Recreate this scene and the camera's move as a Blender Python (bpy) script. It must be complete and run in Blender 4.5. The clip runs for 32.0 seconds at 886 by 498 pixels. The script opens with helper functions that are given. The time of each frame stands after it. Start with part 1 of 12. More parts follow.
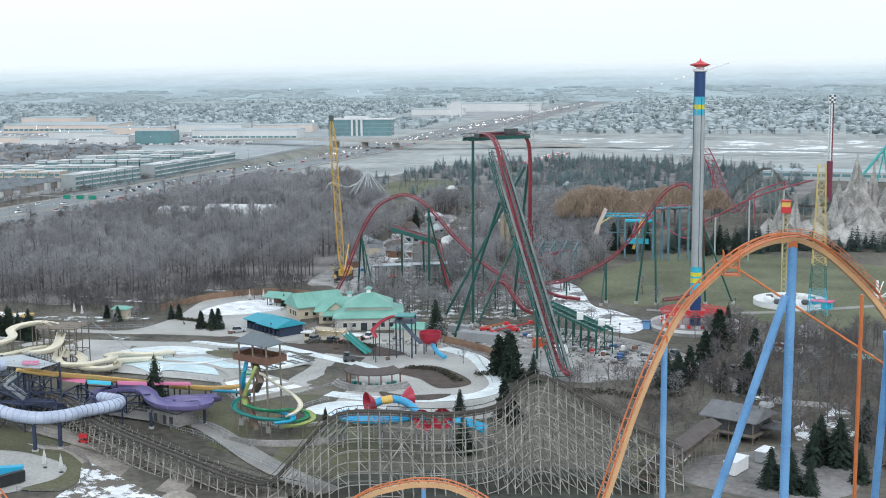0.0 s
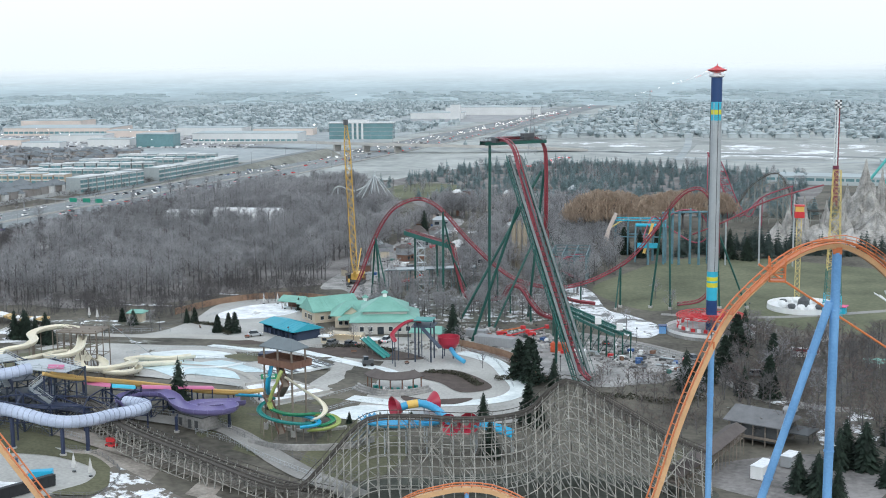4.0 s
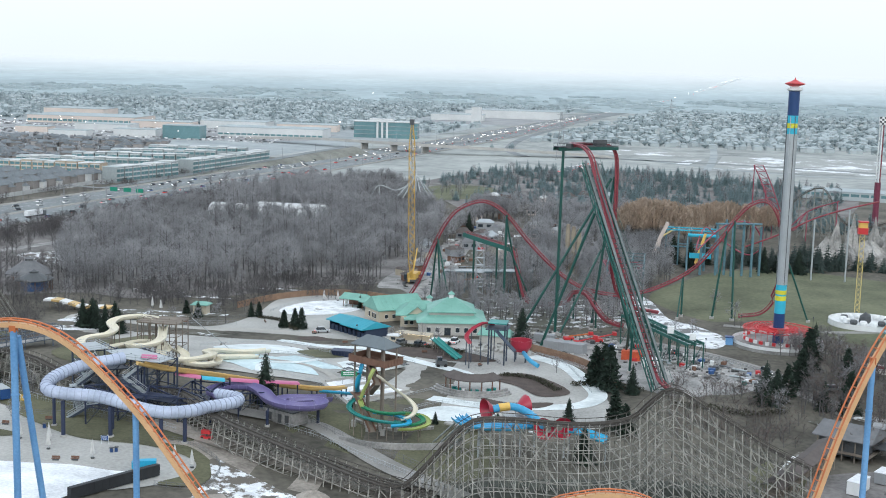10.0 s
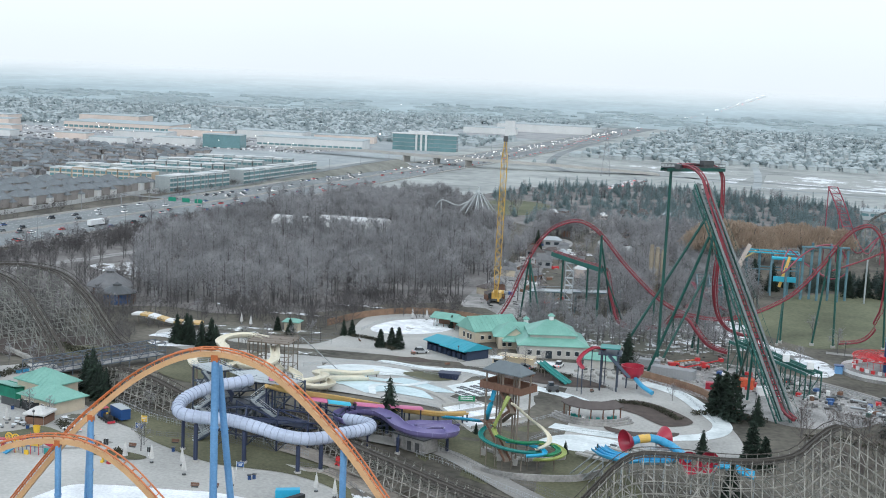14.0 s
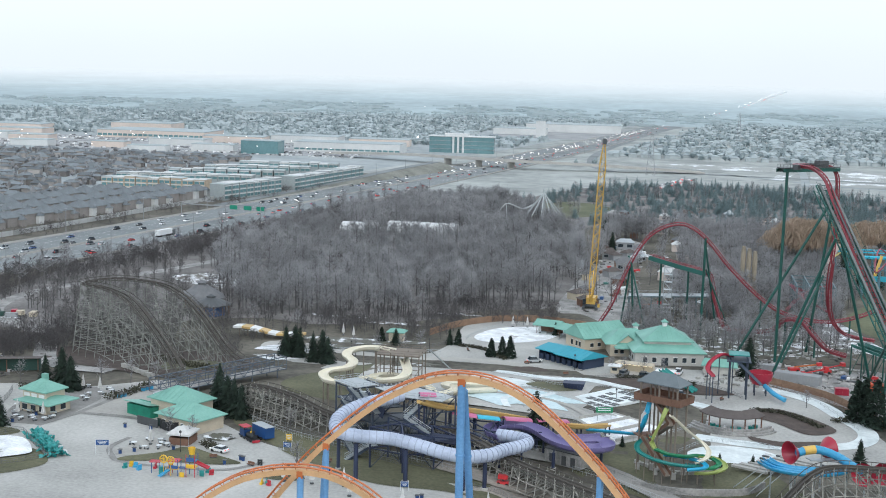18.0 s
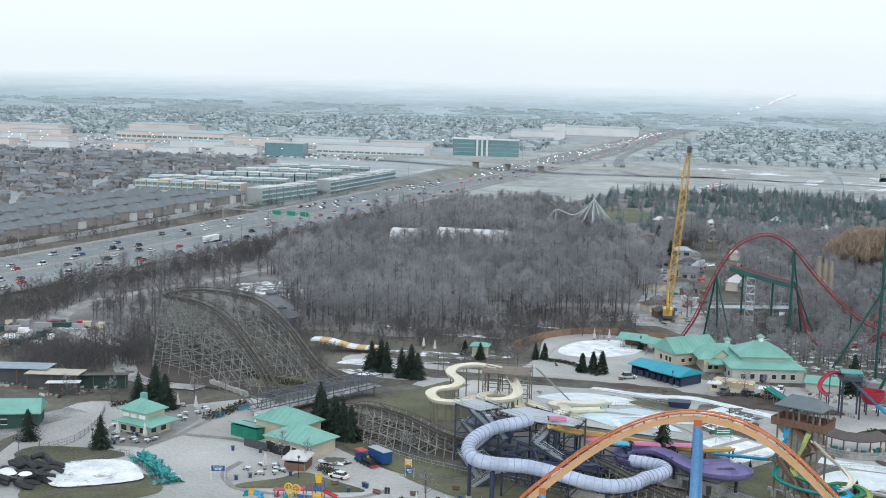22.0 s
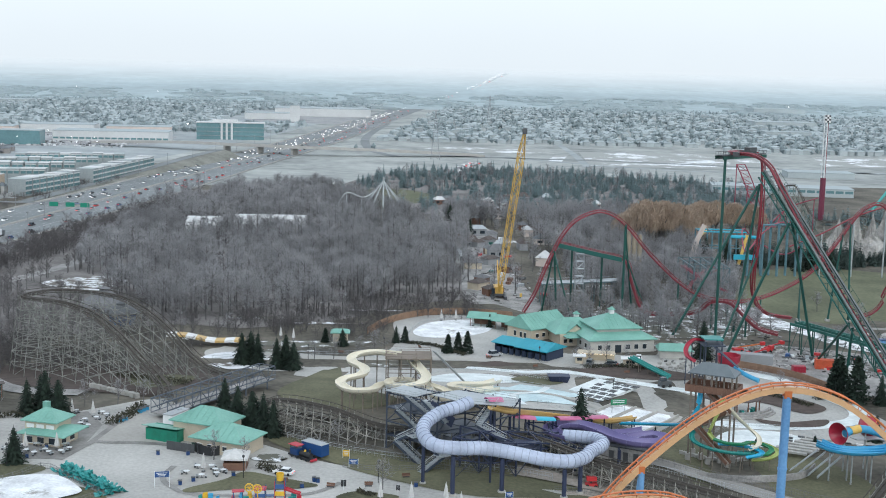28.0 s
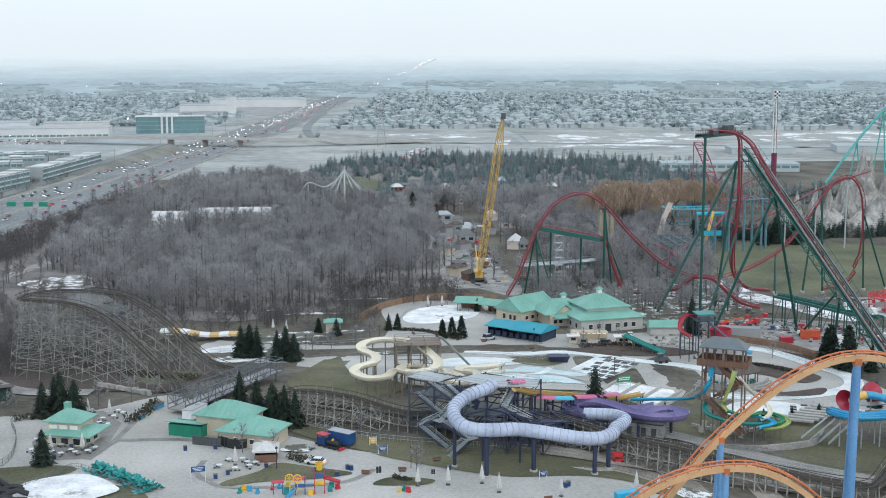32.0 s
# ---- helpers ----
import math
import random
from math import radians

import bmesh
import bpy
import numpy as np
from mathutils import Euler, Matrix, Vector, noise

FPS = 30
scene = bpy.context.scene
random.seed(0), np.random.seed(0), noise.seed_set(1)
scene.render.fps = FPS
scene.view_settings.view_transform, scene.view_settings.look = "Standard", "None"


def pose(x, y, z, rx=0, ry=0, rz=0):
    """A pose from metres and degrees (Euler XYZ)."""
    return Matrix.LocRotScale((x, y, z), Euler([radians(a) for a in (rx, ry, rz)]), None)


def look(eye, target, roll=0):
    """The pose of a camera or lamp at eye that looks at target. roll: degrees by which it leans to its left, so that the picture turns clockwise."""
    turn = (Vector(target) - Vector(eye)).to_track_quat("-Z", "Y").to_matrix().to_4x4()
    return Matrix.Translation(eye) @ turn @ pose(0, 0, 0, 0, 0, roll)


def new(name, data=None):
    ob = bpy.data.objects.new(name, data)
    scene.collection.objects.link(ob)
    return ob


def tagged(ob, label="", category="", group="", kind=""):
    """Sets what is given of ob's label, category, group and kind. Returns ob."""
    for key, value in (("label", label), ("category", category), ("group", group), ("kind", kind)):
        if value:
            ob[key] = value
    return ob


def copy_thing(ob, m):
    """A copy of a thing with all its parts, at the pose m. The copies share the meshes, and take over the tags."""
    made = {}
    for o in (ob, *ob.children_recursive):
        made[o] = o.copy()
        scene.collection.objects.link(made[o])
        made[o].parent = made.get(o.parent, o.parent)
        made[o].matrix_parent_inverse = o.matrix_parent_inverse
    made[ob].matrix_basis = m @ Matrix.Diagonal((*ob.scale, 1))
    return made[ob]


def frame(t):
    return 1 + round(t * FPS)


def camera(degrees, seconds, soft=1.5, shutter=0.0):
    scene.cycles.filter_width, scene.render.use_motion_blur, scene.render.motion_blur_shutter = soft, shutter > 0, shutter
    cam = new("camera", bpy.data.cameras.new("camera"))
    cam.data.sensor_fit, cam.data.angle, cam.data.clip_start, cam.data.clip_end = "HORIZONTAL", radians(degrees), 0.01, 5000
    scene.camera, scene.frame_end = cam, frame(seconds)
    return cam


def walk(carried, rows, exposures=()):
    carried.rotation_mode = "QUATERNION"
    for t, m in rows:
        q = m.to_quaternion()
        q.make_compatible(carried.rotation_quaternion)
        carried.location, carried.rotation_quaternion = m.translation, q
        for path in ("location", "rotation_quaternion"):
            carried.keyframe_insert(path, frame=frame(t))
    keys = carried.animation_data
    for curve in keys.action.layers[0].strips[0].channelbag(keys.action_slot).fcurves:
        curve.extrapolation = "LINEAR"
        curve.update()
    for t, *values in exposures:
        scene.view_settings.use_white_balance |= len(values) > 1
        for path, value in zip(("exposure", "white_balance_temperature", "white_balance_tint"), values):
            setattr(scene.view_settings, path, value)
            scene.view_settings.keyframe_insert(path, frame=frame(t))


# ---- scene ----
cam = camera(38.59, 32.0, soft=1.0)
PATH = [
    (0, pose(83.80, -165.63, 91.99, 81.532, 0.570, 9.898)),
    (0.5, pose(83.01, -165.88, 91.98, 81.571, 0.533, 9.928)),
    (1, pose(82.18, -166.12, 91.99, 81.601, 0.509, 9.928)),
    (1.5, pose(81.28, -166.36, 92.03, 81.615, 0.497, 9.933)),
    (2, pose(80.31, -166.60, 92.09, 81.636, 0.485, 9.918)),
    (2.5, pose(79.29, -166.84, 92.18, 81.645, 0.466, 9.720)),
    (3, pose(78.26, -167.08, 92.29, 81.651, 0.375, 9.718)),
    (3.5, pose(77.27, -167.33, 92.39, 81.665, 0.417, 9.682)),
    (5.5, pose(73.65, -168.50, 92.78, 81.719, 0.447, 9.648)),
    (6, pose(72.69, -168.87, 92.79, 81.733, 0.422, 9.635)),
    (6.5, pose(71.55, -169.27, 92.78, 81.733, 0.079, 9.661)),
    (7, pose(70.16, -169.71, 92.74, 81.725, -0.162, 9.706)),
    (7.5, pose(68.39, -170.20, 92.70, 81.732, -0.541, 9.781)),
    (8, pose(66.08, -170.75, 92.66, 81.742, -0.903, 9.834)),
    (8.5, pose(63.29, -171.28, 92.64, 81.767, -1.254, 9.903)),
    (9, pose(60.12, -171.71, 92.63, 81.719, -1.399, 9.942)),
    (9.5, pose(56.70, -171.96, 92.63, 81.711, -1.501, 9.978)),
    (10, pose(53.10, -172.00, 92.64, 81.731, -1.624, 10.028)),
    (10.5, pose(49.35, -171.80, 92.67, 81.776, -1.630, 10.066)),
    (11, pose(45.50, -171.35, 92.71, 81.791, -1.759, 10.147)),
    (11.5, pose(41.66, -170.68, 92.75, 81.843, -1.901, 10.220)),
    (12, pose(37.77, -169.89, 92.79, 81.878, -2.060, 10.290)),
    (12.5, pose(33.79, -169.06, 92.81, 81.926, -2.263, 10.382)),
    (13, pose(29.70, -168.29, 92.83, 82.050, -2.303, 10.470)),
    (13.5, pose(25.51, -167.65, 92.83, 82.145, -2.497, 10.624)),
    (14, pose(21.25, -167.15, 92.82, 82.234, -2.568, 10.742)),
    (14.5, pose(16.93, -166.78, 92.80, 82.291, -2.600, 10.862)),
    (16.5, pose(-0.54, -166.44, 92.44, 82.229, -2.174, 11.066)),
    (17, pose(-4.74, -166.06, 92.44, 82.232, -1.889, 11.081)),
    (17.5, pose(-8.78, -165.46, 92.49, 82.258, -1.717, 11.120)),
    (18, pose(-12.71, -164.65, 92.57, 82.269, -1.519, 11.164)),
    (18.5, pose(-16.61, -163.65, 92.67, 82.287, -1.347, 11.216)),
    (19, pose(-20.50, -162.46, 92.76, 82.257, -1.313, 11.287)),
    (19.5, pose(-24.36, -161.06, 92.86, 82.201, -1.327, 11.312)),
    (20, pose(-28.23, -159.65, 92.94, 82.196, -1.359, 11.371)),
    (20.5, pose(-32.15, -158.36, 93.01, 82.227, -1.558, 11.460)),
    (21, pose(-36.11, -157.30, 93.08, 82.253, -1.729, 11.547)),
    (21.5, pose(-40.11, -156.55, 93.14, 82.271, -1.734, 11.626)),
    (22, pose(-44.14, -156.08, 93.20, 82.321, -1.717, 11.178)),
    (22.5, pose(-48.20, -155.87, 93.25, 82.342, -1.727, 10.438)),
    (23, pose(-52.29, -155.90, 93.30, 82.350, -1.793, 9.827)),
    (23.5, pose(-56.42, -156.15, 93.34, 82.312, -1.724, 9.115)),
    (24, pose(-60.52, -156.55, 93.37, 82.276, -1.663, 8.333)),
    (24.5, pose(-64.56, -157.01, 93.41, 82.249, -1.647, 7.255)),
    (25, pose(-68.60, -157.52, 93.44, 82.190, -1.560, 6.080)),
    (25.5, pose(-72.68, -158.05, 93.47, 82.144, -1.442, 4.907)),
    (26, pose(-76.80, -158.60, 93.49, 82.102, -1.525, 3.511)),
    (26.5, pose(-80.99, -159.15, 93.49, 82.014, -1.386, 1.934)),
    (28.5, pose(-98.28, -161.06, 93.43, 81.731, -1.468, -3.103)),
    (29, pose(-102.51, -161.36, 93.49, 81.655, -1.383, -3.891)),
    (29.5, pose(-106.39, -161.60, 93.56, 81.641, -0.867, -4.607)),
    (30, pose(-109.56, -161.82, 93.63, 81.614, -0.582, -5.140)),
    (30.5, pose(-111.72, -162.07, 93.68, 81.540, -0.259, -5.266)),
    (31, pose(-113.06, -162.34, 93.74, 81.461, 0.006, -5.383)),
    (31.5, pose(-113.83, -162.63, 93.79, 81.340, 0.205, -5.503)),
    (32, pose(-114.35, -162.95, 93.85, 81.207, 0.179, -5.557)),
]
walk(cam, PATH, [(0, 0.13, 5740, 4), (8, 0.12, 5740, 4), (14, 0.06, 5740, 4), (20, 0.05, 5740, 4), (25, 0.01, 5720, 4), (32, -0.02, 5720, 4)])

# ---- overcast daylight ----
world = bpy.data.worlds.new("overcast_sky")
scene.world = world
world.use_nodes = True
wn, wl = world.node_tree.nodes, world.node_tree.links
wn.clear()
sky = wn.new("ShaderNodeTexSky")
sky.sky_type, sky.sun_disc = "NISHITA", False
sky.sun_elevation, sky.sun_rotation = radians(38), radians(150)
sky.air_density, sky.dust_density = 1.0, 4.0
cloud = wn.new("ShaderNodeTexNoise")
cloud.inputs["Scale"].default_value, cloud.inputs["Detail"].default_value = 2.2, 4.0
ramp = wn.new("ShaderNodeValToRGB")
ramp.color_ramp.elements[0].position, ramp.color_ramp.elements[0].color = 0.35, (0.92, 0.90, 0.88, 1)
ramp.color_ramp.elements[1].position, ramp.color_ramp.elements[1].color = 0.65, (0.97, 0.945, 0.92, 1)
b_sky, b_cloud = wn.new("ShaderNodeBackground"), wn.new("ShaderNodeBackground")
b_sky.inputs["Strength"].default_value, b_cloud.inputs["Strength"].default_value = 0.05, 0.95
add, wout = wn.new("ShaderNodeAddShader"), wn.new("ShaderNodeOutputWorld")
wl.new(sky.outputs[0], b_sky.inputs[0])
wl.new(cloud.outputs["Fac"], ramp.inputs[0])
wl.new(ramp.outputs[0], b_cloud.inputs[0])
wl.new(b_sky.outputs[0], add.inputs[0])
wl.new(b_cloud.outputs[0], add.inputs[1])
wl.new(add.outputs[0], wout.inputs[0])
sun_data = bpy.data.lights.new("sun", "SUN")
sun_data.energy, sun_data.angle, sun_data.color = 0.5, radians(30), (1, 0.97, 0.93)
sun = new("sun", sun_data)
sun.matrix_world = look((-40, -300, 300), (0, 150, 0))

# ---- materials ----
def mat(name, col, rough=0.75, metal=0.0, var=0.25, scale=0.5, fine=6.0, bump=0.15, col2=None, rnd=0.0):
    m = bpy.data.materials.new(name)
    m.use_nodes = True
    n, l = m.node_tree.nodes, m.node_tree.links
    b = n["Principled BSDF"]
    b.inputs["Roughness"].default_value, b.inputs["Metallic"].default_value = rough, metal
    tc = n.new("ShaderNodeTexCoord")
    big, small = n.new("ShaderNodeTexNoise"), n.new("ShaderNodeTexNoise")
    for q, s, d in ((big, scale, 5), (small, fine, 3)):
        q.inputs["Scale"].default_value, q.inputs["Detail"].default_value = s, d
        l.new(tc.outputs["Object"], q.inputs["Vector"])
    r = n.new("ShaderNodeValToRGB")
    a = tuple(max(0, c * (1 - var)) for c in col)
    z = tuple(min(1, c * (1 + var)) for c in (col2 or col))
    r.color_ramp.elements[0].position, r.color_ramp.elements[0].color = 0.32, (*a, 1)
    r.color_ramp.elements[1].position, r.color_ramp.elements[1].color = 0.68, (*z, 1)
    mixf = n.new("ShaderNodeMath")
    mixf.operation = "MULTIPLY_ADD"
    mixf.inputs[1].default_value = 0.35
    l.new(small.outputs["Fac"], mixf.inputs[0])
    half = n.new("ShaderNodeMath")
    half.operation = "MULTIPLY"
    half.inputs[1].default_value = 0.65
    l.new(big.outputs["Fac"], half.inputs[0])
    l.new(half.outputs[0], mixf.inputs[2])
    l.new(mixf.outputs[0], r.inputs[0])
    out = r.outputs[0]
    if rnd:
        geo, hsv, mr = n.new("ShaderNodeNewGeometry"), n.new("ShaderNodeHueSaturation"), n.new("ShaderNodeMapRange")
        mr.inputs["To Min"].default_value, mr.inputs["To Max"].default_value = 1 - rnd, 1 + rnd
        l.new(geo.outputs["Random Per Island"], mr.inputs["Value"])
        l.new(mr.outputs[0], hsv.inputs["Value"])
        l.new(out, hsv.inputs["Color"])
        out = hsv.outputs[0]
    l.new(out, b.inputs["Base Color"])
    if bump:
        bp = n.new("ShaderNodeBump")
        bp.inputs["Strength"].default_value, bp.inputs["Distance"].default_value = bump, 0.05
        l.new(small.outputs["Fac"], bp.inputs["Height"])
        l.new(bp.outputs[0], b.inputs["Normal"])
    return m


def soft(m, share=0.5):
    """Lets light through, as thin twigs and needles do."""
    n, l = m.node_tree.nodes, m.node_tree.links
    b, t, x = n["Principled BSDF"], n.new("ShaderNodeBsdfTranslucent"), n.new("ShaderNodeMixShader")
    l.new(b.inputs["Base Color"].links[0].from_socket, t.inputs["Color"])
    x.inputs[0].default_value = share
    l.new(b.outputs[0], x.inputs[1])
    l.new(t.outputs[0], x.inputs[2])
    l.new(x.outputs[0], n["Material Output"].inputs["Surface"])
    return m


# ---- geometry helpers ----
V3 = np.array


def sm(x):
    x = min(1.0, max(0.0, x))
    return x * x * (3 - 2 * x)


def terr(x, y):
    """Height of the ground: a low rise under the front plazas, falling away towards the far park."""
    z = 5.0 * sm((-10 - x) / 60) * sm((235 - y) / 70) * sm((y + 60) / 60)
    return z - 2.0 * sm((x - 55) / 30) * sm((210 - y) / 60) * sm((y + 60) / 60)


def cr(pts, n=8, closed=False):
    """A smooth curve through the points."""
    p = [V3(q, float) for q in pts]
    k = len(p)
    out = []
    for i in range(k if closed else k - 1):
        a, b, c, d = ((p[(i - 1) % k], p[i], p[(i + 1) % k], p[(i + 2) % k]) if closed else
                      (p[max(i - 1, 0)], p[i], p[i + 1], p[min(i + 2, k - 1)]))
        for j in range(n):
            t = j / n
            out.append(0.5 * (2 * b + (c - a) * t + (2 * a - 5 * b + 4 * c - d) * t * t + (3 * b - a - 3 * c + d) * t ** 3))
    if not closed:
        out.append(p[-1])
    return out


def even(path, step):
    """The path again, with points at even steps."""
    p = V3(path)
    s = np.concatenate([[0], np.cumsum(np.linalg.norm(np.diff(p, axis=0), axis=1))])
    k = max(2, int(round(s[-1] / step)) + 1)
    u = np.linspace(0, s[-1], k)
    return np.stack([np.interp(u, s, p[:, j]) for j in range(p.shape[1])], 1)


def frames(path, banks=None):
    """Tangent, side and up along a path."""
    p = V3(path)
    t = np.gradient(p, axis=0)
    t /= np.linalg.norm(t, axis=1)[:, None] + 1e-9
    side, last = [], V3((1.0, 0, 0))
    for v in t:
        s = np.cross(v, (0, 0, 1))
        if np.linalg.norm(s) < 0.25:
            s = last - v * (last @ v)
        s = s / (np.linalg.norm(s) + 1e-9)
        if side and s @ last < 0 and abs(v[2]) > 0.9:
            s = -s
        side.append(s)
        last = s
    side = V3(side)
    up = np.cross(side, t)
    if banks is not None:
        b = np.radians(np.interp(np.linspace(0, 1, len(p)), np.linspace(0, 1, len(banks)), banks))[:, None]
        side, up = side * np.cos(b) + up * np.sin(b), up * np.cos(b) - side * np.sin(b)
    return p, t, side, up


class MB:
    """Gathers vertices and faces for one mesh."""

    def __init__(self):
        self.v, self.f, self.smooth = [], [], False

    def add(self, v, f):
        o = len(self.v)
        self.v.extend([tuple(q) for q in v])
        self.f.extend([tuple(i + o for i in q) for q in f])
        return self

    def box(self, c, s, rz=0.0, tilt=None):
        x, y, z = s[0] / 2, s[1] / 2, s[2] / 2
        ca, sa = math.cos(radians(rz)), math.sin(radians(rz))
        v = []
        for k in (-z, z):
            for i, j in ((-x, -y), (x, -y), (x, y), (-x, y)):
                v.append((c[0] + i * ca - j * sa, c[1] + i * sa + j * ca, c[2] + k))
        return self.add(v, [(3, 2, 1, 0), (4, 5, 6, 7), (0, 1, 5, 4), (1, 2, 6, 5), (2, 3, 7, 6), (3, 0, 4, 7)])

    def beam(self, a, b, r=0.1, n=4, r2=None):
        a, b = V3(a, float), V3(b, float)
        t = b - a
        t = t / (np.linalg.norm(t) + 1e-9)
        s = np.cross(t, (0, 0, 1) if abs(t[2]) < 0.95 else (1, 0, 0))
        s = s / np.linalg.norm(s)
        u = np.cross(s, t)
        v = []
        for q, rr in ((a, r), (b, r if r2 is None else r2)):
            for i in range(n):
                w = 2 * math.pi * (i + 0.5) / n
                v.append(q + (s * math.cos(w) + u * math.sin(w)) * rr)
        f = [(i, (i + 1) % n, n + (i + 1) % n, n + i) for i in range(n)]
        return self.add(v, f + [tuple(range(n))[::-1], tuple(range(n, 2 * n))])

    def sweep(self, path, prof, banks=None, closed=True):
        """A profile of (side, up) pairs drawn along a path."""
        p, t, s, u = frames(path, banks)
        k = len(prof)
        v = [p[i] + s[i] * a + u[i] * b for i in range(len(p)) for a, b in prof]
        f = []
        for i in range(len(p) - 1):
            for j in range(k if closed else k - 1):
                a, b = i * k + j, i * k + (j + 1) % k
                f.append((a, a + k, b + k, b))
        if closed:
            f += [tuple(range(k)), tuple(range((len(p) - 1) * k, len(p) * k))[::-1]]
        return self.add(v, f)

    def lathe(self, c, prof, n=24, a0=0.0, a1=360.0):
        """(radius, height) pairs turned about a vertical line."""
        full = a1 - a0 >= 359.9
        m = n if full else n + 1
        v = [(c[0] + r * math.cos(radians(a0 + (a1 - a0) * i / n)), c[1] + r * math.sin(radians(a0 + (a1 - a0) * i / n)), c[2] + h)
             for r, h in prof for i in range(m)]
        f = []
        for k in range(len(prof) - 1):
            for i in range(n):
                a, b = k * m + i, k * m + (i + 1) % m
                f.append((a, b, b + m, a + m))
        return self.add(v, f)

    def prism(self, poly, z0, z1):
        k = len(poly)
        v = [(x, y, z0) for x, y in poly] + [(x, y, z1) for x, y in poly]
        f = [(i, (i + 1) % k, k + (i + 1) % k, k + i) for i in range(k)]
        return self.add(v, f + [tuple(range(k))[::-1], tuple(range(k, 2 * k))])


def ring(r, n=10, c=(0, 0)):
    return [(c[0] + r * math.cos(2 * math.pi * i / n), c[1] + r * math.sin(2 * math.pi * i / n)) for i in range(n)]


def thing(name, at=(0, 0, 0), label="", category="", group="", kind="", rz=0.0):
    ob = new(name)
    ob.matrix_basis = pose(*at, 0, 0, rz)
    ob["at"] = [float(c) for c in at]
    return tagged(ob, label, category, group, kind)


def mesh_ob(name, mb, material, at=(0, 0, 0)):
    me = bpy.data.meshes.new(name)
    v = V3(mb.v, float).reshape(-1, 3) - V3(at, float)
    me.from_pydata(v.tolist(), [], mb.f)
    if mb.smooth:
        me.polygons.foreach_set("use_smooth", [True] * len(me.polygons))
        me.set_sharp_from_angle(angle=radians(40))
    me.materials.append(material)
    return new(name, me)


def part(name, mb, material, parent, label="", local=False, kind=""):
    """One mesh under a thing or a part; the points are in the place's own metres unless local."""
    root = parent
    while root.parent:
        root = root.parent
    at = (0, 0, 0) if local or "at" not in root else root["at"]
    ob = mesh_ob(name, mb, material, at)
    ob.parent = parent
    return tagged(ob, label, kind=kind)


def solo(name, mb, material, label="", category="", group="", kind=""):
    return tagged(mesh_ob(name, mb, material), label, category, group, kind)


def sheet(name, poly, material, lift=0.06, step=12.0, label="", category="", kind="structure", smooth=6):
    """A patch of ground cover with a rounded outline that follows the ground."""
    pts = cr([(*q, 0) for q in poly], smooth, True) if smooth else [V3((*q, 0)) for q in poly]
    bm = bmesh.new()
    face = bm.faces.new([bm.verts.new(q) for q in pts])
    bmesh.ops.triangulate(bm, faces=[face])
    xs, ys = [q[0] for q in pts], [q[1] for q in pts]
    for axis, lo, hi in ((0, min(xs), max(xs)), (1, min(ys), max(ys))):
        k = math.ceil(lo / step) * step
        while k < hi:
            no = (1, 0, 0) if axis == 0 else (0, 1, 0)
            bmesh.ops.bisect_plane(bm, geom=bm.verts[:] + bm.edges[:] + bm.faces[:], plane_co=[c * k for c in no], plane_no=no)
            k += step
    for v in bm.verts:
        v.co.z = terr(v.co.x, v.co.y) + lift
    bmesh.ops.recalc_face_normals(bm, faces=bm.faces)
    if sum(f.normal.z for f in bm.faces) < 0:
        bmesh.ops.reverse_faces(bm, faces=bm.faces)
    me = bpy.data.meshes.new(name)
    bm.to_mesh(me)
    bm.free()
    me.materials.append(material)
    return tagged(new(name, me), label, category, kind=kind)


def inside(x, y, poly):
    c, k = False, len(poly)
    for i in range(k):
        (ax, ay), (bx, by) = poly[i], poly[i - 1]
        if (ay > y) != (by > y) and x < (bx - ax) * (y - ay) / (by - ay) + ax:
            c = not c
    return c

# ---- bark, twigs and needles ----
M_BARK = mat("grey_brown_bark", (0.125, 0.12, 0.122), 0.95, 0, 0.3, 1.0, 6, 0.3, rnd=0.2)
# twigs lighter and bluer than bark: haze over the woods is in this colour
M_TWIG = soft(mat("bare_twigs", (0.286, 0.284, 0.292), 0.95, 0, 0.2, 0.02, 2, 0, (0.392, 0.389, 0.396), rnd=0.14))
M_BRUSH = soft(mat("dark_brush_twigs", (0.10, 0.093, 0.095), 0.95, 0, 0.3, 0.05, 2, 0, (0.14, 0.13, 0.13), rnd=0.2))
M_TWIGR = soft(mat("reddish_bare_twigs", (0.17, 0.14, 0.128), 0.95, 0, 0.25, 0.05, 2, 0, rnd=0.2))
M_TWIGB = soft(mat("brown_bare_twigs", (0.155, 0.145, 0.143), 0.95, 0, 0.25, 0.03, 2, 0, (0.215, 0.205, 0.203), rnd=0.18))
M_NEEDLE = soft(mat("dark_conifer_needles", (0.016, 0.03, 0.022), 0.9, 0, 0.4, 0.3, 4, 0, (0.03, 0.048, 0.034), rnd=0.35), 0.3)
# needle colour lifted to pale blue-grey in place of haze
M_NEEDLEF = soft(mat("haze_paled_needles", (0.20, 0.275, 0.29), 0.9, 0, 0.15, 0.02, 2, 0, (0.26, 0.33, 0.34), rnd=0.12), 0.5)
M_WILLOW = soft(mat("orange_willow_twigs", (0.41, 0.325, 0.25), 0.95, 0, 0.2, 0.1, 2, 0, (0.50, 0.405, 0.32), rnd=0.12))

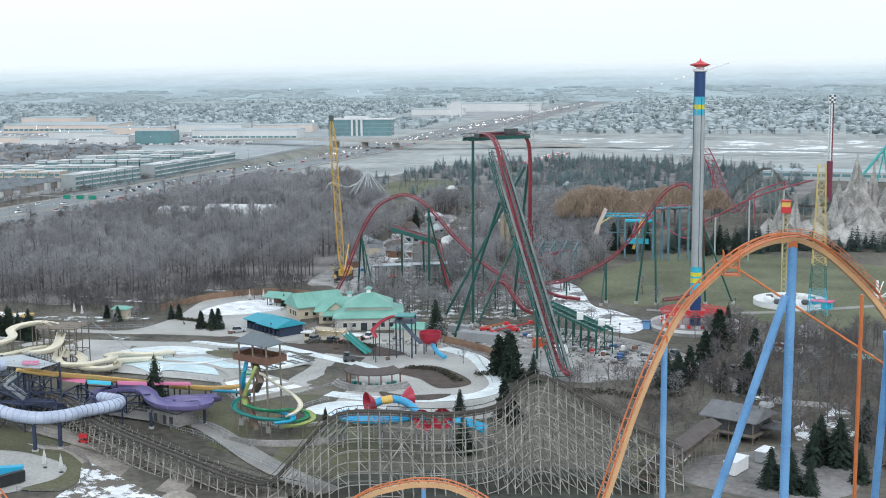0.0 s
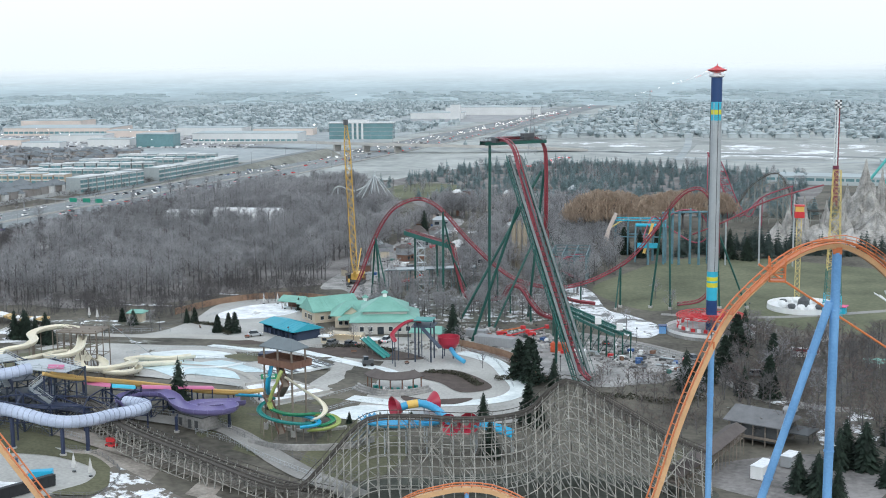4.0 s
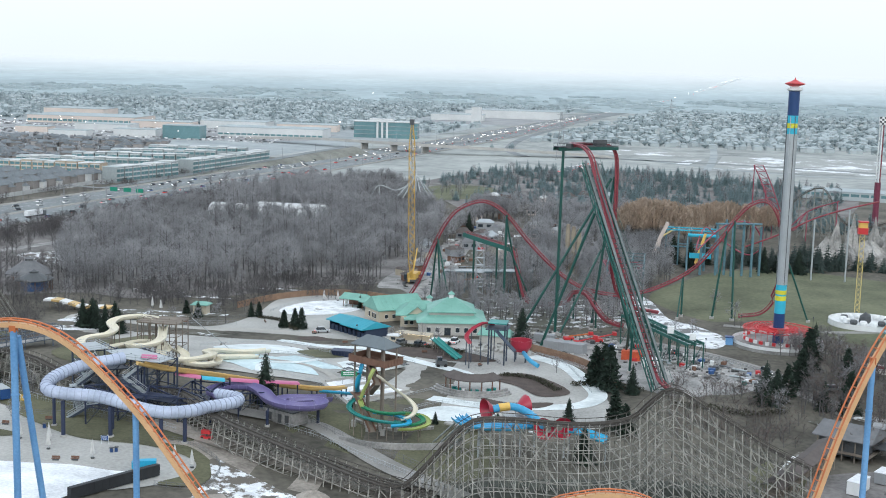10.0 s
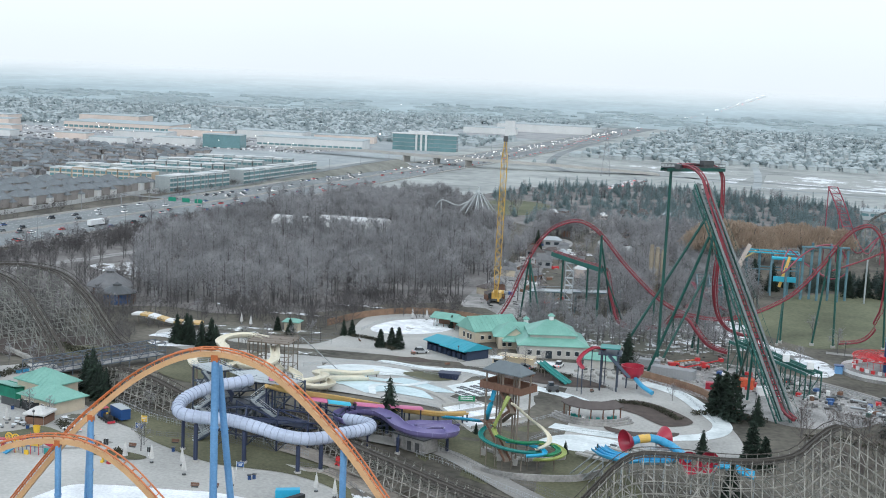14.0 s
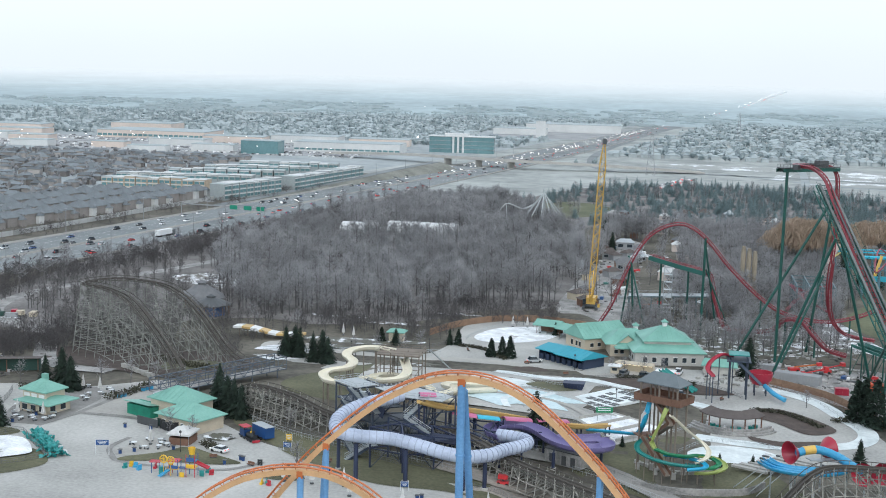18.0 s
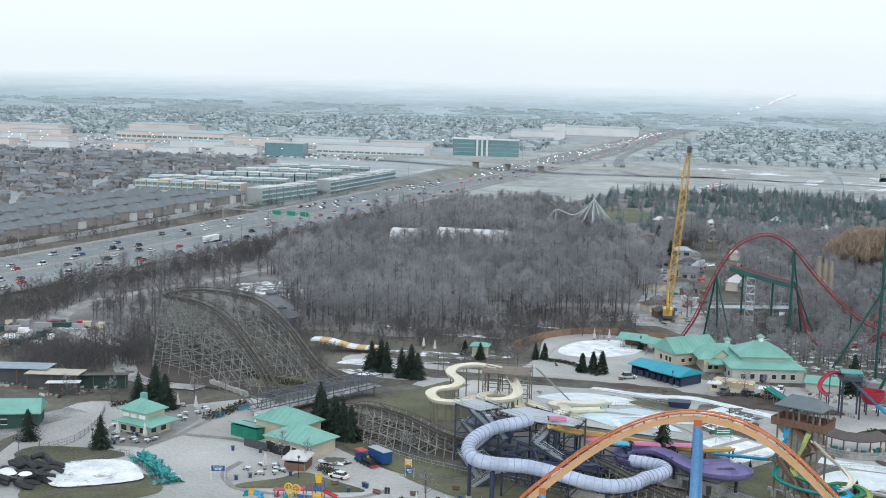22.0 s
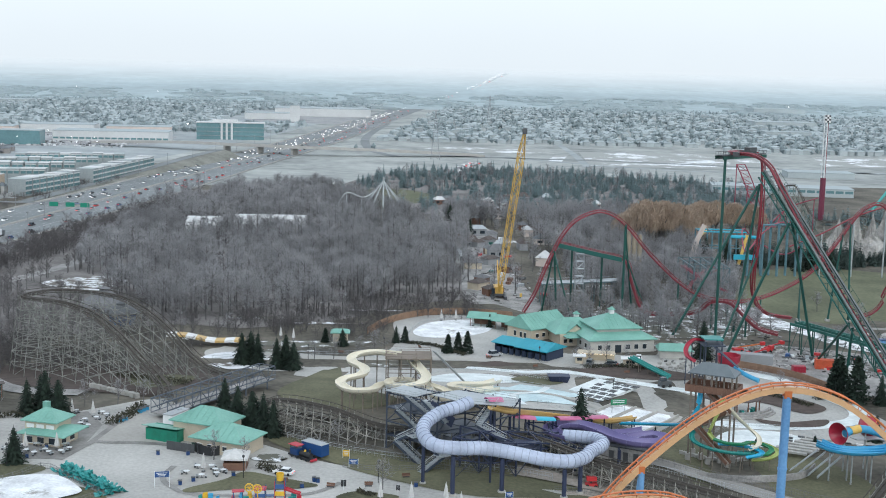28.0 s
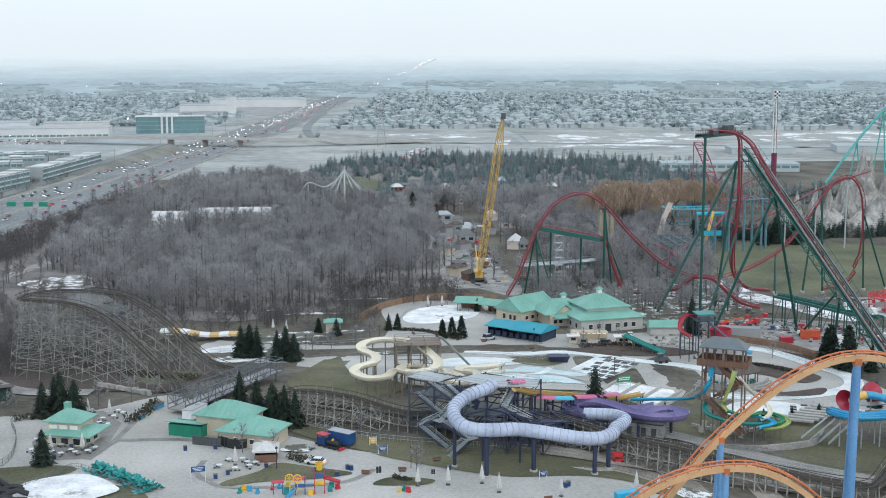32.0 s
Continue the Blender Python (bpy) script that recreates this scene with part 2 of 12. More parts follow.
# ---- surfaces of the place ----
M_GROUND = mat("winter_ground", (0.06, 0.057, 0.043), 0.95, 0, 0.55, 0.04, 0.5, 0.3, (0.115, 0.105, 0.085))
M_LITTER = mat("leaf_litter", (0.115, 0.107, 0.102), 0.95, 0, 0.45, 0.06, 0.8, 0.3, (0.20, 0.19, 0.184))
M_GRASS = mat("winter_grass", (0.078, 0.083, 0.042), 0.95, 0, 0.4, 0.06, 1.2, 0.3, (0.118, 0.115, 0.068))
M_GRASS_FAR = mat("lawn", (0.088, 0.10, 0.052), 0.95, 0, 0.35, 0.04, 0.6, 0.2, (0.128, 0.134, 0.08))
M_CONC = mat("pale_concrete", (0.33, 0.328, 0.31), 0.85, 0, 0.22, 0.04, 1.2, 0.12, (0.42, 0.415, 0.395))
M_CONC3 = mat("light_concrete", (0.35, 0.34, 0.315), 0.85, 0, 0.12, 0.08, 1.2, 0.12, (0.41, 0.398, 0.37))
M_CONC4 = mat("stained_concrete_band", (0.19, 0.185, 0.175), 0.88, 0, 0.25, 0.15, 1.5, 0.15, (0.25, 0.245, 0.235))
M_CONC2 = mat("worn_concrete", (0.195, 0.198, 0.192), 0.88, 0, 0.35, 0.15, 1.5, 0.15, (0.33, 0.32, 0.31))
M_PATH = mat("grey_path", (0.27, 0.263, 0.248), 0.9, 0, 0.25, 0.08, 1.5, 0.15)
M_DIRT = mat("bare_earth", (0.235, 0.21, 0.18), 0.95, 0, 0.35, 0.1, 1.2, 0.3, (0.33, 0.30, 0.265))
M_DARKGROUND = mat("dark_lattice_ground", (0.042, 0.048, 0.038), 0.95, 0, 0.4, 0.2, 2, 0.3, (0.075, 0.08, 0.065))
M_MULCH = mat("brown_mulch", (0.075, 0.058, 0.05), 0.95, 0, 0.35, 0.4, 3, 0.3)
M_SNOW = mat("old_snow", (0.62, 0.64, 0.67), 0.6, 0, 0.2, 0.12, 1.5, 0.3, (0.80, 0.82, 0.84))
M_POOL = mat("pale_pool_floor", (0.58, 0.64, 0.65), 0.5, 0, 0.15, 0.15, 1.0, 0.05, (0.72, 0.76, 0.76))
M_POOLBLUE = mat("blue_pool_floor", (0.40, 0.56, 0.60), 0.4, 0, 0.2, 0.12, 1.0, 0.05, (0.56, 0.66, 0.68))
M_ASPH = mat("highway_asphalt", (0.165, 0.182, 0.188), 0.85, 0, 0.15, 0.02, 0.6, 0.1, (0.21, 0.227, 0.232))
M_PAINT = mat("white_line_paint", (0.62, 0.62, 0.60), 0.7, 0, 0.15, 0.5, 3, 0)
# far land colours: haze mixed in as a paler, bluer base
M_CITY = mat("haze_paled_town_land", (0.29, 0.325, 0.34), 0.9, 0, 0.2, 0.02, 0.11, 0, (0.34, 0.365, 0.37))
M_FIELD = mat("haze_paled_fields", (0.235, 0.255, 0.25), 0.95, 0, 0.3, 0.012, 0.08, 0, (0.35, 0.365, 0.35))


def patchy(name, ground_col, cover, size=0.22):
    """Old snow lying in ragged patches, with the soil showing between."""
    m = mat(name, (0.62, 0.64, 0.67), 0.65, 0, 0.2, 0.2, 1.5, 0.3, (0.80, 0.82, 0.84))
    n, l = m.node_tree.nodes, m.node_tree.links
    b = n["Principled BSDF"]
    snow = b.inputs["Base Color"].links[0].from_socket
    tc, no, rp, mx = n.new("ShaderNodeTexCoord"), n.new("ShaderNodeTexNoise"), n.new("ShaderNodeValToRGB"), n.new("ShaderNodeMix")
    no.inputs["Scale"].default_value, no.inputs["Detail"].default_value, no.inputs["Roughness"].default_value = size, 8, 0.68
    l.new(tc.outputs["Object"], no.inputs["Vector"])
    l.new(no.outputs["Fac"], rp.inputs[0])
    c = 0.62 - 0.24 * cover
    rp.color_ramp.elements[0].position, rp.color_ramp.elements[1].position = c - 0.02, c + 0.03
    mx.data_type = "RGBA"
    l.new(rp.outputs[0], mx.inputs[0])
    mx.inputs[6].default_value = (*ground_col, 1)
    l.new(snow, mx.inputs[7])
    l.new(mx.outputs[2], b.inputs["Base Color"])
    return m


M_PATCHY = patchy("patchy_snow", (0.12, 0.105, 0.085), 0.5)
M_PATCHY2 = patchy("thinning_snow", (0.10, 0.10, 0.075), 0.3)
M_FARSNOW = patchy("snow_on_far_fields", (0.30, 0.31, 0.295), 0.36, 0.02)
M_ICE = patchy("snow_on_pond", (0.15, 0.15, 0.145), 0.62, 0.12)
M_SNOWC = patchy("snow_on_concrete", (0.33, 0.325, 0.31), 0.95, 0.12)


def ground():
    xs = np.concatenate([[-4900, -3500, -2500, -1700, -1200, -800], np.arange(-520, 521, 20), [800, 1200, 1700, 2500, 3500, 4900]])
    ys = np.concatenate([[-900, -500, -300], np.arange(-200, 601, 20), [800, 1200, 1700, 2300, 3000, 4000]])
    mb = MB()
    nx = len(xs)
    mb.v = [(x, y, terr(x, y)) for y in ys for x in xs]
    mb.f = [(j * nx + i, j * nx + i + 1, (j + 1) * nx + i + 1, (j + 1) * nx + i) for j in range(len(ys) - 1) for i in range(nx - 1)]
    mb.smooth = True
    solo("ground", mb, M_GROUND, "brown winter ground with thin dead grass and bare soil", "ground", kind="structure")


def far_rise():
    """Land that climbs gently to the skyline, out of reach of the camera, haze painted on."""
    m = bpy.data.materials.new("painted_haze_distance")
    m.use_nodes = True
    n, l = m.node_tree.nodes, m.node_tree.links
    b = n["Principled BSDF"]
    b.inputs["Roughness"].default_value = 1.0
    tc, sep = n.new("ShaderNodeTexCoord"), n.new("ShaderNodeSeparateXYZ")
    l.new(tc.outputs["Object"], sep.inputs[0])
    mp, mp2 = n.new("ShaderNodeMapping"), n.new("ShaderNodeMapping")
    mp.inputs["Scale"].default_value, mp2.inputs["Scale"].default_value = (0.0042, 0.0, 0.075), (0.03, 0.0, 0.45)
    no, mot = n.new("ShaderNodeTexNoise"), n.new("ShaderNodeTexNoise")
    for q, w, d, ro in ((no, mp, 4, 0.5), (mot, mp2, 5, 0.6)):
        q.inputs["Scale"].default_value, q.inputs["Detail"].default_value, q.inputs["Roughness"].default_value = 1.0, d, ro
        l.new(tc.outputs["Object"], w.inputs[0])
        l.new(w.outputs[0], q.inputs["Vector"])

    def span(src, a, b, lo, hi):
        """A value between a and b drawn out to lo and hi."""
        q = n.new("ShaderNodeMapRange")
        q.inputs["From Min"].default_value, q.inputs["From Max"].default_value = a, b
        q.inputs["To Min"].default_value, q.inputs["To Max"].default_value = lo, hi
        l.new(src, q.inputs["Value"])
        return q.outputs[0]

    # haze painted into the emission: colours pale towards the top
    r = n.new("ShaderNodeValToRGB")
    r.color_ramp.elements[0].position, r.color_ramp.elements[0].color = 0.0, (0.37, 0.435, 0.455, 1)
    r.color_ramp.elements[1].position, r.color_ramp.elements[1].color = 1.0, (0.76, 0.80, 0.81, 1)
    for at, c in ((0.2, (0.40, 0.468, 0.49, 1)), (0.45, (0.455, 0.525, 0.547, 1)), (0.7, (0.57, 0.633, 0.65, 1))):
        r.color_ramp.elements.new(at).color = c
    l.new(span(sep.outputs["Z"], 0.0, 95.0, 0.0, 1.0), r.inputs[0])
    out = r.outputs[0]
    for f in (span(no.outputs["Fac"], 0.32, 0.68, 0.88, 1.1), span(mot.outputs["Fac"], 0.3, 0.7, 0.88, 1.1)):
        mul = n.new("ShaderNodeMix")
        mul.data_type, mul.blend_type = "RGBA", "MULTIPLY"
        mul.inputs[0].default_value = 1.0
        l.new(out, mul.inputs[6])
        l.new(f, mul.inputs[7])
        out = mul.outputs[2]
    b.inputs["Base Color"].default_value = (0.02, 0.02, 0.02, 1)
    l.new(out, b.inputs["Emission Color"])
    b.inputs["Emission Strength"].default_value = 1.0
    # mist imitated by height: the land's upper edge turns transparent
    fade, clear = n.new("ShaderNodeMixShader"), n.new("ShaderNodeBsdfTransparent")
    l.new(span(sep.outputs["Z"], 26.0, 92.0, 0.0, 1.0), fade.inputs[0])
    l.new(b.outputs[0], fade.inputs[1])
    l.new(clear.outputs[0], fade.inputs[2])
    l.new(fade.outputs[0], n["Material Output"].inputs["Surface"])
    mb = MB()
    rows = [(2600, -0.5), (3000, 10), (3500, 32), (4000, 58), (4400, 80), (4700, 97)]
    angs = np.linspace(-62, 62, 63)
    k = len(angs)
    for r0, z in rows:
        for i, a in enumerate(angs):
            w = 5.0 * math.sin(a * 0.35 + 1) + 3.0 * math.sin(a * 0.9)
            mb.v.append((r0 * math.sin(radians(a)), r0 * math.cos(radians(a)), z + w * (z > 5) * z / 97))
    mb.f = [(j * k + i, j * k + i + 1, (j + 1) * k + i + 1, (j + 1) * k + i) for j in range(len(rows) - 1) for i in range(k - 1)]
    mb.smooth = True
    solo("backdrop", mb, m, "built-up land rising to the skyline, its haze painted as glow", "backdrop", kind="structure")


def ribbon(name, pts, width, material, lift=0.07, label="", category="road", kind="structure", n=8, flat=False):
    """A strip of paving along a line, lying on the ground."""
    path = V3(cr([(*q[:2], 0) for q in pts], n))
    p, t, s, u = frames(path)
    mb = MB()
    w = np.interp(np.linspace(0, 1, len(p)), np.linspace(0, 1, len(width)), width) if isinstance(width, (list, tuple)) else [width] * len(p)
    for q, d, k in zip(p, s, w):
        for e in (-0.5, 0.5):
            x, y = q[0] + d[0] * e * k, q[1] + d[1] * e * k
            mb.v.append((x, y, (0 if flat else terr(x, y)) + lift))
    mb.f = [(2 * i, 2 * i + 1, 2 * i + 3, 2 * i + 2) for i in range(len(p) - 1)]
    return solo(name, mb, material, label, category, kind=kind)


def far_clumps():
    """Hedgerows and copses on the rise, out to the mist, haze in their colour."""
    rng, mb = random.Random(77), MB()
    for k in range(4200):
        r, a = 2560 + 640 * rng.random(), rng.uniform(-36, 28)
        if 0.5 + noise.noise(Vector((a * 0.35, r * 0.004, 2.0))) + 0.6 * noise.noise(Vector((a * 1.3, r * 0.012, 7.0))) < rng.uniform(0.2, 0.75):
            continue
        z = float(np.interp(r, [2600, 3000, 3500, 4000], [-0.5, 10, 32, 58]))
        x, y, w, h = r * math.sin(radians(a)), r * math.cos(radians(a)), rng.uniform(7, 26), rng.uniform(3, 6.5)
        n = 7
        v = [(x, y, z + h)] + [(x + w * rng.uniform(0.7, 1.2) * math.cos(q), y + 5 * math.sin(q), z + h * rng.uniform(0.2, 0.75)) for q in np.arange(n) * 2 * math.pi / n] + [(x + w * math.cos(q), y + 5 * math.sin(q), z - 3) for q in np.arange(n) * 2 * math.pi / n]
        mb.add(v, [(0, 1 + i, 1 + (i + 1) % n) for i in range(n)] + [(1 + i, 1 + n + i, 1 + n + (i + 1) % n, 1 + (i + 1) % n) for i in range(n)])
    solo("far_copses", mb, soft(mat("haze_paled_copses", (0.45, 0.51, 0.53), 0.95, 0, 0.06, 0.004, 0.1, 0, (0.50, 0.555, 0.57), rnd=0.05)), "bare copses and hedgerows on the far rise, haze in their colour", "trees", kind="stuff")


ground()
far_rise()
far_clumps()

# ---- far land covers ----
sheet("built_up_land", [(-2600, 470), (-430, 420), (-400, 640), (-330, 1000), (-250, 1500), (-120, 2700), (-2600, 2700)], M_CITY, 0.1, 400, "grey housing land beyond the highway, paled by painted haze", "land", smooth=0)
sheet("open_land", [(-260, 800), (-150, 820), (0, 960), (250, 900), (700, 900), (1600, 900), (2400, 2600), (-20, 2600), (-120, 1900), (-200, 1150)], M_FIELD, 0.1, 400, "flat brown and grey fields beyond the park, paled by painted haze", "land", smooth=0)
sheet("verge", [(-330, 1000), (-180, 1000), (-100, 1800), (60, 2890), (-190, 2890), (-260, 1500)], M_FIELD, 0.06, 400, "grass verges along the far highway, paled by painted haze", "verge", smooth=0)
sheet("snow_field", [(100, 1080), (118, 1290), (300, 1300), (330, 1240), (262, 1075)], M_FARSNOW, 0.25, 100, "pale open lot with thin snow beyond the park", "snow", smooth=0)
sheet("snow_field", [(350, 1130), (390, 1290), (720, 1330), (700, 1160)], M_FARSNOW, 0.25, 100, "pale open lot with thin snow beyond the park", "snow", smooth=0)
sheet("snow_field", [(-60, 1290), (-20, 1330), (80, 1320), (86, 1250), (0, 1240)], M_FARSNOW, 0.25, 100, "pale open lot with thin snow beyond the park", "snow", smooth=0)
sheet("snow_field", [(60, 1120), (84, 1230), (98, 1230), (76, 1120)], M_FARSNOW, 0.26, 100, "narrow strip of snow on a field", "snow", smooth=0)
ribbon("field_road", [(20, 1180), (160, 1050), (300, 1040), (520, 1090), (900, 1050)], 9, M_CITY, 0.3, "road between far fields, paled by painted haze", "road")
ribbon("field_road", [(94, 1060), (106, 1240), (112, 1420)], 8, M_CITY, 0.28, "road between far fields, paled by painted haze", "road")

# ---- park covers ----
sheet("forest_floor", [(-300, 512), (-290, 740), (-150, 745), (-97, 560), (-62, 420), (-62, 352), (-90, 330), (-112, 300), (-146, 282), (-176, 285), (-235, 245), (-275, 250), (-292, 330)], M_LITTER, 0.05, 60, "brown leaf litter under the bare woods", "forest floor")
PLAZA_A = [(-148, 228), (-150, 250), (-104, 240), (-92, 262), (-92, 300), (-72, 312), (-50, 300), (-44, 262), (-38, 250), (-15, 248), (4, 246), (22, 222), (38, 190), (43, 165), (40, 150), (20, 150), (2, 152), (-16, 162), (-27, 168), (-45, 166), (-60, 164), (-87, 168), (-100, 180), (-114, 200)]
sheet("pavement", PLAZA_A, M_CONC, 0.07, 12, "pale concrete decks of the water park", "pavement")
PLAZA_L = [(-200, 146), (-176, 151), (-156, 166), (-147, 158), (-136, 140), (-120, 124), (-104, 112), (-76, 104), (-52, 98), (-40, 88), (-60, 60), (-110, 55), (-190, 60), (-196, 100)]
sheet("pavement", PLAZA_L, M_CONC, 0.07, 12, "pale concrete plaza in front of the shops", "pavement")
sheet("lawn", [(-124, 172), (-118, 205), (-110, 226), (-106, 190), (-92, 170), (-104, 158)], M_GRASS, 0.11, 12, "green-brown winter lawn beside the slides", "lawn")
sheet("lawn", [(-37, 124), (-32, 152), (-20, 158), (-8, 150), (8, 142), (18, 120), (14, 100), (2, 101), (-18, 112)], M_GRASS, 0.11, 12, "sloping brown-green lawn under the slide tower", "lawn")
sheet("lawn", [(-104, 112), (-88, 118), (-64, 110), (-52, 100), (-74, 99)], M_GRASS, 0.12, 12, "winter lawn under the tube slide", "lawn")
sheet("lawn", [(-118, 128), (-96, 122), (-88, 116), (-98, 112), (-110, 117)], M_GRASS, 0.115, 12, "strip of winter lawn beside the plaza", "lawn")
sheet("lawn", [(-150, 200), (-154, 182), (-164, 182), (-168, 196), (-160, 204)], M_GRASS, 0.13, 12, "winter lawn inside the wooden coaster", "lawn")
sheet("lawn", [(50, 352), (60, 322), (75, 306), (94, 314), (112, 292), (130, 276), (150, 275), (175, 310), (186, 350), (190, 400), (150, 430), (110, 446), (80, 428), (62, 390)], M_GRASS_FAR, 0.08, 20, "green lawn beyond the lift hill", "lawn")
sheet("forest_floor", [(-140, 790), (-90, 960), (10, 1010), (110, 950), (200, 880), (160, 660), (60, 600), (10, 640), (-30, 690), (-70, 640), (-100, 700)], M_LITTER, 0.105, 60, "dark litter under the far conifers", "forest floor")
sheet("lawn", [(-128, 700), (-95, 690), (-60, 740), (-85, 800), (-120, 790)], M_GRASS_FAR, 0.12, 40, "far green lawn among conifers", "lawn")
sheet("bare_ground", [(0, 252), (16, 258), (40, 262), (70, 250), (92, 226), (80, 200), (60, 190), (46, 200), (26, 222), (10, 240)], M_CONC2, 0.08, 12, "worn grey yard around the lift hill", "yard")
sheet("bare_ground", [(-64, 348), (-52, 335), (-40, 318), (-34, 340), (-38, 400), (-42, 470), (-36, 560), (-48, 575), (-58, 470)], M_CONC2, 0.09, 20, "grey work yard around the crane", "yard")
sheet("bare_ground", [(-28, 276), (0, 276), (34, 282), (52, 300), (30, 336), (-4, 330), (-30, 306)], M_PATCHY2, 0.075, 20, "brown ground with snow remnants beneath the red coaster", "yard")
sheet("bare_ground", [(84, 118), (92, 130), (116, 140), (128, 128), (124, 108), (104, 104)], M_LITTER, 0.08, 12, "brown yard beside the station", "yard")
sheet("bare_ground", [(-62, 107), (-42, 100), (-14, 92), (8, 88), (-10, 80), (-50, 92)], M_DIRT, 0.10, 12, "brown earth along the wooden coaster", "yard")
sheet("lawn", [(76, 118), (82, 140), (92, 142), (86, 112)], M_GRASS, 0.09, 12, "grass strip by the wooden coaster", "lawn")
ribbon("service_road", [(-60, 128), (-46, 128), (-32, 129), (-22, 122), (-6, 105), (4, 96), (14, 88)], 6.5, M_PATH, 0.38, "grey service road below the slide lawn", "road")
ribbon("service_road", [(-176, 172), (-200, 180), (-230, 232), (-270, 268), (-276, 312), (-260, 357), (-240, 420), (-230, 520)], 7, M_CONC2, 0.10, "pale service road behind the wooden coaster", "road")
ribbon("park_road", [(40, 264), (58, 256), (74, 244), (88, 228), (100, 205)], 7, M_PATH, 0.13, "grey curving path beside the lift hill", "road")
ribbon("park_road", [(78, 300), (96, 298), (120, 300), (150, 312), (186, 330)], 4, M_PATH, 0.12, "pale path across the lawn", "road")
ribbon("park_road", [(92, 212), (100, 200), (107, 188), (118, 180), (134, 178)], [5, 8, 9, 5, 4], M_PATH, 0.14, "grey lane among the bare trees", "road")
ribbon("park_road", [(-150, 250), (-128, 240), (-104, 236), (-84, 240), (-66, 238), (-40, 232), (-10, 226), (6, 230)], 5, M_CONC3, 0.14, "grey path through the water park", "road")
ribbon("park_road", [(-196, 140), (-204, 120), (-206, 90)], 9, M_CONC2, 0.12, "pale lane beside the sheds", "road")
ribbon("dirt_road", [(-66, 110), (-50, 104), (-30, 98), (-8, 90), (6, 84)], 7, M_DIRT, 0.36, "brown dirt road along the wooden coaster", "road")

sheet("brush_floor", [(-214, 208), (-206, 188), (-186, 178), (-168, 172), (-156, 170), (-146, 186), (-140, 200), (-150, 216), (-172, 226), (-200, 228)], M_MULCH, 0.09, 12, "dark brushy soil inside the wooden turn", "soil")
# darker ground colour over the area the lattice covers
sheet("brush_floor", [(2, 78), (12, 98), (40, 108), (78, 114), (90, 104), (60, 84), (20, 74)], M_DARKGROUND, 0.085, 12, "dark ground under the timber lattice", "soil")

# ---- snow and pools ----
sheet("lake", [(40, 356), (50, 344), (58, 306), (67, 296), (78, 276), (74, 258), (64, 264), (54, 290), (44, 302), (38, 326)], M_ICE, 0.16, 20, "frozen snow-covered pond", "pond")
sheet("snow_patch", [(-44, 91.5), (-34, 87), (-21, 79), (-8, 74), (-14, 66), (-38, 66), (-40, 80)], M_PATCHY, 0.20, 12, "patchy old snow on bare earth", "snow")
sheet("snow_patch", [(82, 122), (86, 138), (91, 150), (94, 146), (90, 128), (84, 116)], M_PATCHY, 0.16, 12, "patch of old snow beside the station", "snow")
sheet("snow_patch", [(-240, 366), (-228, 382), (-208, 380), (-206, 344), (-222, 350)], M_PATCHY, 0.16, 20, "snowy clearing in the woods", "snow")
sheet("snow_patch", [(-150, 258), (-120, 262), (-100, 262), (-120, 252)], M_PATCHY2, 0.18, 20, "strip of snow at the edge of the woods", "snow")
sheet("snow_patch", [(-177, 88), (-177, 98), (-166, 102.5), (-158, 94.5), (-158, 89.5), (-171, 81.5)], M_SNOWC, 0.5, 12, "snow lying on a covered pool", "snow")
sheet("snow_patch", [(-100, 66), (-92, 71), (-77.5, 72.5), (-70, 73.5), (-61, 73), (-55.4, 73), (-60, 60), (-67, 50), (-100, 46)], M_SNOW, 0.3, 12, "smooth snow covering a closed pool", "snow")
PATCHES = [(-176, 134, 6, 2), (120, 150, 3, 12), (130, 170, 3, 9), (112, 182, 5, 2), (10, 270, 8, 3), (30, 296, 12, 5), (-10, 300, 10, 4), (-30, 520, 10, 6), (-160, 262, 10, 2), (-118, 292, 14, 2), (-142, 300, 16, 2), (-100, 318, 10, 2), (-190, 430, 12, 5), (-150, 445, 9, 4), (-220, 180, 8, 4), (-262, 258, 9, 4), (60, 232, 7, 2), (84, 212, 5, 2), (-121, 116, 4, 3), (-236, 166, 9, 5), (-225, 205, 6, 2), (-8, 262, 9, 2), (36, 262, 10, 4), (128, 158, 4, 10), (100, 176, 4, 3), (20, 318, 12, 6), (-20, 360, 8, 5), (0, 380, 9, 5), (-128, 246, 8, 3), (-145, 224, 5, 3), (-97, 228, 8, 3)]
for k, (x, y, a, b) in enumerate(PATCHES):
    ws = np.linspace(0, 6.0, 22)
    sheet("snow_patch", [(x + a * math.cos(w) * random.uniform(0.55, 1.25), y + b * math.sin(w) * random.uniform(0.5, 1.35)) for w in ws], M_PATCHY if k % 2 else M_PATCHY2, 0.17 + 0.004 * k, 20, "thin ragged patch of old snow", "snow", smooth=2)
sheet("pool", [(-86, 280), (-80, 296), (-66, 303), (-57, 294), (-60, 281), (-70, 272), (-82, 271)], M_SNOWC, 0.15, 12, "round wading pool covered with snow", "pool")
sheet("pool", [(-40.2, 168.2), (-31.2, 183.2), (-12.6, 172.6), (-27.4, 150.6)], M_CONC3, 0.15, 12, "pale apron round the wave pool", "pool", smooth=0)
sheet("pool", [(-38.4, 168), (-31, 181), (-15, 172.4), (-27.8, 153.2)], M_SNOWC, 0.2, 12, "white emptied wave pool", "pool", smooth=0)
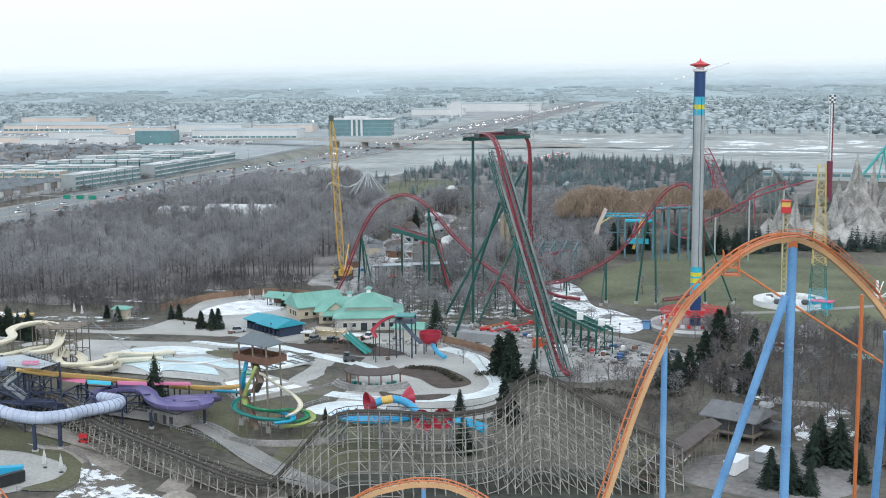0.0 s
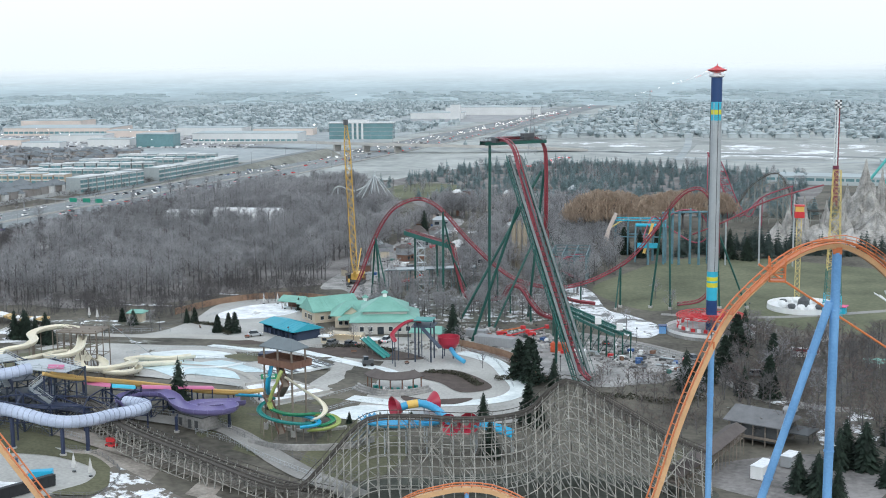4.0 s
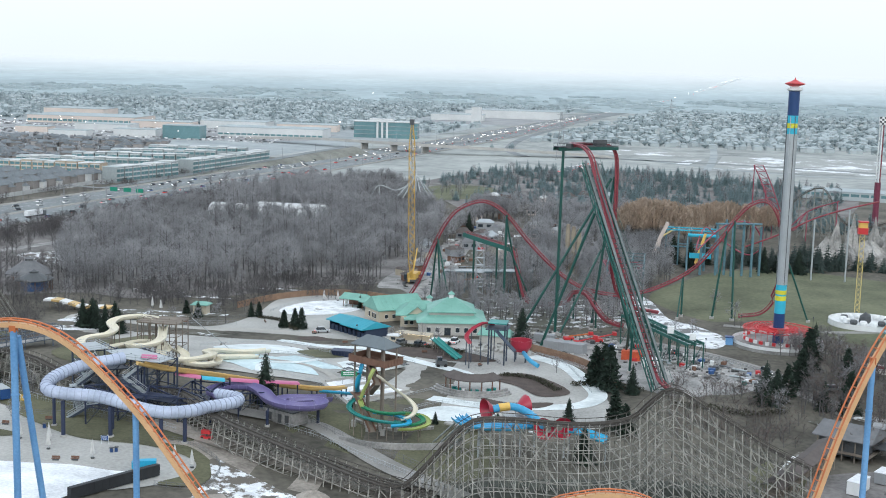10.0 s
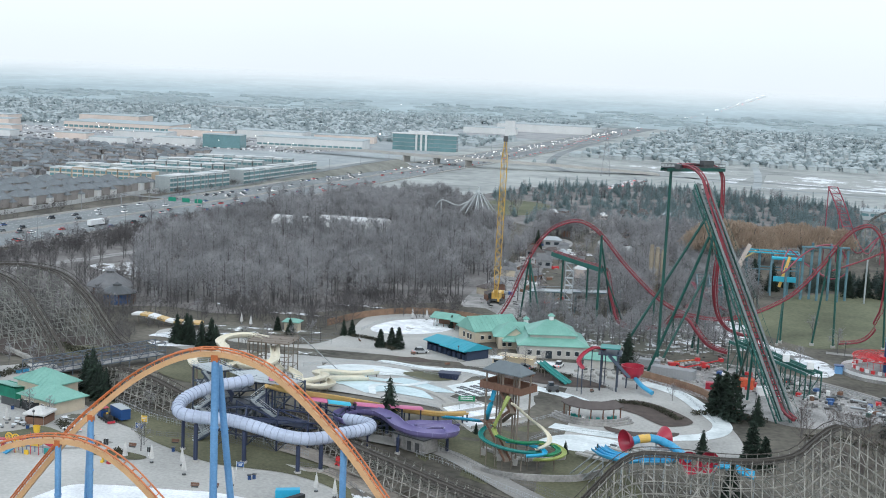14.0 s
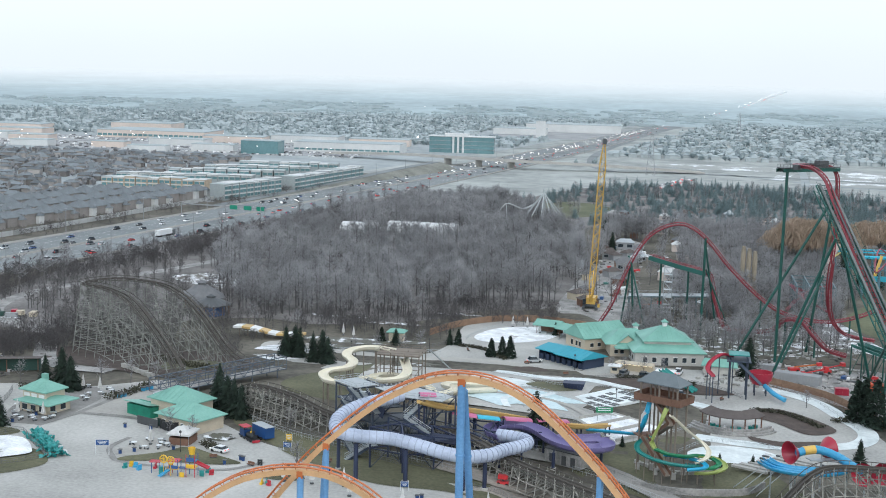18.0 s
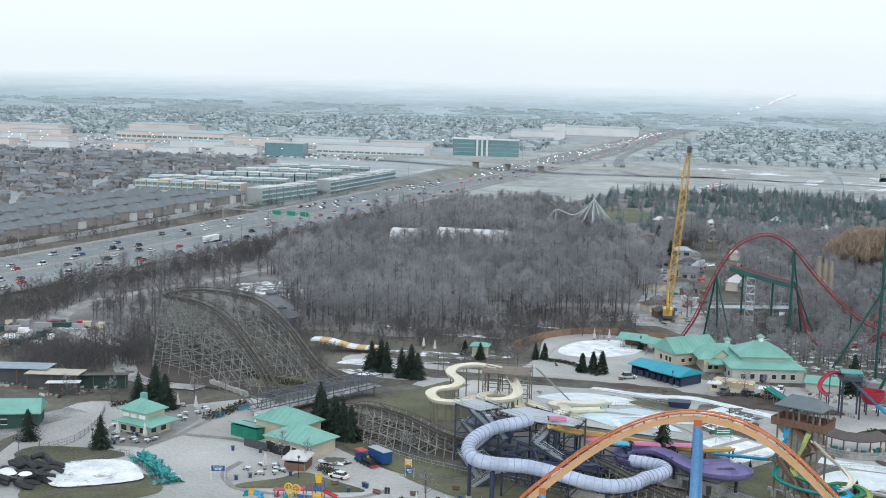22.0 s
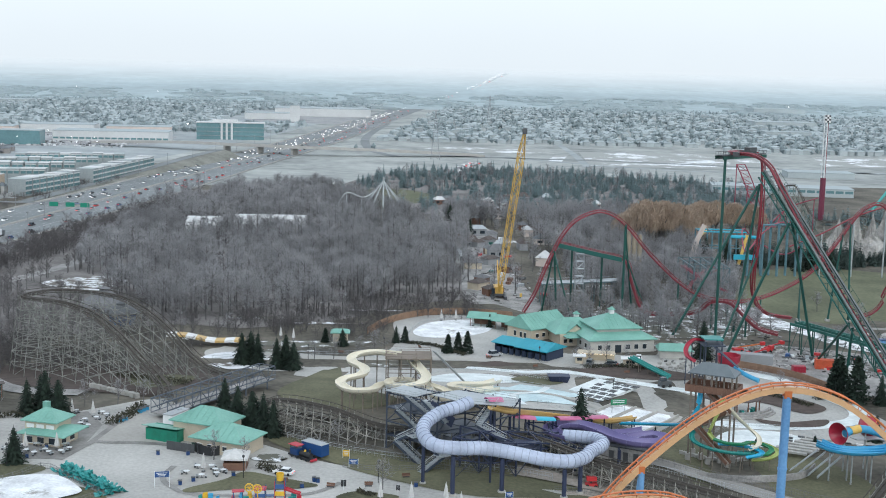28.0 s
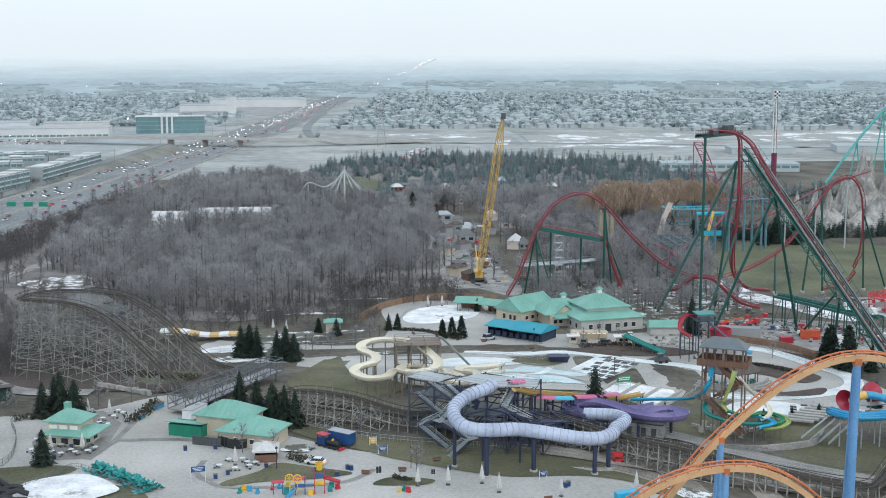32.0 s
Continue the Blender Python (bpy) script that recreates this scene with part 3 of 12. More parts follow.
for _f in (0.0, 0.34, 0.67, 1.0):
    _a, _b = (-38.4 + 10.6 * _f, 168 - 14.8 * _f), (-31 + 16 * _f, 181 - 8.6 * _f)
    solo("pool_wall", MB().sweep([(*_a, terr(*_a)), (*_b, terr(*_b))], [(-0.25, -0.2), (0.25, -0.2), (0.25, 0.9), (-0.25, 0.9)]), M_CONC3, "low concrete wall between the lanes of the pool", "wall", kind="structure")
sheet("pool", [(-79, 178), (-72, 183), (-70, 192), (-60, 190), (-56, 197), (-46, 192), (-38, 187), (-46, 181), (-42, 174), (-56, 172), (-60, 167), (-68, 173)], M_POOLBLUE, 0.16, 12, "pale blue emptied splash pool", "pool", smooth=2)
ribbon("pool_walk", [(-80, 190), (-66, 184), (-52, 185), (-42, 180), (-36, 172)], 2.6, M_CONC3, 0.2, "pale concrete walk across the splash pool", "pavement")
ribbon("pool_walk", [(-58, 167), (-60, 178), (-52, 186), (-48, 196)], 2.0, M_POOL, 0.215, "pale concrete walk across the splash pool", "pavement")
sheet("pool", [(-84, 200), (-76, 214), (-62, 214), (-54, 204), (-66, 196)], M_POOL, 0.16, 12, "pale landing pool of the white slides", "pool")
sheet("pool", [(-10, 150), (-4, 160), (8, 160), (14, 152), (2, 146)], M_POOL, 0.18, 12, "pale landing pool below the slide tower", "pool")
sheet("pool", [(-154, 235), (-143, 244), (-130, 230), (-143, 217)], M_SNOW, 0.16, 12, "snow-covered pool by the conifers", "pool")
ribbon("lazy_river", [(14, 228), (26, 217), (33, 200), (38, 184), (34, 172), (22, 166), (8, 164), (-8, 168)], 5.5, M_POOL, 0.19, "pale winding channel of the lazy river", "river")
ribbon("lazy_river", [(-70, 226), (-52, 220), (-40, 222), (-20, 210), (-4, 200), (2, 190)], 4.5, M_POOL, 0.19, "pale winding channel of the lazy river", "river")
sheet("flower_bed", [(4, 196), (14, 204), (24, 196), (30, 184), (22, 178), (14, 188)], M_MULCH, 0.22, 12, "brown mulched bed inside the river bend", "bed")
sheet("flower_bed", [(6, 172), (14, 169), (26, 172), (22, 165), (10, 165)], M_MULCH, 0.235, 12, "brown mulched bed by the round pavilion", "bed")
sheet("flower_bed", [(-36, 226), (-14, 230), (4, 218), (-10, 214), (-28, 218)], M_MULCH, 0.22, 12, "brown planted bed beside the path", "bed")
sheet("flower_bed", [(-66, 232), (-60, 236), (-54, 232), (-60, 228)], M_MULCH, 0.24, 12, "round planter bed in the deck", "bed")
sheet("lawn", [(-58, 206), (-50, 214), (-42, 206), (-50, 198)], M_GRASS, 0.22, 12, "small lawn between pools", "lawn")
sheet("lawn", [(-17, 160), (-13, 166), (-9, 165), (-12, 159)], M_GRASS, 0.24, 12, "small lawn below the wave pool", "lawn")
sheet("lawn", [(-136, 95), (-129, 101), (-125, 106.5), (-117.5, 103), (-109, 98.5), (-111, 96.5), (-117, 95), (-127, 94.5), (-135, 92.5)], M_GRASS, 0.2, 12, "curved lawn island by the playground", "lawn")
sheet("pavement", [(-162.7, 127), (-147.7, 127.3), (-151.3, 149.9), (-158.9, 151.9)], M_CONC3, 0.13, 12, "light concrete panel in the plaza", "pavement", smooth=0)
sheet("pavement", [(-179, 116), (-174, 113.7), (-166, 114.2), (-164, 127), (-163.6, 141), (-170, 153), (-178, 150), (-182, 128)], M_CONC4, 0.14, 12, "grey paved terrace round the kiosk", "pavement", smooth=0)
sheet("pavement", [(-138.6, 102.8), (-140.2, 99.6), (-136.6, 96.2), (-129.8, 100), (-127.3, 104), (-131.1, 109.5), (-136.5, 110.3)], M_CONC3, 0.145, 12, "round pale terrace with tables", "pavement")
ribbon("paving_band", [(-167, 113.5), (-163, 126.5), (-160, 127), (-147, 126.2), (-138, 121)], 2.0, M_CONC4, 0.15, "dark stained paving band across the plaza", "pavement", n=3)
ribbon("paving_band", [(-141, 110), (-142, 102), (-139, 96), (-133, 91.5), (-112, 92), (-104, 100)], 1.4, M_CONC4, 0.155, "dark stained paving band across the plaza", "pavement", n=5)
ribbon("paving_band", [(-159, 152), (-163, 127)], 1.6, M_CONC4, 0.16, "dark stained paving band across the plaza", "pavement", n=3)
sheet("lawn", [(-123, 131.7), (-115.6, 131.8), (-104, 121.5), (-91, 115.3), (-94, 113.5), (-103, 111.6), (-108, 115.1), (-116, 122)], M_GRASS, 0.17, 12, "strip of winter lawn beside the little train", "lawn")
sheet("lawn", [(-103, 110), (-95.7, 108), (-83, 108.5), (-70, 103.6), (-58, 96), (-51, 96), (-43, 89), (-40.5, 81.5), (-41, 74), (-48.6, 71), (-45, 80), (-47, 88), (-58, 92), (-75, 92), (-90, 100)], M_GRASS, 0.175, 12, "curving lawn strip round the plaza's edge", "lawn")
sheet("lawn", [(-192, 100), (-185, 97), (-177, 95), (-172, 101.5), (-168, 107), (-174, 110), (-190, 108)], M_GRASS, 0.18, 12, "brown-green lawn beside the pool fence", "lawn")
sheet("bare_ground", [(-38, 70), (-22, 74), (-10, 70), (2, 60), (-40, 50)], M_DIRT, 0.21, 12, "bare brown earth by the coaster", "yard")
sheet("lawn", [(-104.4, 90), (-101.5, 94.1), (-96.4, 93.8), (-91.6, 91.6), (-94.4, 89)], M_GRASS, 0.2, 12, "round lawn island with a bare tree", "lawn")
sheet("lawn", [(-176, 88), (-160, 96), (-150, 86), (-160, 74), (-176, 74)], M_GRASS, 0.16, 12, "lawn beside the snowy deck", "lawn")

# ---- highway and what runs on it ----
HWY = [(-372, 200), (-340, 365), (-318, 490), (-299, 605), (-276, 760), (-240, 1033), (-194, 1370), (-140, 1880), (-78, 2500), (-20, 2900)]
ribbon("highway", HWY, 66, M_ASPH, 0.35, "wide grey multi-lane highway", "highway")
HP, HT, HS, HU = frames(V3(cr([(*q, 0) for q in HWY], 8)))


def hwy_at(y, off):
    x = np.interp(y, HP[:, 1], HP[:, 0])
    i = int(np.argmin(abs(HP[:, 1] - y)))
    return x + HS[i][0] * off, y + HS[i][1] * off, math.degrees(math.atan2(HT[i][1], HT[i][0]))


def lane_lines():
    mb = MB()
    for off in (-31, -19.3, -1.6, 1.6, 19.3, 31):
        for y in np.arange(210, 2200, 40):
            a, b = hwy_at(y, off), hwy_at(y + 40, off)
            mb.add([(a[0] - 0.12, a[1], 0.40), (a[0] + 0.12, a[1], 0.40), (b[0] + 0.12, b[1], 0.40), (b[0] - 0.12, b[1], 0.40)], [(0, 1, 2, 3)])
    for off in (-27.3, -23.5, -15.6, -11.9, -8.2, 8.2, 11.9, 15.6, 23.5, 27.3):
        for y in np.arange(210, 1100, 12):
            a, b = hwy_at(y, off), hwy_at(y + 3.5, off)
            mb.add([(a[0] - 0.1, a[1], 0.40), (a[0] + 0.1, a[1], 0.40), (b[0] + 0.1, b[1], 0.40), (b[0] - 0.1, b[1], 0.40)], [(0, 1, 2, 3)])
    solo("lane_markings", mb, M_PAINT, "white lane lines painted on the highway", "marking", kind="structure")


lane_lines()
M_BARR = mat("concrete_barrier", (0.40, 0.39, 0.37), 0.9, 0, 0.15, 0.1, 1.0, 0.1)
M_NOISE = mat("noise_wall_panels", (0.43, 0.44, 0.44), 0.9, 0, 0.12, 0.1, 0.5, 0.1, rnd=0.08)


def barriers():
    for off, h, w, lab in ((-32.5, 1.0, 0.6, "low concrete barrier along the highway"), (0, 1.0, 0.7, "concrete barrier in the middle of the highway"), (32.5, 0.9, 0.5, "low concrete barrier along the highway")):
        mb = MB()
        path = [(*hwy_at(y, off)[:2], 0.35) for y in np.arange(210, 2000, 45)]
        mb.sweep(path, [(-w / 2, 0), (w / 2, 0), (w / 4, h), (-w / 4, h)])
        solo("barrier", mb, M_BARR, lab, "barrier", kind="structure")
    wall = thing("noise_wall", (-400, 460, 0), "pale concrete noise wall in front of houses", "wall", kind="structure")
    for y in np.arange(380, 880, 10):
        a, b = hwy_at(y, -60 - 6 * math.sin(y / 90)), hwy_at(y + 9.6, -60 - 6 * math.sin((y + 10) / 90))
        mb = MB().sweep([(a[0], a[1], 0), (b[0], b[1], 0)], [(-0.2, 0), (0.2, 0), (0.2, 2.8), (-0.2, 2.8)])
        part("panel", mb, M_NOISE, wall)


barriers()
M_GLASS = mat("dark_window_glass", (0.03, 0.04, 0.05), 0.15, 0, 0.2, 0.2, 1, 0)
M_TYRE = mat("black_rubber", (0.02, 0.02, 0.02), 0.9, 0, 0.2, 1, 5, 0.1)
CAR_COLS = [("white", (0.75, 0.76, 0.77)), ("silver", (0.42, 0.44, 0.46)), ("black", (0.025, 0.025, 0.03)), ("grey", (0.14, 0.15, 0.16)), ("red", (0.45, 0.03, 0.03)), ("blue", (0.05, 0.10, 0.25))]
M_CARS = [mat("car_paint_" + c, v, 0.3, 0.1, 0.05, 0.5, 3, 0) for c, v in CAR_COLS]
M_LAMP = bpy.data.materials.new("lit_car_lamp")
M_LAMP.use_nodes = True
_b = M_LAMP.node_tree.nodes["Principled BSDF"]
_b.inputs["Emission Color"].default_value, _b.inputs["Emission Strength"].default_value = (1, 0.9, 0.8, 1), 2.5
M_TAIL = bpy.data.materials.new("lit_tail_lamp")
M_TAIL.use_nodes = True
_b = M_TAIL.node_tree.nodes["Principled BSDF"]
_b.inputs["Base Color"].default_value = (0.5, 0.02, 0.02, 1)
_b.inputs["Emission Color"].default_value, _b.inputs["Emission Strength"].default_value = (1, 0.08, 0.06, 1), 1.0


def car(i, kind):
    """A parked or standing car built at the origin, its nose along +x."""
    col, body_m = CAR_COLS[i][0], M_CARS[i]
    L, W2, Hb, Ht = {"car": (4.6, 0.92, 0.85, 1.45), "van": (5.2, 1.0, 1.0, 2.0)}[kind]
    root = thing("car" if kind == "car" else "van", (0, 0, 0), f"{col} {'saloon car' if kind == 'car' else 'passenger van'} standing on the highway lane", kind, "vehicles on the highway")
    side = [(-L / 2, 0.3), (L / 2, 0.3), (L / 2, 0.65), (L * 0.3, Hb), (-L * 0.42, Hb + 0.05), (-L / 2, 0.75)]
    mb = MB()
    k = len(side)
    mb.add([(x, -W2, z) for x, z in side] + [(x, W2, z) for x, z in side],
           [(j, (j + 1) % k, k + (j + 1) % k, k + j) for j in range(k)] + [tuple(range(k))[::-1], tuple(range(k, 2 * k))])
    part("body", mb, body_m, root, local=True)
    cab = [(-L * 0.40, Hb), (L * 0.24, Hb), (L * 0.08, Ht - 0.05), (-L * 0.28, Ht - 0.05)]
    mb = MB()
    w3 = W2 - 0.12
    mb.add([(x, -w3 + 0.15 * (z > 1.2), z) for x, z in cab] + [(x, w3 - 0.15 * (z > 1.2), z) for x, z in cab],
           [(j, (j + 1) % 4, 4 + (j + 1) % 4, 4 + j) for j in range(4)] + [(3, 2, 1, 0), (4, 5, 6, 7)])
    part("window", mb, M_GLASS, root, "dark glass cabin", True)
    part("roof", MB().box((-L * 0.1, 0, Ht), (L * 0.38, 2 * w3 - 0.2, 0.1)), body_m, root, local=True)
    for x in (-L * 0.31, L * 0.31):
        for y in (-W2, W2):
            part("wheel", MB().beam((x, y - 0.1, 0.33), (x, y + 0.1, 0.33), 0.33, 8), M_TYRE, root, local=True)
    for y in (-0.6, 0.6):
        part("headlight", MB().box((L / 2 + 0.01, y, 0.62), (0.06, 0.3, 0.16)), M_LAMP, root, local=True)
        part("tail_light", MB().box((-L / 2 - 0.01, y, 0.75), (0.06, 0.32, 0.2)), M_TAIL, root, local=True)
    return root


def truck():
    root = thing("lorry", (0, 0, 0), "white articulated lorry standing on the highway lane", "lorry", "vehicles on the highway")
    part("trailer", MB().box((-2.5, 0, 2.5), (13.5, 2.5, 2.9)), M_CARS[0], root, local=True)
    part("cab", MB().box((6.2, 0, 1.8), (2.4, 2.4, 2.6)), M_CARS[3], root, local=True)
    part("windscreen", MB().box((7.42, 0, 2.5), (0.06, 2.1, 0.9)), M_GLASS, root, local=True)
    part("chassis", MB().box((-0.5, 0, 0.8), (14, 1.0, 0.3)), M_TYRE, root, local=True)
    for x in (6.2, 3.0, 1.8, -6.5, -7.8):
        part("wheel", MB().beam((x, -1.2, 0.5), (x, 1.2, 0.5), 0.5, 8), M_TYRE, root, local=True)
    return root


def far_car(i):
    """A plainer car for the stretch farther off."""
    root = thing("car", (0, 0, 0), f"{CAR_COLS[i][0]} car in the far traffic on the highway", "car", "vehicles on the highway")
    part("body", MB().box((0, 0, 0.62), (4.6, 1.84, 0.7)), M_CARS[i], root, local=True)
    mb = MB().add([(x, y * (0.7 if z > 1.2 else 0.86), z) for x, z in ((-1.9, 0.95), (1.1, 0.95), (0.4, 1.48), (-1.4, 1.48)) for y in (-1, 1)],
                  [(0, 2, 3, 1), (2, 4, 5, 3), (4, 6, 7, 5), (6, 0, 1, 7), (0, 6, 4, 2), (1, 3, 5, 7)])
    part("window", mb, M_GLASS, root, "dark glass cabin", True)
    part("headlight", MB().box((2.32, 0, 0.62), (0.06, 1.5, 0.2)), M_LAMP, root, local=True)
    part("tail_light", MB().box((-2.32, 0, 0.75), (0.06, 1.5, 0.22)), M_TAIL, root, local=True)
    return root


def traffic():
    protos = [car(i, k) for i in range(6) for k in (("car", "van") if i < 4 else ("car",))]
    far = [far_car(i) for i in range(6)]
    big = truck()
    used = set()
    rng = random.Random(4)

    def put(src, x, y, rz):
        m = pose(x, y, 0.36, 0, 0, rz)
        if src in used:
            copy_thing(src, m)
        else:
            src.matrix_basis = m
            used.add(src)
    lanes = [(-25.5, 180), (-21.5, 180), (-13.7, 180), (-10.0, 180), (-5.0, 180), (5.0, 0), (10.0, 0), (13.7, 0), (21.5, 0), (25.5, 0)]
    for off, turn in lanes:
        y = 300 + rng.uniform(0, 60)
        while y < 1050:
            x, yy, a = hwy_at(y, off)
            src = big if rng.random() < 0.02 else rng.choice(protos) if y < 560 else rng.choice(far)
            put(src, x, yy, a + turn)
            y += rng.choice((10, 14, 20, 36, 80)) * rng.uniform(0.9, 1.4) * 1.7
    mb, ml, mt = MB(), MB(), MB()
    for off, turn in lanes:
        y = 1050 + rng.uniform(0, 40)
        while y < 2300:
            x, yy, a = hwy_at(y, off)
            mb.box((x, yy, 1.1), (4.6, 1.9, 1.2), a)
            if turn or rng.random() < 0.4:
                (ml if turn else mt).box((x, yy - 2.4, 1.0), (1.3, 0.2, 0.4))
            y += rng.choice((16, 30, 60, 120)) * rng.uniform(0.9, 1.6)
    solo("far_traffic", mb, mat("mixed_far_car_paint", (0.3, 0.3, 0.31), 0.4, 0, 0.2, 0.05, 1, 0, rnd=0.9), "many small cars far along the highway", "cars", kind="stuff")
    solo("far_headlights", ml, M_LAMP, "lit headlights of cars far along the highway", "lights", kind="stuff")
    solo("far_tail_lights", mt, M_TAIL, "lit tail lights of cars far along the highway", "lights", kind="stuff")
    for p in [*protos, *far, big]:
        if p not in used:
            x, yy, a = hwy_at(rng.uniform(350, 700), 17.5)
            put(p, x, yy, a)


traffic()


# ---- bridge over the highway, sign gantries and pylons ----
M_STEEL = mat("weathered_steel", (0.30, 0.31, 0.32), 0.6, 0.4, 0.15, 0.3, 3, 0.05)
M_SIGNG = mat("green_road_sign", (0.02, 0.22, 0.14), 0.5, 0, 0.05, 0.3, 3, 0)


def overpass():
    o = thing("overpass", (-230, 1150, 0), "concrete road bridge across the highway", "bridge")
    line = [(-420, 1235, 3), (-330, 1200, 7), (-250, 1160, 8), (-180, 1140, 8), (-100, 1150, 6), (0, 1180, 1)]
    part("deck", MB().sweep(cr(line, 6), [(-7, -0.8), (7, -0.8), (7, 0.3), (-7, 0.3)]), M_BARR, o)
    for sd in (-6.8, 6.8):
        part("parapet", MB().sweep(cr(line, 6), [(sd - 0.2, 0.3), (sd + 0.2, 0.3), (sd + 0.2, 1.3), (sd - 0.2, 1.3)]), M_BARR, o)
    for x, y in ((-268, 1168), (-232, 1152), (-196, 1143)):
        part("pier", MB().box((x, y, 3.5), (10, 2, 7), 60), M_BARR, o)
    ribbon("ramp", [(-90, 1150), (-120, 1250), (-130, 1500), (-105, 1900)], 11, M_ASPH, 0.3, "grey slip road beside the highway", "road")
    ribbon("cross_road", [(-40, 1175), (200, 1130), (500, 1000), (900, 900)], 14, M_ASPH, 0.3, "far grey cross road", "road")


overpass()


def gantry():
    g = thing("sign_gantry", (-290, 590, 0), "green overhead road signs on a steel gantry", "sign")
    for off in (-30, 2, 30):
        x, y, a = hwy_at(590, off)
        part("post", MB().beam((x, y, 0.3), (x, y, 8.5), 0.3, 6), M_STEEL, g)
    x0, y0, _ = hwy_at(590, -30)
    x1, y1, _ = hwy_at(590, 30)
    part("beam", MB().beam((x0, y0, 8.2), (x1, y1, 8.2), 0.45, 4), M_STEEL, g)
    for off in (8, 18, 27):
        x, y, a = hwy_at(590, off)
        part("panel", MB().box((x, y - 0.6, 8.0), (5.4, 0.25, 2.6), a - 90), M_SIGNG, g)


gantry()


def pylon():
    p = thing("power_pylon", (-52, 1128, 0), "tall grey lattice power pylon", "pylon")
    mb = MB()
    ws_ = [(0, 4.5), (16, 3.0), (32, 1.6), (49, 0.5)]
    for sx in (-1, 1):
        for sy in (-1, 1):
            for (z0, w0), (z1, w1) in zip(ws_[:-1], ws_[1:]):
                mb.beam((-52 + sx * w0, 1128 + sy * w0, z0), (-52 + sx * w1, 1128 + sy * w1, z1), 0.22, 4)
    part("leg_frame", mb, M_STEEL, p)
    mb = MB()
    for (z0, w0), (z1, w1) in zip(ws_[:-1], ws_[1:]):
        for k in range(3):
            a, b = k / 3, (k + 1) / 3
            za, zb = z0 + (z1 - z0) * a, z0 + (z1 - z0) * b
            wa, wb = w0 + (w1 - w0) * a, w0 + (w1 - w0) * b
            for s in (-1, 1):
                mb.beam((-52 - wa * s, 1128 - wa, za), (-52 + wb * s, 1128 - wb, zb), 0.14, 4)
                mb.beam((-52 - wa, 1128 - wa * s, za), (-52 - wb, 1128 + wb * s, zb), 0.14, 4)
    part("bracing", mb, M_STEEL, p, kind="stuff")
    for z, w in ((36, 8), (41, 6.5), (46, 5)):
        part("cross_arm", MB().beam((-52 - w, 1128, z), (-52 + w, 1128, z), 0.3, 4), M_STEEL, p)
    return p


_p = pylon()
copy_thing(_p, pose(60, 1900, 0))


def lamp_post():
    p = thing("street_lamp", (0, 0, 0), "tall grey highway lamp post", "street lamp", "lamps along the highway")
    part("pole", MB().beam((0, 0, 0), (0, 0, 14), 0.22, 6, 0.12), M_STEEL, p, local=True)
    part("head", MB().box((0, 0, 14.2), (2.6, 0.5, 0.3)), M_STEEL, p, local=True)
    return p


_l = lamp_post()
for k, y in enumerate(range(330, 1500, 75)):
    for off in (-35, 35):
        x, yy, a = hwy_at(y + (20 if off > 0 else 0), off)
        if k == 0 and off < 0:
            _l.matrix_basis = pose(x, yy, 0, 0, 0, a)
        else:
            copy_thing(_l, pose(x, yy, 0, 0, 0, a))

# ---- houses, terraces, shops and offices beyond the highway ----
M_BRICKF = mat("pale_brown_brick", (0.24, 0.225, 0.215), 0.9, 0, 0.2, 0.15, 1, 0, rnd=0.5)
M_ROOFF = mat("grey_shingle_roof", (0.155, 0.172, 0.185), 0.9, 0, 0.2, 0.15, 1, 0, rnd=0.35)
# roof and wall colours paled and blued to imitate distance haze
M_ROOFP = mat("haze_paled_roof", (0.36, 0.405, 0.42), 0.9, 0, 0.1, 0.05, 1, 0, rnd=0.12)
M_WALLP = mat("haze_paled_wall", (0.40, 0.44, 0.452), 0.9, 0, 0.1, 0.05, 1, 0, rnd=0.12)
M_TERR = mat("grey_terrace_wall", (0.285, 0.315, 0.32), 0.85, 0, 0.2, 0.1, 1, 0, rnd=0.3)
M_TIMBER = mat("raw_timber_sheathing", (0.46, 0.38, 0.29), 0.9, 0, 0.15, 0.2, 1, 0, rnd=0.1)
M_WHITEB = mat("white_cladding", (0.58, 0.59, 0.59), 0.8, 0, 0.1, 0.05, 0.5, 0)
# beige tinted pink: the mall's warm lighting is put into the colour
M_BEIGEB = mat("beige_cladding", (0.60, 0.52, 0.47), 0.8, 0, 0.1, 0.05, 0.5, 0)
M_TEALG = mat("teal_curtain_glass", (0.15, 0.26, 0.28), 0.2, 0.1, 0.2, 0.05, 0.5, 0)


def gable(mbw, mbr, x, y, w, d, h, rise, rz, z=0.0):
    """Walls and a hipped roof of one house."""
    mbw.box((x, y, z + h / 2), (w, d, h), rz)
    ca, sa = math.cos(radians(rz)), math.sin(radians(rz))

    def q(a, b, c):
        return (x + a * ca - b * sa, y + a * sa + b * ca, z + c)
    e, r = 0.5, max(0.3, w / 2 - d * 0.4)
    W2, D2 = w / 2 + e, d / 2 + e
    mbr.add([q(-W2, -D2, h), q(W2, -D2, h), q(W2, D2, h), q(-W2, D2, h), q(-r, 0, h + rise), q(r, 0, h + rise)],
            [(0, 1, 5, 4), (1, 2, 5), (2, 3, 4, 5), (3, 0, 4), (3, 2, 1, 0)])


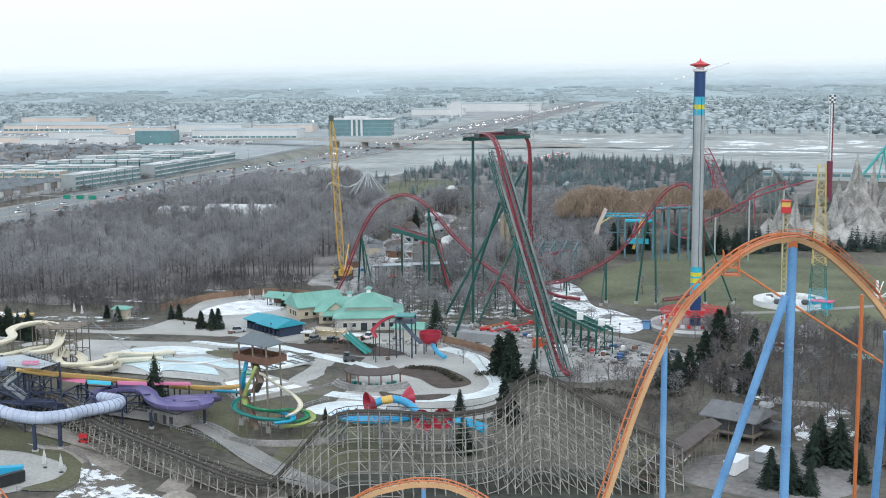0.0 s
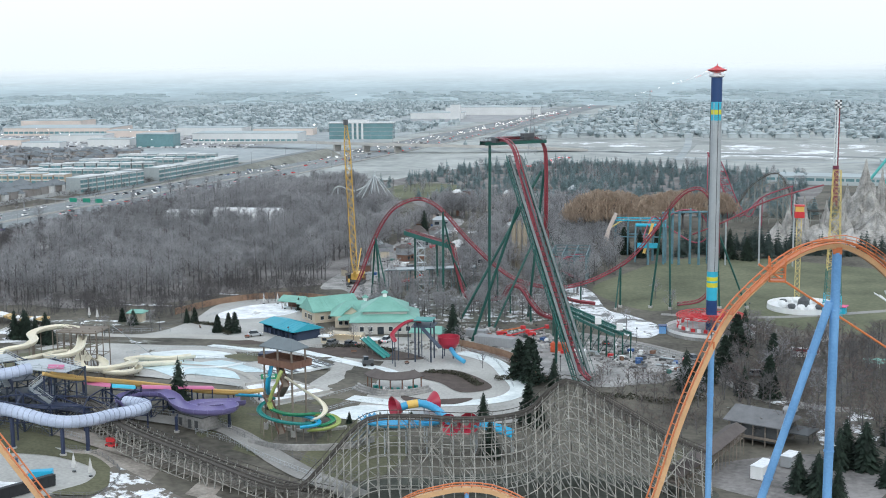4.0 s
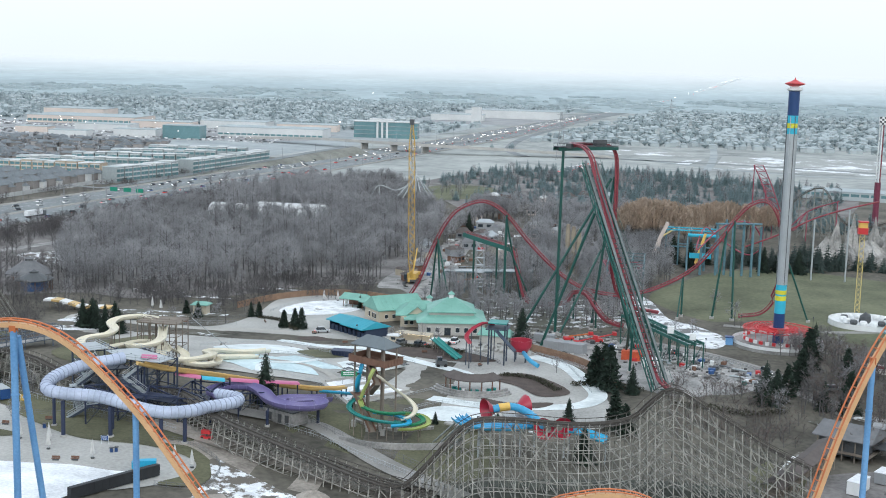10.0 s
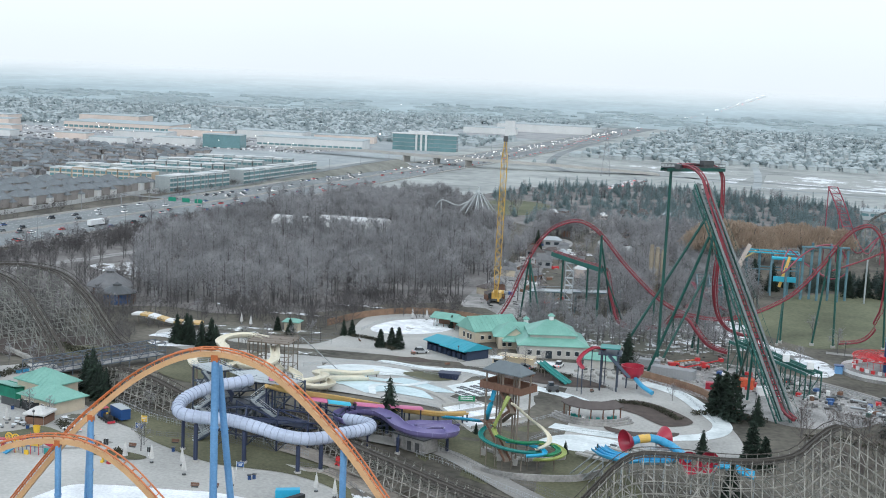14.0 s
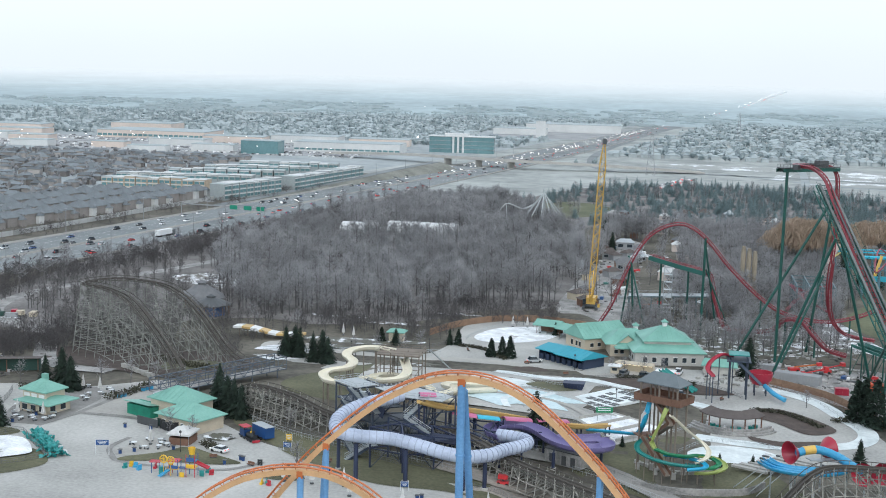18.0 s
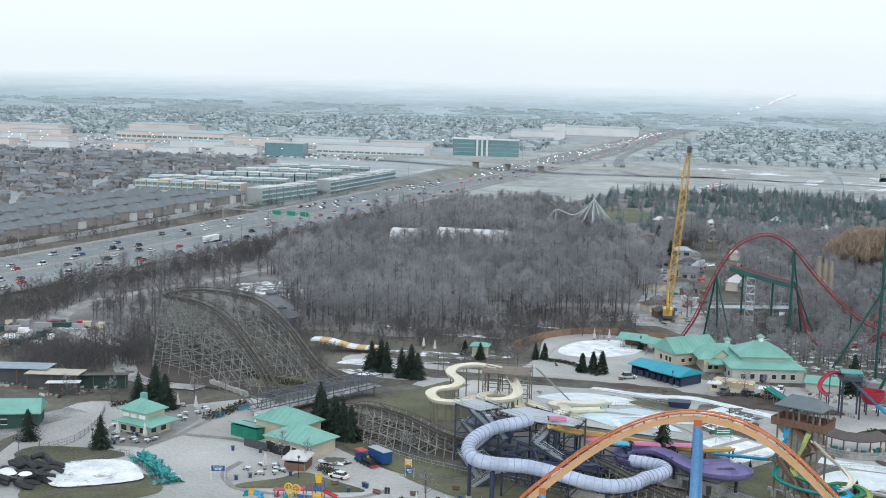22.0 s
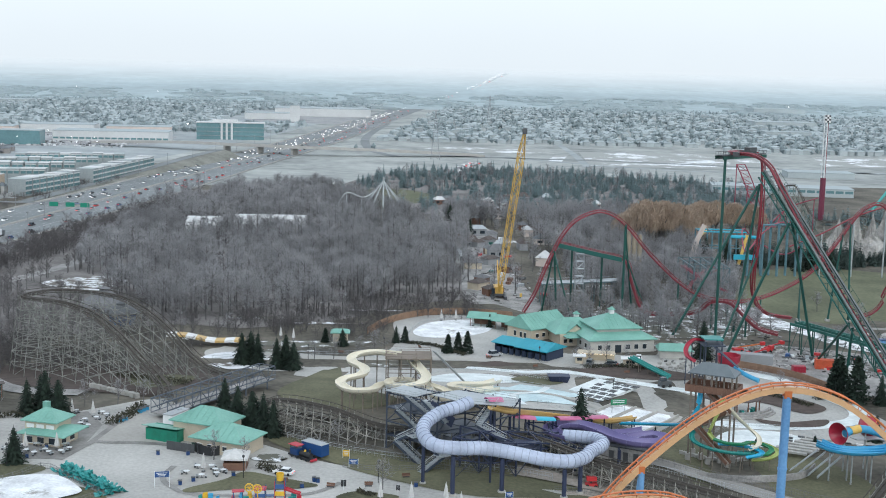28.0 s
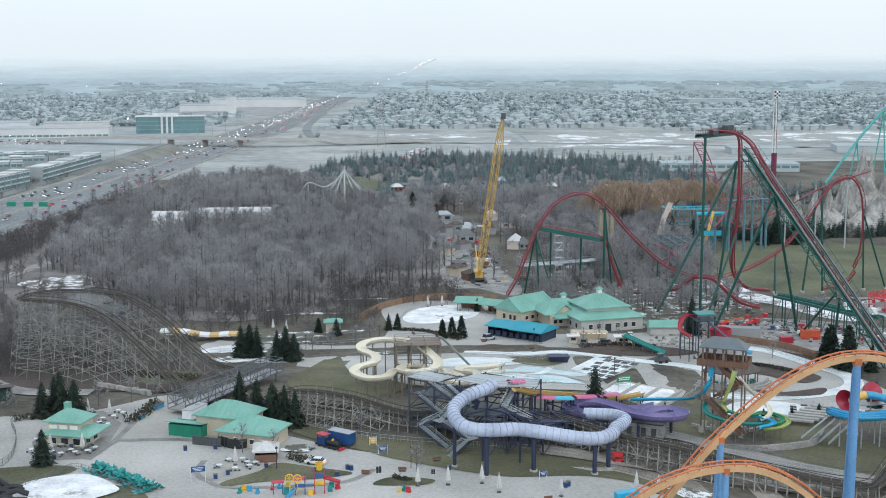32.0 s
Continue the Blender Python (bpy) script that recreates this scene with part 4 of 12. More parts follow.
def near_houses():
    """Two rows of brick houses behind the noise wall, each a thing of its own."""
    rng = random.Random(9)
    for row, (off, y0, y1) in enumerate(((-84, 420, 700), (-112, 410, 700), (-140, 420, 690))):
        y = y0
        while y < y1:
            x, yy, a = hwy_at(y, off)
            h = thing("house", (x, yy, 0), "brown brick house with a grey shingle roof", "house", "houses behind the noise wall")
            mw, mr = MB(), MB()
            gable(mw, mr, x, yy, 13 + rng.uniform(-1.5, 2.5), 12, 5.8 + rng.uniform(-0.5, 0.7), 3.6 + rng.uniform(-0.6, 1.2), a + rng.uniform(-5, 5))
            gable(mw, mr, x - 4 * math.cos(radians(a - 90)), yy - 4 * math.sin(radians(a - 90)), 6, 7, 6.0, 2.6, a - 90)
            part("wall", mw, M_BRICKF, h)
            part("roof", mr, M_ROOFF, h)
            for k in (-1, 0, 1):
                for z in (1.8, 4.6):
                    wx = x + math.cos(radians(a)) * 3.4 * k + math.cos(radians(a - 90)) * 5.55
                    wy = yy + math.sin(radians(a)) * 3.4 * k + math.sin(radians(a - 90)) * 5.55
                    part("window", MB().box((wx, wy, z), (1.5, 0.25, 1.5), a), M_GLASS if k or z > 3 else M_WHITEB, h)
            gx, gy = x + math.cos(radians(a - 90)) * 6.4 + math.cos(radians(a)) * 3.6, yy + math.sin(radians(a - 90)) * 6.4 + math.sin(radians(a)) * 3.6
            mw, mr = MB(), MB()
            gable(mw, mr, gx, gy, 4.6, 4.4, rng.uniform(3.0, 6.4), 2.2, a - 90)
            part("front_bay", mw, M_WHITEB if rng.random() < 0.45 else M_BRICKF, h)
            part("bay_roof", mr, M_ROOFF, h)
            y += 15.0 + rng.uniform(0, 4)


near_houses()


def terraces():
    rng = random.Random(12)
    for (xa, ya, xb, yb, m, lab) in ((-348, 700, -330, 776, M_TERR, "grey three-storey terrace with a flat roof"), (-324, 790, -305, 930, M_TERR, "grey three-storey terrace with a flat roof"),
                                     (-452, 735, -368, 735, M_TIMBER, "unfinished terrace clad in raw timber sheathing"), (-460, 775, -352, 790, M_TERR, "grey terrace behind the first row"),
                                     (-440, 830, -345, 850, M_TERR, "grey terrace behind the first row"), (-430, 885, -340, 905, M_TERR, "grey terrace behind the first row"), (-420, 945, -330, 960, M_TERR, "grey terrace behind the first row")):
        t = thing("terrace", (xa, ya, 0), lab, "terrace")
        L = math.hypot(xb - xa, yb - ya)
        k = int(L / 9)
        a = math.degrees(math.atan2(yb - ya, xb - xa))
        for i in range(k):
            f = (i + 0.5) / k
            x, y = xa + (xb - xa) * f, ya + (yb - ya) * f
            h = 11.5 + rng.uniform(-0.6, 0.6)
            bay = part("house_unit", MB().box((x, y, h / 2), (8.7, 13, h), a), m, t)
            part("flat_roof", MB().box((x, y, h + 0.2), (8.9, 13.3, 0.4), a), M_WHITEB if i % 3 else M_WALLP, t)
            nx, ny = math.cos(radians(a - 90)), math.sin(radians(a - 90))
            if nx * (-50 - x) + ny * (-160 - y) < 0:
                nx, ny = -nx, -ny
            for z in ((2.2, 5.6, 9.0) if ya < 800 and xb != -352 and m is M_TERR or m is M_TIMBER or xa == -324 else (9.0,)):
                for e in (-2.2, 2.0):
                    part("window", MB().box((x + nx * 6.55 + math.cos(radians(a)) * e, y + ny * 6.55 + math.sin(radians(a)) * e, z), (3.5, 0.2, 1.9), a), M_TEALG, t)
                part("floor_band", MB().box((x + nx * 6.6, y + ny * 6.6, z + 1.5), (8.6, 0.35, 0.5), a), M_WHITEB, t)


terraces()


def big_box(name, x, y, w, d, h, rz, m, label, cat, bands=()):
    b = thing(name, (x, y, 0), label, cat)
    part("wall", MB().box((x, y, h / 2), (w, d, h), rz), m, b)
    part("roof", MB().box((x, y, h + 0.3), (w + 0.6, d + 0.6, 0.6), rz), M_ROOFP, b)
    ca, sa = math.cos(radians(rz)), math.sin(radians(rz))
    for z, hh in bands:
        n = max(3, int(w / 7))
        for i in range(n):
            e = (i + 0.5) / n * w - w / 2
            part("window", MB().box((x + e * ca + (d / 2 + 0.05) * sa, y + e * sa - (d / 2 + 0.05) * ca, z), (w / n * 0.82, 0.3, hh), rz), M_TEALG, b)
    return b


def office():
    """Teal glass block with white piers at its middle."""
    b = thing("office_building", (-293, 1392, 0), "long teal glass office block with white piers", "office")
    for z, h in ((0, 5), (5, 5), (10, 5), (15, 5)):
        part("glass_storey", MB().box((-293, 1392, z + h / 2 - 0.2), (80, 24, h - 0.5), 5), M_TEALG, b)
        part("floor_slab", MB().box((-293, 1392, z + h - 0.2), (81, 25, 0.5), 5), M_STEEL, b)
    part("roof", MB().box((-293, 1392, 20.4), (82, 26, 0.9), 5), M_WHITEB, b)
    part("plant_room", MB().box((-300, 1394, 22.2), (30, 12, 2.8), 5), M_WHITEB, b)
    for e in (-9, -3, 3):
        part("pier", MB().box((-293 + e, 1379.2 + e * 0.09, 10.6), (2.4, 2.6, 21.2), 5), M_WHITEB, b)


office()
big_box("office_building", -497, 1228, 44, 26, 15, 3, M_TEALG, "low teal glass office block", "office", [(4, 3), (9, 3)])
big_box("shopping_mall", -735, 1490, 150, 90, 10, 4, M_BEIGEB, "large beige shopping mall with lit fronts", "mall", [(4, 3)])
big_box("shopping_mall", -800, 1590, 90, 60, 15, 4, M_BEIGEB, "tall beige cinema block of the mall", "mall")
big_box("shopping_mall", -420, 1330, 130, 50, 11, 4, M_WHITEB, "long white retail store with red fascia", "mall", [(3, 2)])
for x, y, w, d, h, c in ((-900, 1330, 60, 40, 9, 0), (-830, 1310, 50, 34, 8, 1), (-905, 1420, 70, 40, 10, 1), (-640, 1330, 70, 36, 8, 0), (-600, 1420, 80, 40, 9, 1), (-560, 1240, 50, 26, 8, 0), (-690, 1240, 40, 24, 7, 1), (-620, 1190, 44, 22, 7, 0), (-520, 1480, 90, 50, 10, 0), (-1000, 1380, 80, 50, 11, 0), (-420, 1480, 80, 40, 9, 1), (-960, 1500, 90, 50, 12, 1), (-780, 1220, 46, 26, 7, 0), (-860, 1230, 46, 26, 7, 1)):
    big_box("store", x, y, w, d, h, random.uniform(0, 8), (M_WHITEB, M_BEIGEB)[c], ("low white retail store by the car park", "low beige retail store by the car park")[c], "store")
big_box("warehouse", -225, 2160, 170, 90, 14, 4, M_WHITEB, "long white factory beside the highway", "warehouse")
big_box("warehouse", -300, 1990, 90, 50, 10, 4, M_WHITEB, "low white factory wing beside the highway", "warehouse")
big_box("warehouse", -255, 1900, 16, 14, 26, 4, M_WHITEB, "white stair tower of the factory", "warehouse")
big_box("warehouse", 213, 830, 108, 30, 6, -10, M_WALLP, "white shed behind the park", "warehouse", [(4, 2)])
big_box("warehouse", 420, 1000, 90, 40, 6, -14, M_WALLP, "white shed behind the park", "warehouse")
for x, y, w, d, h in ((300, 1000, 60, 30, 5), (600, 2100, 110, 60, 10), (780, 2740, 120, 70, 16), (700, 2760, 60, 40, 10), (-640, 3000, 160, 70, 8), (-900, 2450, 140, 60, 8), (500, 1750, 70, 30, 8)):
    big_box("warehouse", x, y, w, d, h, random.uniform(-6, 6), M_WALLP, "flat-roofed shed far beyond the park in haze-paled colour", "warehouse")
M_LOT = mat("pale_car_park_asphalt", (0.25, 0.255, 0.26), 0.85, 0, 0.2, 0.03, 0.3, 0, (0.32, 0.325, 0.33))
sheet("car_park", [(-980, 1260), (-560, 1160), (-470, 1200), (-360, 1260), (-360, 1420), (-900, 1470)], M_LOT, 0.14, 400, "grey car park round the shops", "car park", smooth=0)
sheet("car_park", [(-330, 1850), (-180, 1850), (-130, 2300), (-340, 2300)], M_LOT, 0.14, 400, "pale yard round the factory", "yard", smooth=0)
ribbon("cross_road", [(-440, 1245), (-600, 1150), (-760, 1110), (-1100, 1120)], 16, M_LOT, 0.2, "grey main road through the suburb", "road")
ribbon("cross_road", [(-345, 690), (-470, 690), (-620, 700)], 9, M_LOT, 0.2, "grey street behind the terraces", "road")


def parked_cars():
    mb, rng = MB(), random.Random(8)
    for k in range(900):
        x, y = rng.uniform(-930, -380), rng.choice((1215, 1230, 1262, 1278, 1290, 1365, 1380, 1396, 1440))
        mb.box((x, y + 0.1 * (x + 650) * -1 * 0.6, 0.85), (2.2, 4.6, 1.4), rng.uniform(-3, 3))
    for k in range(70):
        f = rng.random()
        mb.box((-38 + 23 * f + rng.uniform(-6, 6), 969 + 112 * f, 0.85), (2.0, 4.4, 1.4), 12)
    solo("parked_cars", mb, mat("far_car_paint", (0.30, 0.31, 0.33), 0.4, 0, 0.3, 0.05, 1, 0, (0.5, 0.5, 0.5), rnd=0.9), "rows of many small parked cars", "cars", kind="stuff")
    mb = MB()
    for k in range(60):
        x, y = rng.uniform(-1000, -380), rng.uniform(1190, 1500)
        mb.box((x, y, rng.choice((5, 9, 10))), (0.8, 0.8, 0.6))
    for x, y in ((-1250, 3300), (-1200, 3350), (-900, 3100), (-640, 2800), (800, 2700), (-330, 1300)):
        mb.box((x, y, 22), (1.6, 1.6, 1.4))
    solo("lit_lamps", mb, M_LAMP, "small lit lamps of the far shops", "lamps", kind="stuff")
    mb = MB()
    for k in range(34):
        f = rng.random()
        mb.box((-38 + 23 * f + rng.uniform(-6, 6), 969 + 112 * f - 2.4, 0.9), (1.8, 0.2, 0.5))
    for k in range(14):
        mb.box((-480 + 9 * k, 1303.5 + 0.6 * k, 8.5), (7.5, 0.5, 2.2), 4)
    solo("red_lights", mb, M_TAIL, "red lit signs and tail lights far away", "lights", kind="stuff")


parked_cars()
# crown colour brought close to the roofs to imitate haze
M_FARTREE = soft(mat("haze_paled_crowns", (0.345, 0.40, 0.417), 0.95, 0, 0.1, 0.008, 0.3, 0, (0.385, 0.44, 0.452), rnd=0.08))


def suburb():
    """Low houses and trees out to the distance on both sides of the highway."""
    rng = random.Random(3)
    mw, mr, mt, nw, nr, ms = MB(), MB(), MB(), MB(), MB(), MB()

    def blocked(x, y):
        hx = float(np.interp(y, HP[:, 1], HP[:, 0]))
        if abs(x - hx) < 75 + (35 if 950 < y < 1350 else 0):
            return True
        if x < hx:
            return y < 1140 and x > -470 and y > 690 or 1140 < y < 1520 and -1010 < x < -250 or 1780 < y < 2330 and x > -370 or y < 690 and x > hx - 160
        return y < 1330 or y < 1420 and x < 300

    def place():
        y = 560 + 2250 * rng.random() ** 0.8
        hx = float(np.interp(y, HP[:, 1], HP[:, 0]))
        return (hx - 75 - rng.random() * (330 + 0.55 * y) if rng.random() < 0.6 else hx + 75 + rng.random() * (250 + 0.65 * y)), y
    k = 0
    while k < 11000:
        x, y = place()
        y = round(y / 31) * 31 + rng.uniform(-4, 4)
        if blocked(x, y):
            continue
        k += 1
        near = y < 1150 and x < 0
        gable(nw if near else mw, nr if near else mr, x, y, rng.uniform(6.5, 11), rng.uniform(6, 9), rng.uniform(3.6, 5.2), rng.uniform(1.4, 2.4), 8 + rng.uniform(-3, 3))
    k = 0
    while k < 15000:
        x, y = place()
        if blocked(x, y) and not (abs(x + 150) < 60 and 1000 < y < 1500 and rng.random() < 0.05):
            continue
        k += 1
        street = y < 1200 and x < 0
        r, h = (rng.uniform(1.2, 3), rng.uniform(4, 8)) if street else (rng.uniform(2, 5.5), rng.uniform(5, 10))
        w = rng.uniform(0, 6)
        v = [(x, y, 0), (x, y, h)] + [(x + r * rng.uniform(0.5, 1.2) * math.cos(w + q), y + r * math.sin(w + q), h * rng.uniform(0.35, 0.75)) for q in np.arange(5) * 1.2566]
        (ms if street else mt).add(v, [(0, 2 + q, 2 + (q + 1) % 5) for q in range(5)] + [(1, 2 + (q + 1) % 5, 2 + q) for q in range(5)])
    solo("street_house_walls", nw, M_BRICKF, "brick walls of many houses behind the terraces", "houses", kind="stuff")
    solo("street_house_roofs", nr, M_ROOFF, "grey shingle roofs of houses behind the terraces", "houses", kind="stuff")
    solo("street_trees", ms, M_TWIG, "small bare trees in the near streets", "trees", kind="stuff")
    solo("suburb_walls", mw, M_WALLP, "walls of many far suburban houses in haze-paled colour", "houses", kind="stuff")
    solo("suburb_roofs", mr, M_ROOFP, "roofs of many far suburban houses in haze-paled colour", "houses", kind="stuff")
    solo("suburb_trees", mt, M_FARTREE, "small bare trees in haze-paled colour among far suburban houses", "trees", kind="stuff")


suburb()


def far_highway():
    """The highway going on towards the skyline, with the lamps of its traffic."""
    mb, rng = MB(), random.Random(2)
    pts = [(-20, 2890, 1), (60, 3200, 18), (140, 3550, 36), (215, 3900, 55), (290, 4250, 74)]
    path = even(cr(pts, 6), 40)
    # road colour matched to the backdrop's painted haze
    solo("far_highway", MB().sweep(path, [(-6, 0.5), (6, 0.5), (6, 1.2), (-6, 1.2)]), mat("haze_paled_road", (0.55, 0.58, 0.58), 0.8, 0, 0.1, 0.01, 0.1, 0), "far highway climbing to the skyline in haze-paled colour", "highway", kind="structure")
    for side, m, name, lab in ((-8, M_LAMP, "headlights", "white headlights of far traffic"), (8, M_TAIL, "tail_lights", "red tail lights of far traffic")):
        mb = MB()
        for k in range(45 if side < 0 else 14):
            q = path[rng.randrange(len(path))] + V3((side + rng.uniform(-5, 5), rng.uniform(-20, 20), 3.2))
            mb.box(q, (1.2, 1.2, 1.0))
        for k in range(44 if side < 0 else 14):
            x, y, a = hwy_at(rng.uniform(1500, 2850), side + rng.uniform(-7, 12) * (1 if side > 0 else -1))
            mb.box((x, y, 1.2), (1.0, 1.0, 0.8))
        solo(name, mb, m, lab, "lights", kind="stuff")


far_highway()

# ---- steel coasters and towers ----
M_ORANGE = mat("orange_rail_paint", (0.52, 0.16, 0.05), 0.4, 0, 0.15, 0.3, 4, 0.03)
M_TAN = mat("faded_orange_spine", (0.64, 0.40, 0.21), 0.45, 0, 0.12, 0.3, 4, 0.03)
M_BLUE = mat("sky_blue_paint", (0.125, 0.29, 0.56), 0.45, 0, 0.12, 0.15, 3, 0.03, (0.18, 0.36, 0.62))
M_RED = mat("dark_red_paint", (0.215, 0.032, 0.045), 0.4, 0, 0.15, 0.2, 3, 0.03)
M_GREEN = mat("dark_green_paint", (0.012, 0.075, 0.06), 0.45, 0, 0.2, 0.2, 3, 0.03)
M_GREEN2 = mat("teal_green_paint", (0.03, 0.13, 0.11), 0.45, 0, 0.2, 0.2, 3, 0.03)
M_NAVY = mat("navy_paint", (0.015, 0.05, 0.16), 0.4, 0, 0.1, 0.3, 3, 0.02)
M_CYAN = mat("cyan_paint", (0.06, 0.42, 0.58), 0.4, 0, 0.1, 0.3, 3, 0.02)
M_YELB = mat("lime_yellow_paint", (0.60, 0.58, 0.04), 0.4, 0, 0.1, 0.3, 3, 0.02)
M_GALV = mat("galvanised_steel", (0.42, 0.45, 0.47), 0.42, 0.35, 0.12, 0.2, 2, 0.02)
M_DGREY = mat("dark_grey_steel", (0.08, 0.085, 0.09), 0.5, 0.2, 0.15, 0.3, 3, 0.03)
M_BRED = mat("bright_red_paint", (0.52, 0.035, 0.04), 0.4, 0, 0.1, 0.3, 3, 0.02)
M_YEL = mat("crane_yellow_paint", (0.66, 0.43, 0.10), 0.45, 0, 0.15, 0.3, 3, 0.03)
M_PALEY = mat("faded_yellow_paint", (0.58, 0.47, 0.17), 0.5, 0, 0.12, 0.3, 3, 0.02)
M_WHITE = mat("white_paint", (0.74, 0.75, 0.75), 0.5, 0, 0.08, 0.3, 3, 0.02)


def rail_track(parent, pts, spine_m, rail_m, banks=None, gauge=0.68, spine=0.38, drop=0.85, step=2.0, tie=1.6, rails_r=0.13, square=True, tie_m=None):
    """Two rails, a spine and cross ties along a smooth line."""
    path = even(cr(pts, 10), step)
    p, t, s, u = frames(path, banks)
    sp = [(-spine, -drop - spine), (spine, -drop - spine), (spine, -drop + spine), (-spine, -drop + spine)] if square else ring(spine, 10, (0, -drop))
    part("spine", MB().sweep(path, sp, banks), spine_m, parent)
    for e in (-gauge, gauge):
        mb = MB().sweep(path, ring(rails_r, 6, (e, 0)), banks)
        mb.smooth = True
        part("rail", mb, rail_m, parent)
    mb = MB()
    q = even(path, tie)
    qp, qt, qs, qu = frames(q, banks)
    for a, b, c in zip(qp, qs, qu):
        mb.beam(a + b * gauge, a - c * drop * 0.75 + b * 0.2, 0.07, 4)
        mb.beam(a - b * gauge, a - c * drop * 0.75 - b * 0.2, 0.07, 4)
        mb.beam(a - b * gauge, a + b * gauge, 0.07, 4)
    part("tie_steel", mb, tie_m or rail_m, parent, kind="stuff")
    return path


def column(parent, base, top, r, m, label="", n=12, flange=True):
    mb = MB().beam(base, top, r, n)
    mb.smooth = True
    c = part("column", mb, m, parent, label)
    if flange:
        a, b = V3(base, float), V3(top, float)
        k = max(1, int(np.linalg.norm(b - a) / 17))
        for i in range(1, k + 1):
            q = a + (b - a) * (i - 0.4) / k
            d = (b - a) / np.linalg.norm(b - a) * 0.12
            part("flange", MB().beam(q - d, q + d, r * 1.16, n), m, c)
    part("footing", MB().box((base[0], base[1], base[2] + 0.3), (r * 4, r * 4, 1.2)), M_BARR, c)
    return c


def orange_coaster():
    o = thing("roller_coaster", (20, 10, 0), "tall orange steel coaster hills on blue columns", "coaster")
    a = rail_track(o, [(-92, 0, 4), (-84, 0, 12), (-75, 0, 25), (-66.3, 0, 36.3), (-61.0, 0, 42.3), (-52, 0, 49.7), (-42.7, 0, 53.2), (-33, 0, 51.1), (-22.6, 0, 42.2), (-14.4, 0, 32.2), (-5, 0, 20), (4, 0, 9), (14, 0, 5)], M_TAN, M_ORANGE)
    b = rail_track(o, [(56, 4, 4), (64, 4, 8), (70, 5.7, 16), (75.5, 8.9, 30), (79.1, 11.1, 41.3), (82.2, 12.9, 49.3), (86, 15.2, 56.7), (90.8, 18.1, 61.6), (95.6, 21, 65), (100.6, 24, 66.3), (104.9, 26.5, 65.6), (110.3, 29.8, 61.8), (117.7, 34.2, 53.7), (126, 39, 40), (134, 44, 25)], M_TAN, M_ORANGE)
    rail_track(o, [(14, 21, 6), (26, 21, 16), (37.1, 21, 24.3), (43, 21, 26.6), (47.5, 21, 27.4), (53, 21, 26.8), (60, 21, 23), (72, 21, 13), (80, 21, 5)], M_TAN, M_ORANGE)
    rail_track(o, [(-98, -7, 8), (-88, -7, 22), (-78.4, -7, 33), (-72.6, -7, 37.5), (-67.6, -7, 39.6), (-61.9, -7, 40.5), (-56.3, -7, 39.8), (-49.8, -7, 36), (-40, -7, 26), (-30, -7, 14), (-20, -7, 6)], M_TAN, M_ORANGE)
    for base, top, r in (((-41.5, 0.5, 2), (-41.5, 0, 51.5), 0.75), ((-39, 9, 2), (-41.3, 0.8, 50.5), 0.7), ((-22.4, 1, 1), (-22.4, 0.5, 40.4), 0.65), ((-60.4, -0.5, 3), (-60.4, 0, 41), 0.6),
                         ((-62, -7, 3), (-61.9, -7, 39), 0.62), ((-62.5, 0.5, 3), (-60.6, 0, 40), 0.4), ((102.4, 25.5, -1), (102.6, 25.2, 64.4), 0.95), ((84, 21, -1), (101.8, 25, 57), 0.85), ((84.2, 14, -1), (84.2, 14.2, 52), 0.62),
                         ((125, 40, -1), (118, 34.4, 50), 0.85), ((47.5, 21, 0), (47.5, 21, 26), 0.5), ((118, 45, -1), (118.5, 34.6, 50), 0.8)):
        c = column(o, base, top, r * 0.74, M_BLUE)
        if base[0] in (84, -39, 125, -62.5):
            continue
        part("cap", MB().box((top[0], top[1], top[2] + 0.3), (r * 1.35, r * 1.3, 1.0)), M_ORANGE, c, "orange saddle under the track")
    # catwalk and hanging platform by the tallest crest
    cw = part("catwalk", MB().sweep([V3(q) + V3((0.6, -1.3, -0.2)) for q in b if 56 < q[2]], [(-0.4, -0.06), (0.4, -0.06), (0.4, 0.06), (-0.4, 0.06)]), M_ORANGE, o)
    for h in (0.6, 1.1):
        part("handrail", MB().sweep([V3(q) + V3((0.8, -1.8, h - 0.2)) for q in b if 56 < q[2]], ring(0.06, 4)), M_ORANGE, cw)
    mb = MB()
    for q in [V3(q) for q in b if 56 < q[2]]:
        mb.beam(q + V3((0.8, -1.8, -0.2)), q + V3((0.8, -1.8, 0.95)), 0.05, 4)
    part("handrail_steel", mb, M_ORANGE, cw, kind="stuff")
    mb = MB()
    for x in (92.4, 94.6):
        for y in (18.2, 20.4):
            mb.beam((x, y, 61.0), (x, y, 64.4), 0.12, 4)
    for z in (61.1, 62.1, 63.1):
        for (xa, ya, xb, yb) in ((92.4, 18.2, 94.6, 18.2), (94.6, 18.2, 94.6, 20.4), (94.6, 20.4, 92.4, 20.4), (92.4, 20.4, 92.4, 18.2)):
            mb.beam((xa, ya, z), (xb, yb, z), 0.1, 4)
    mb.box((93.5, 19.3, 61.0), (2.6, 2.6, 0.15))
    part("service_platform", mb, M_ORANGE, o, "orange hanging service cage")
    part("brace_pipe", MB().beam((94, 60, 57), (128, 60, 35), 0.2, 8), M_ORANGE, o)
    part("column", MB().beam((118, 60, -1), (118, 60, 51), 0.35, 8), M_ORANGE, o)


orange_coaster()


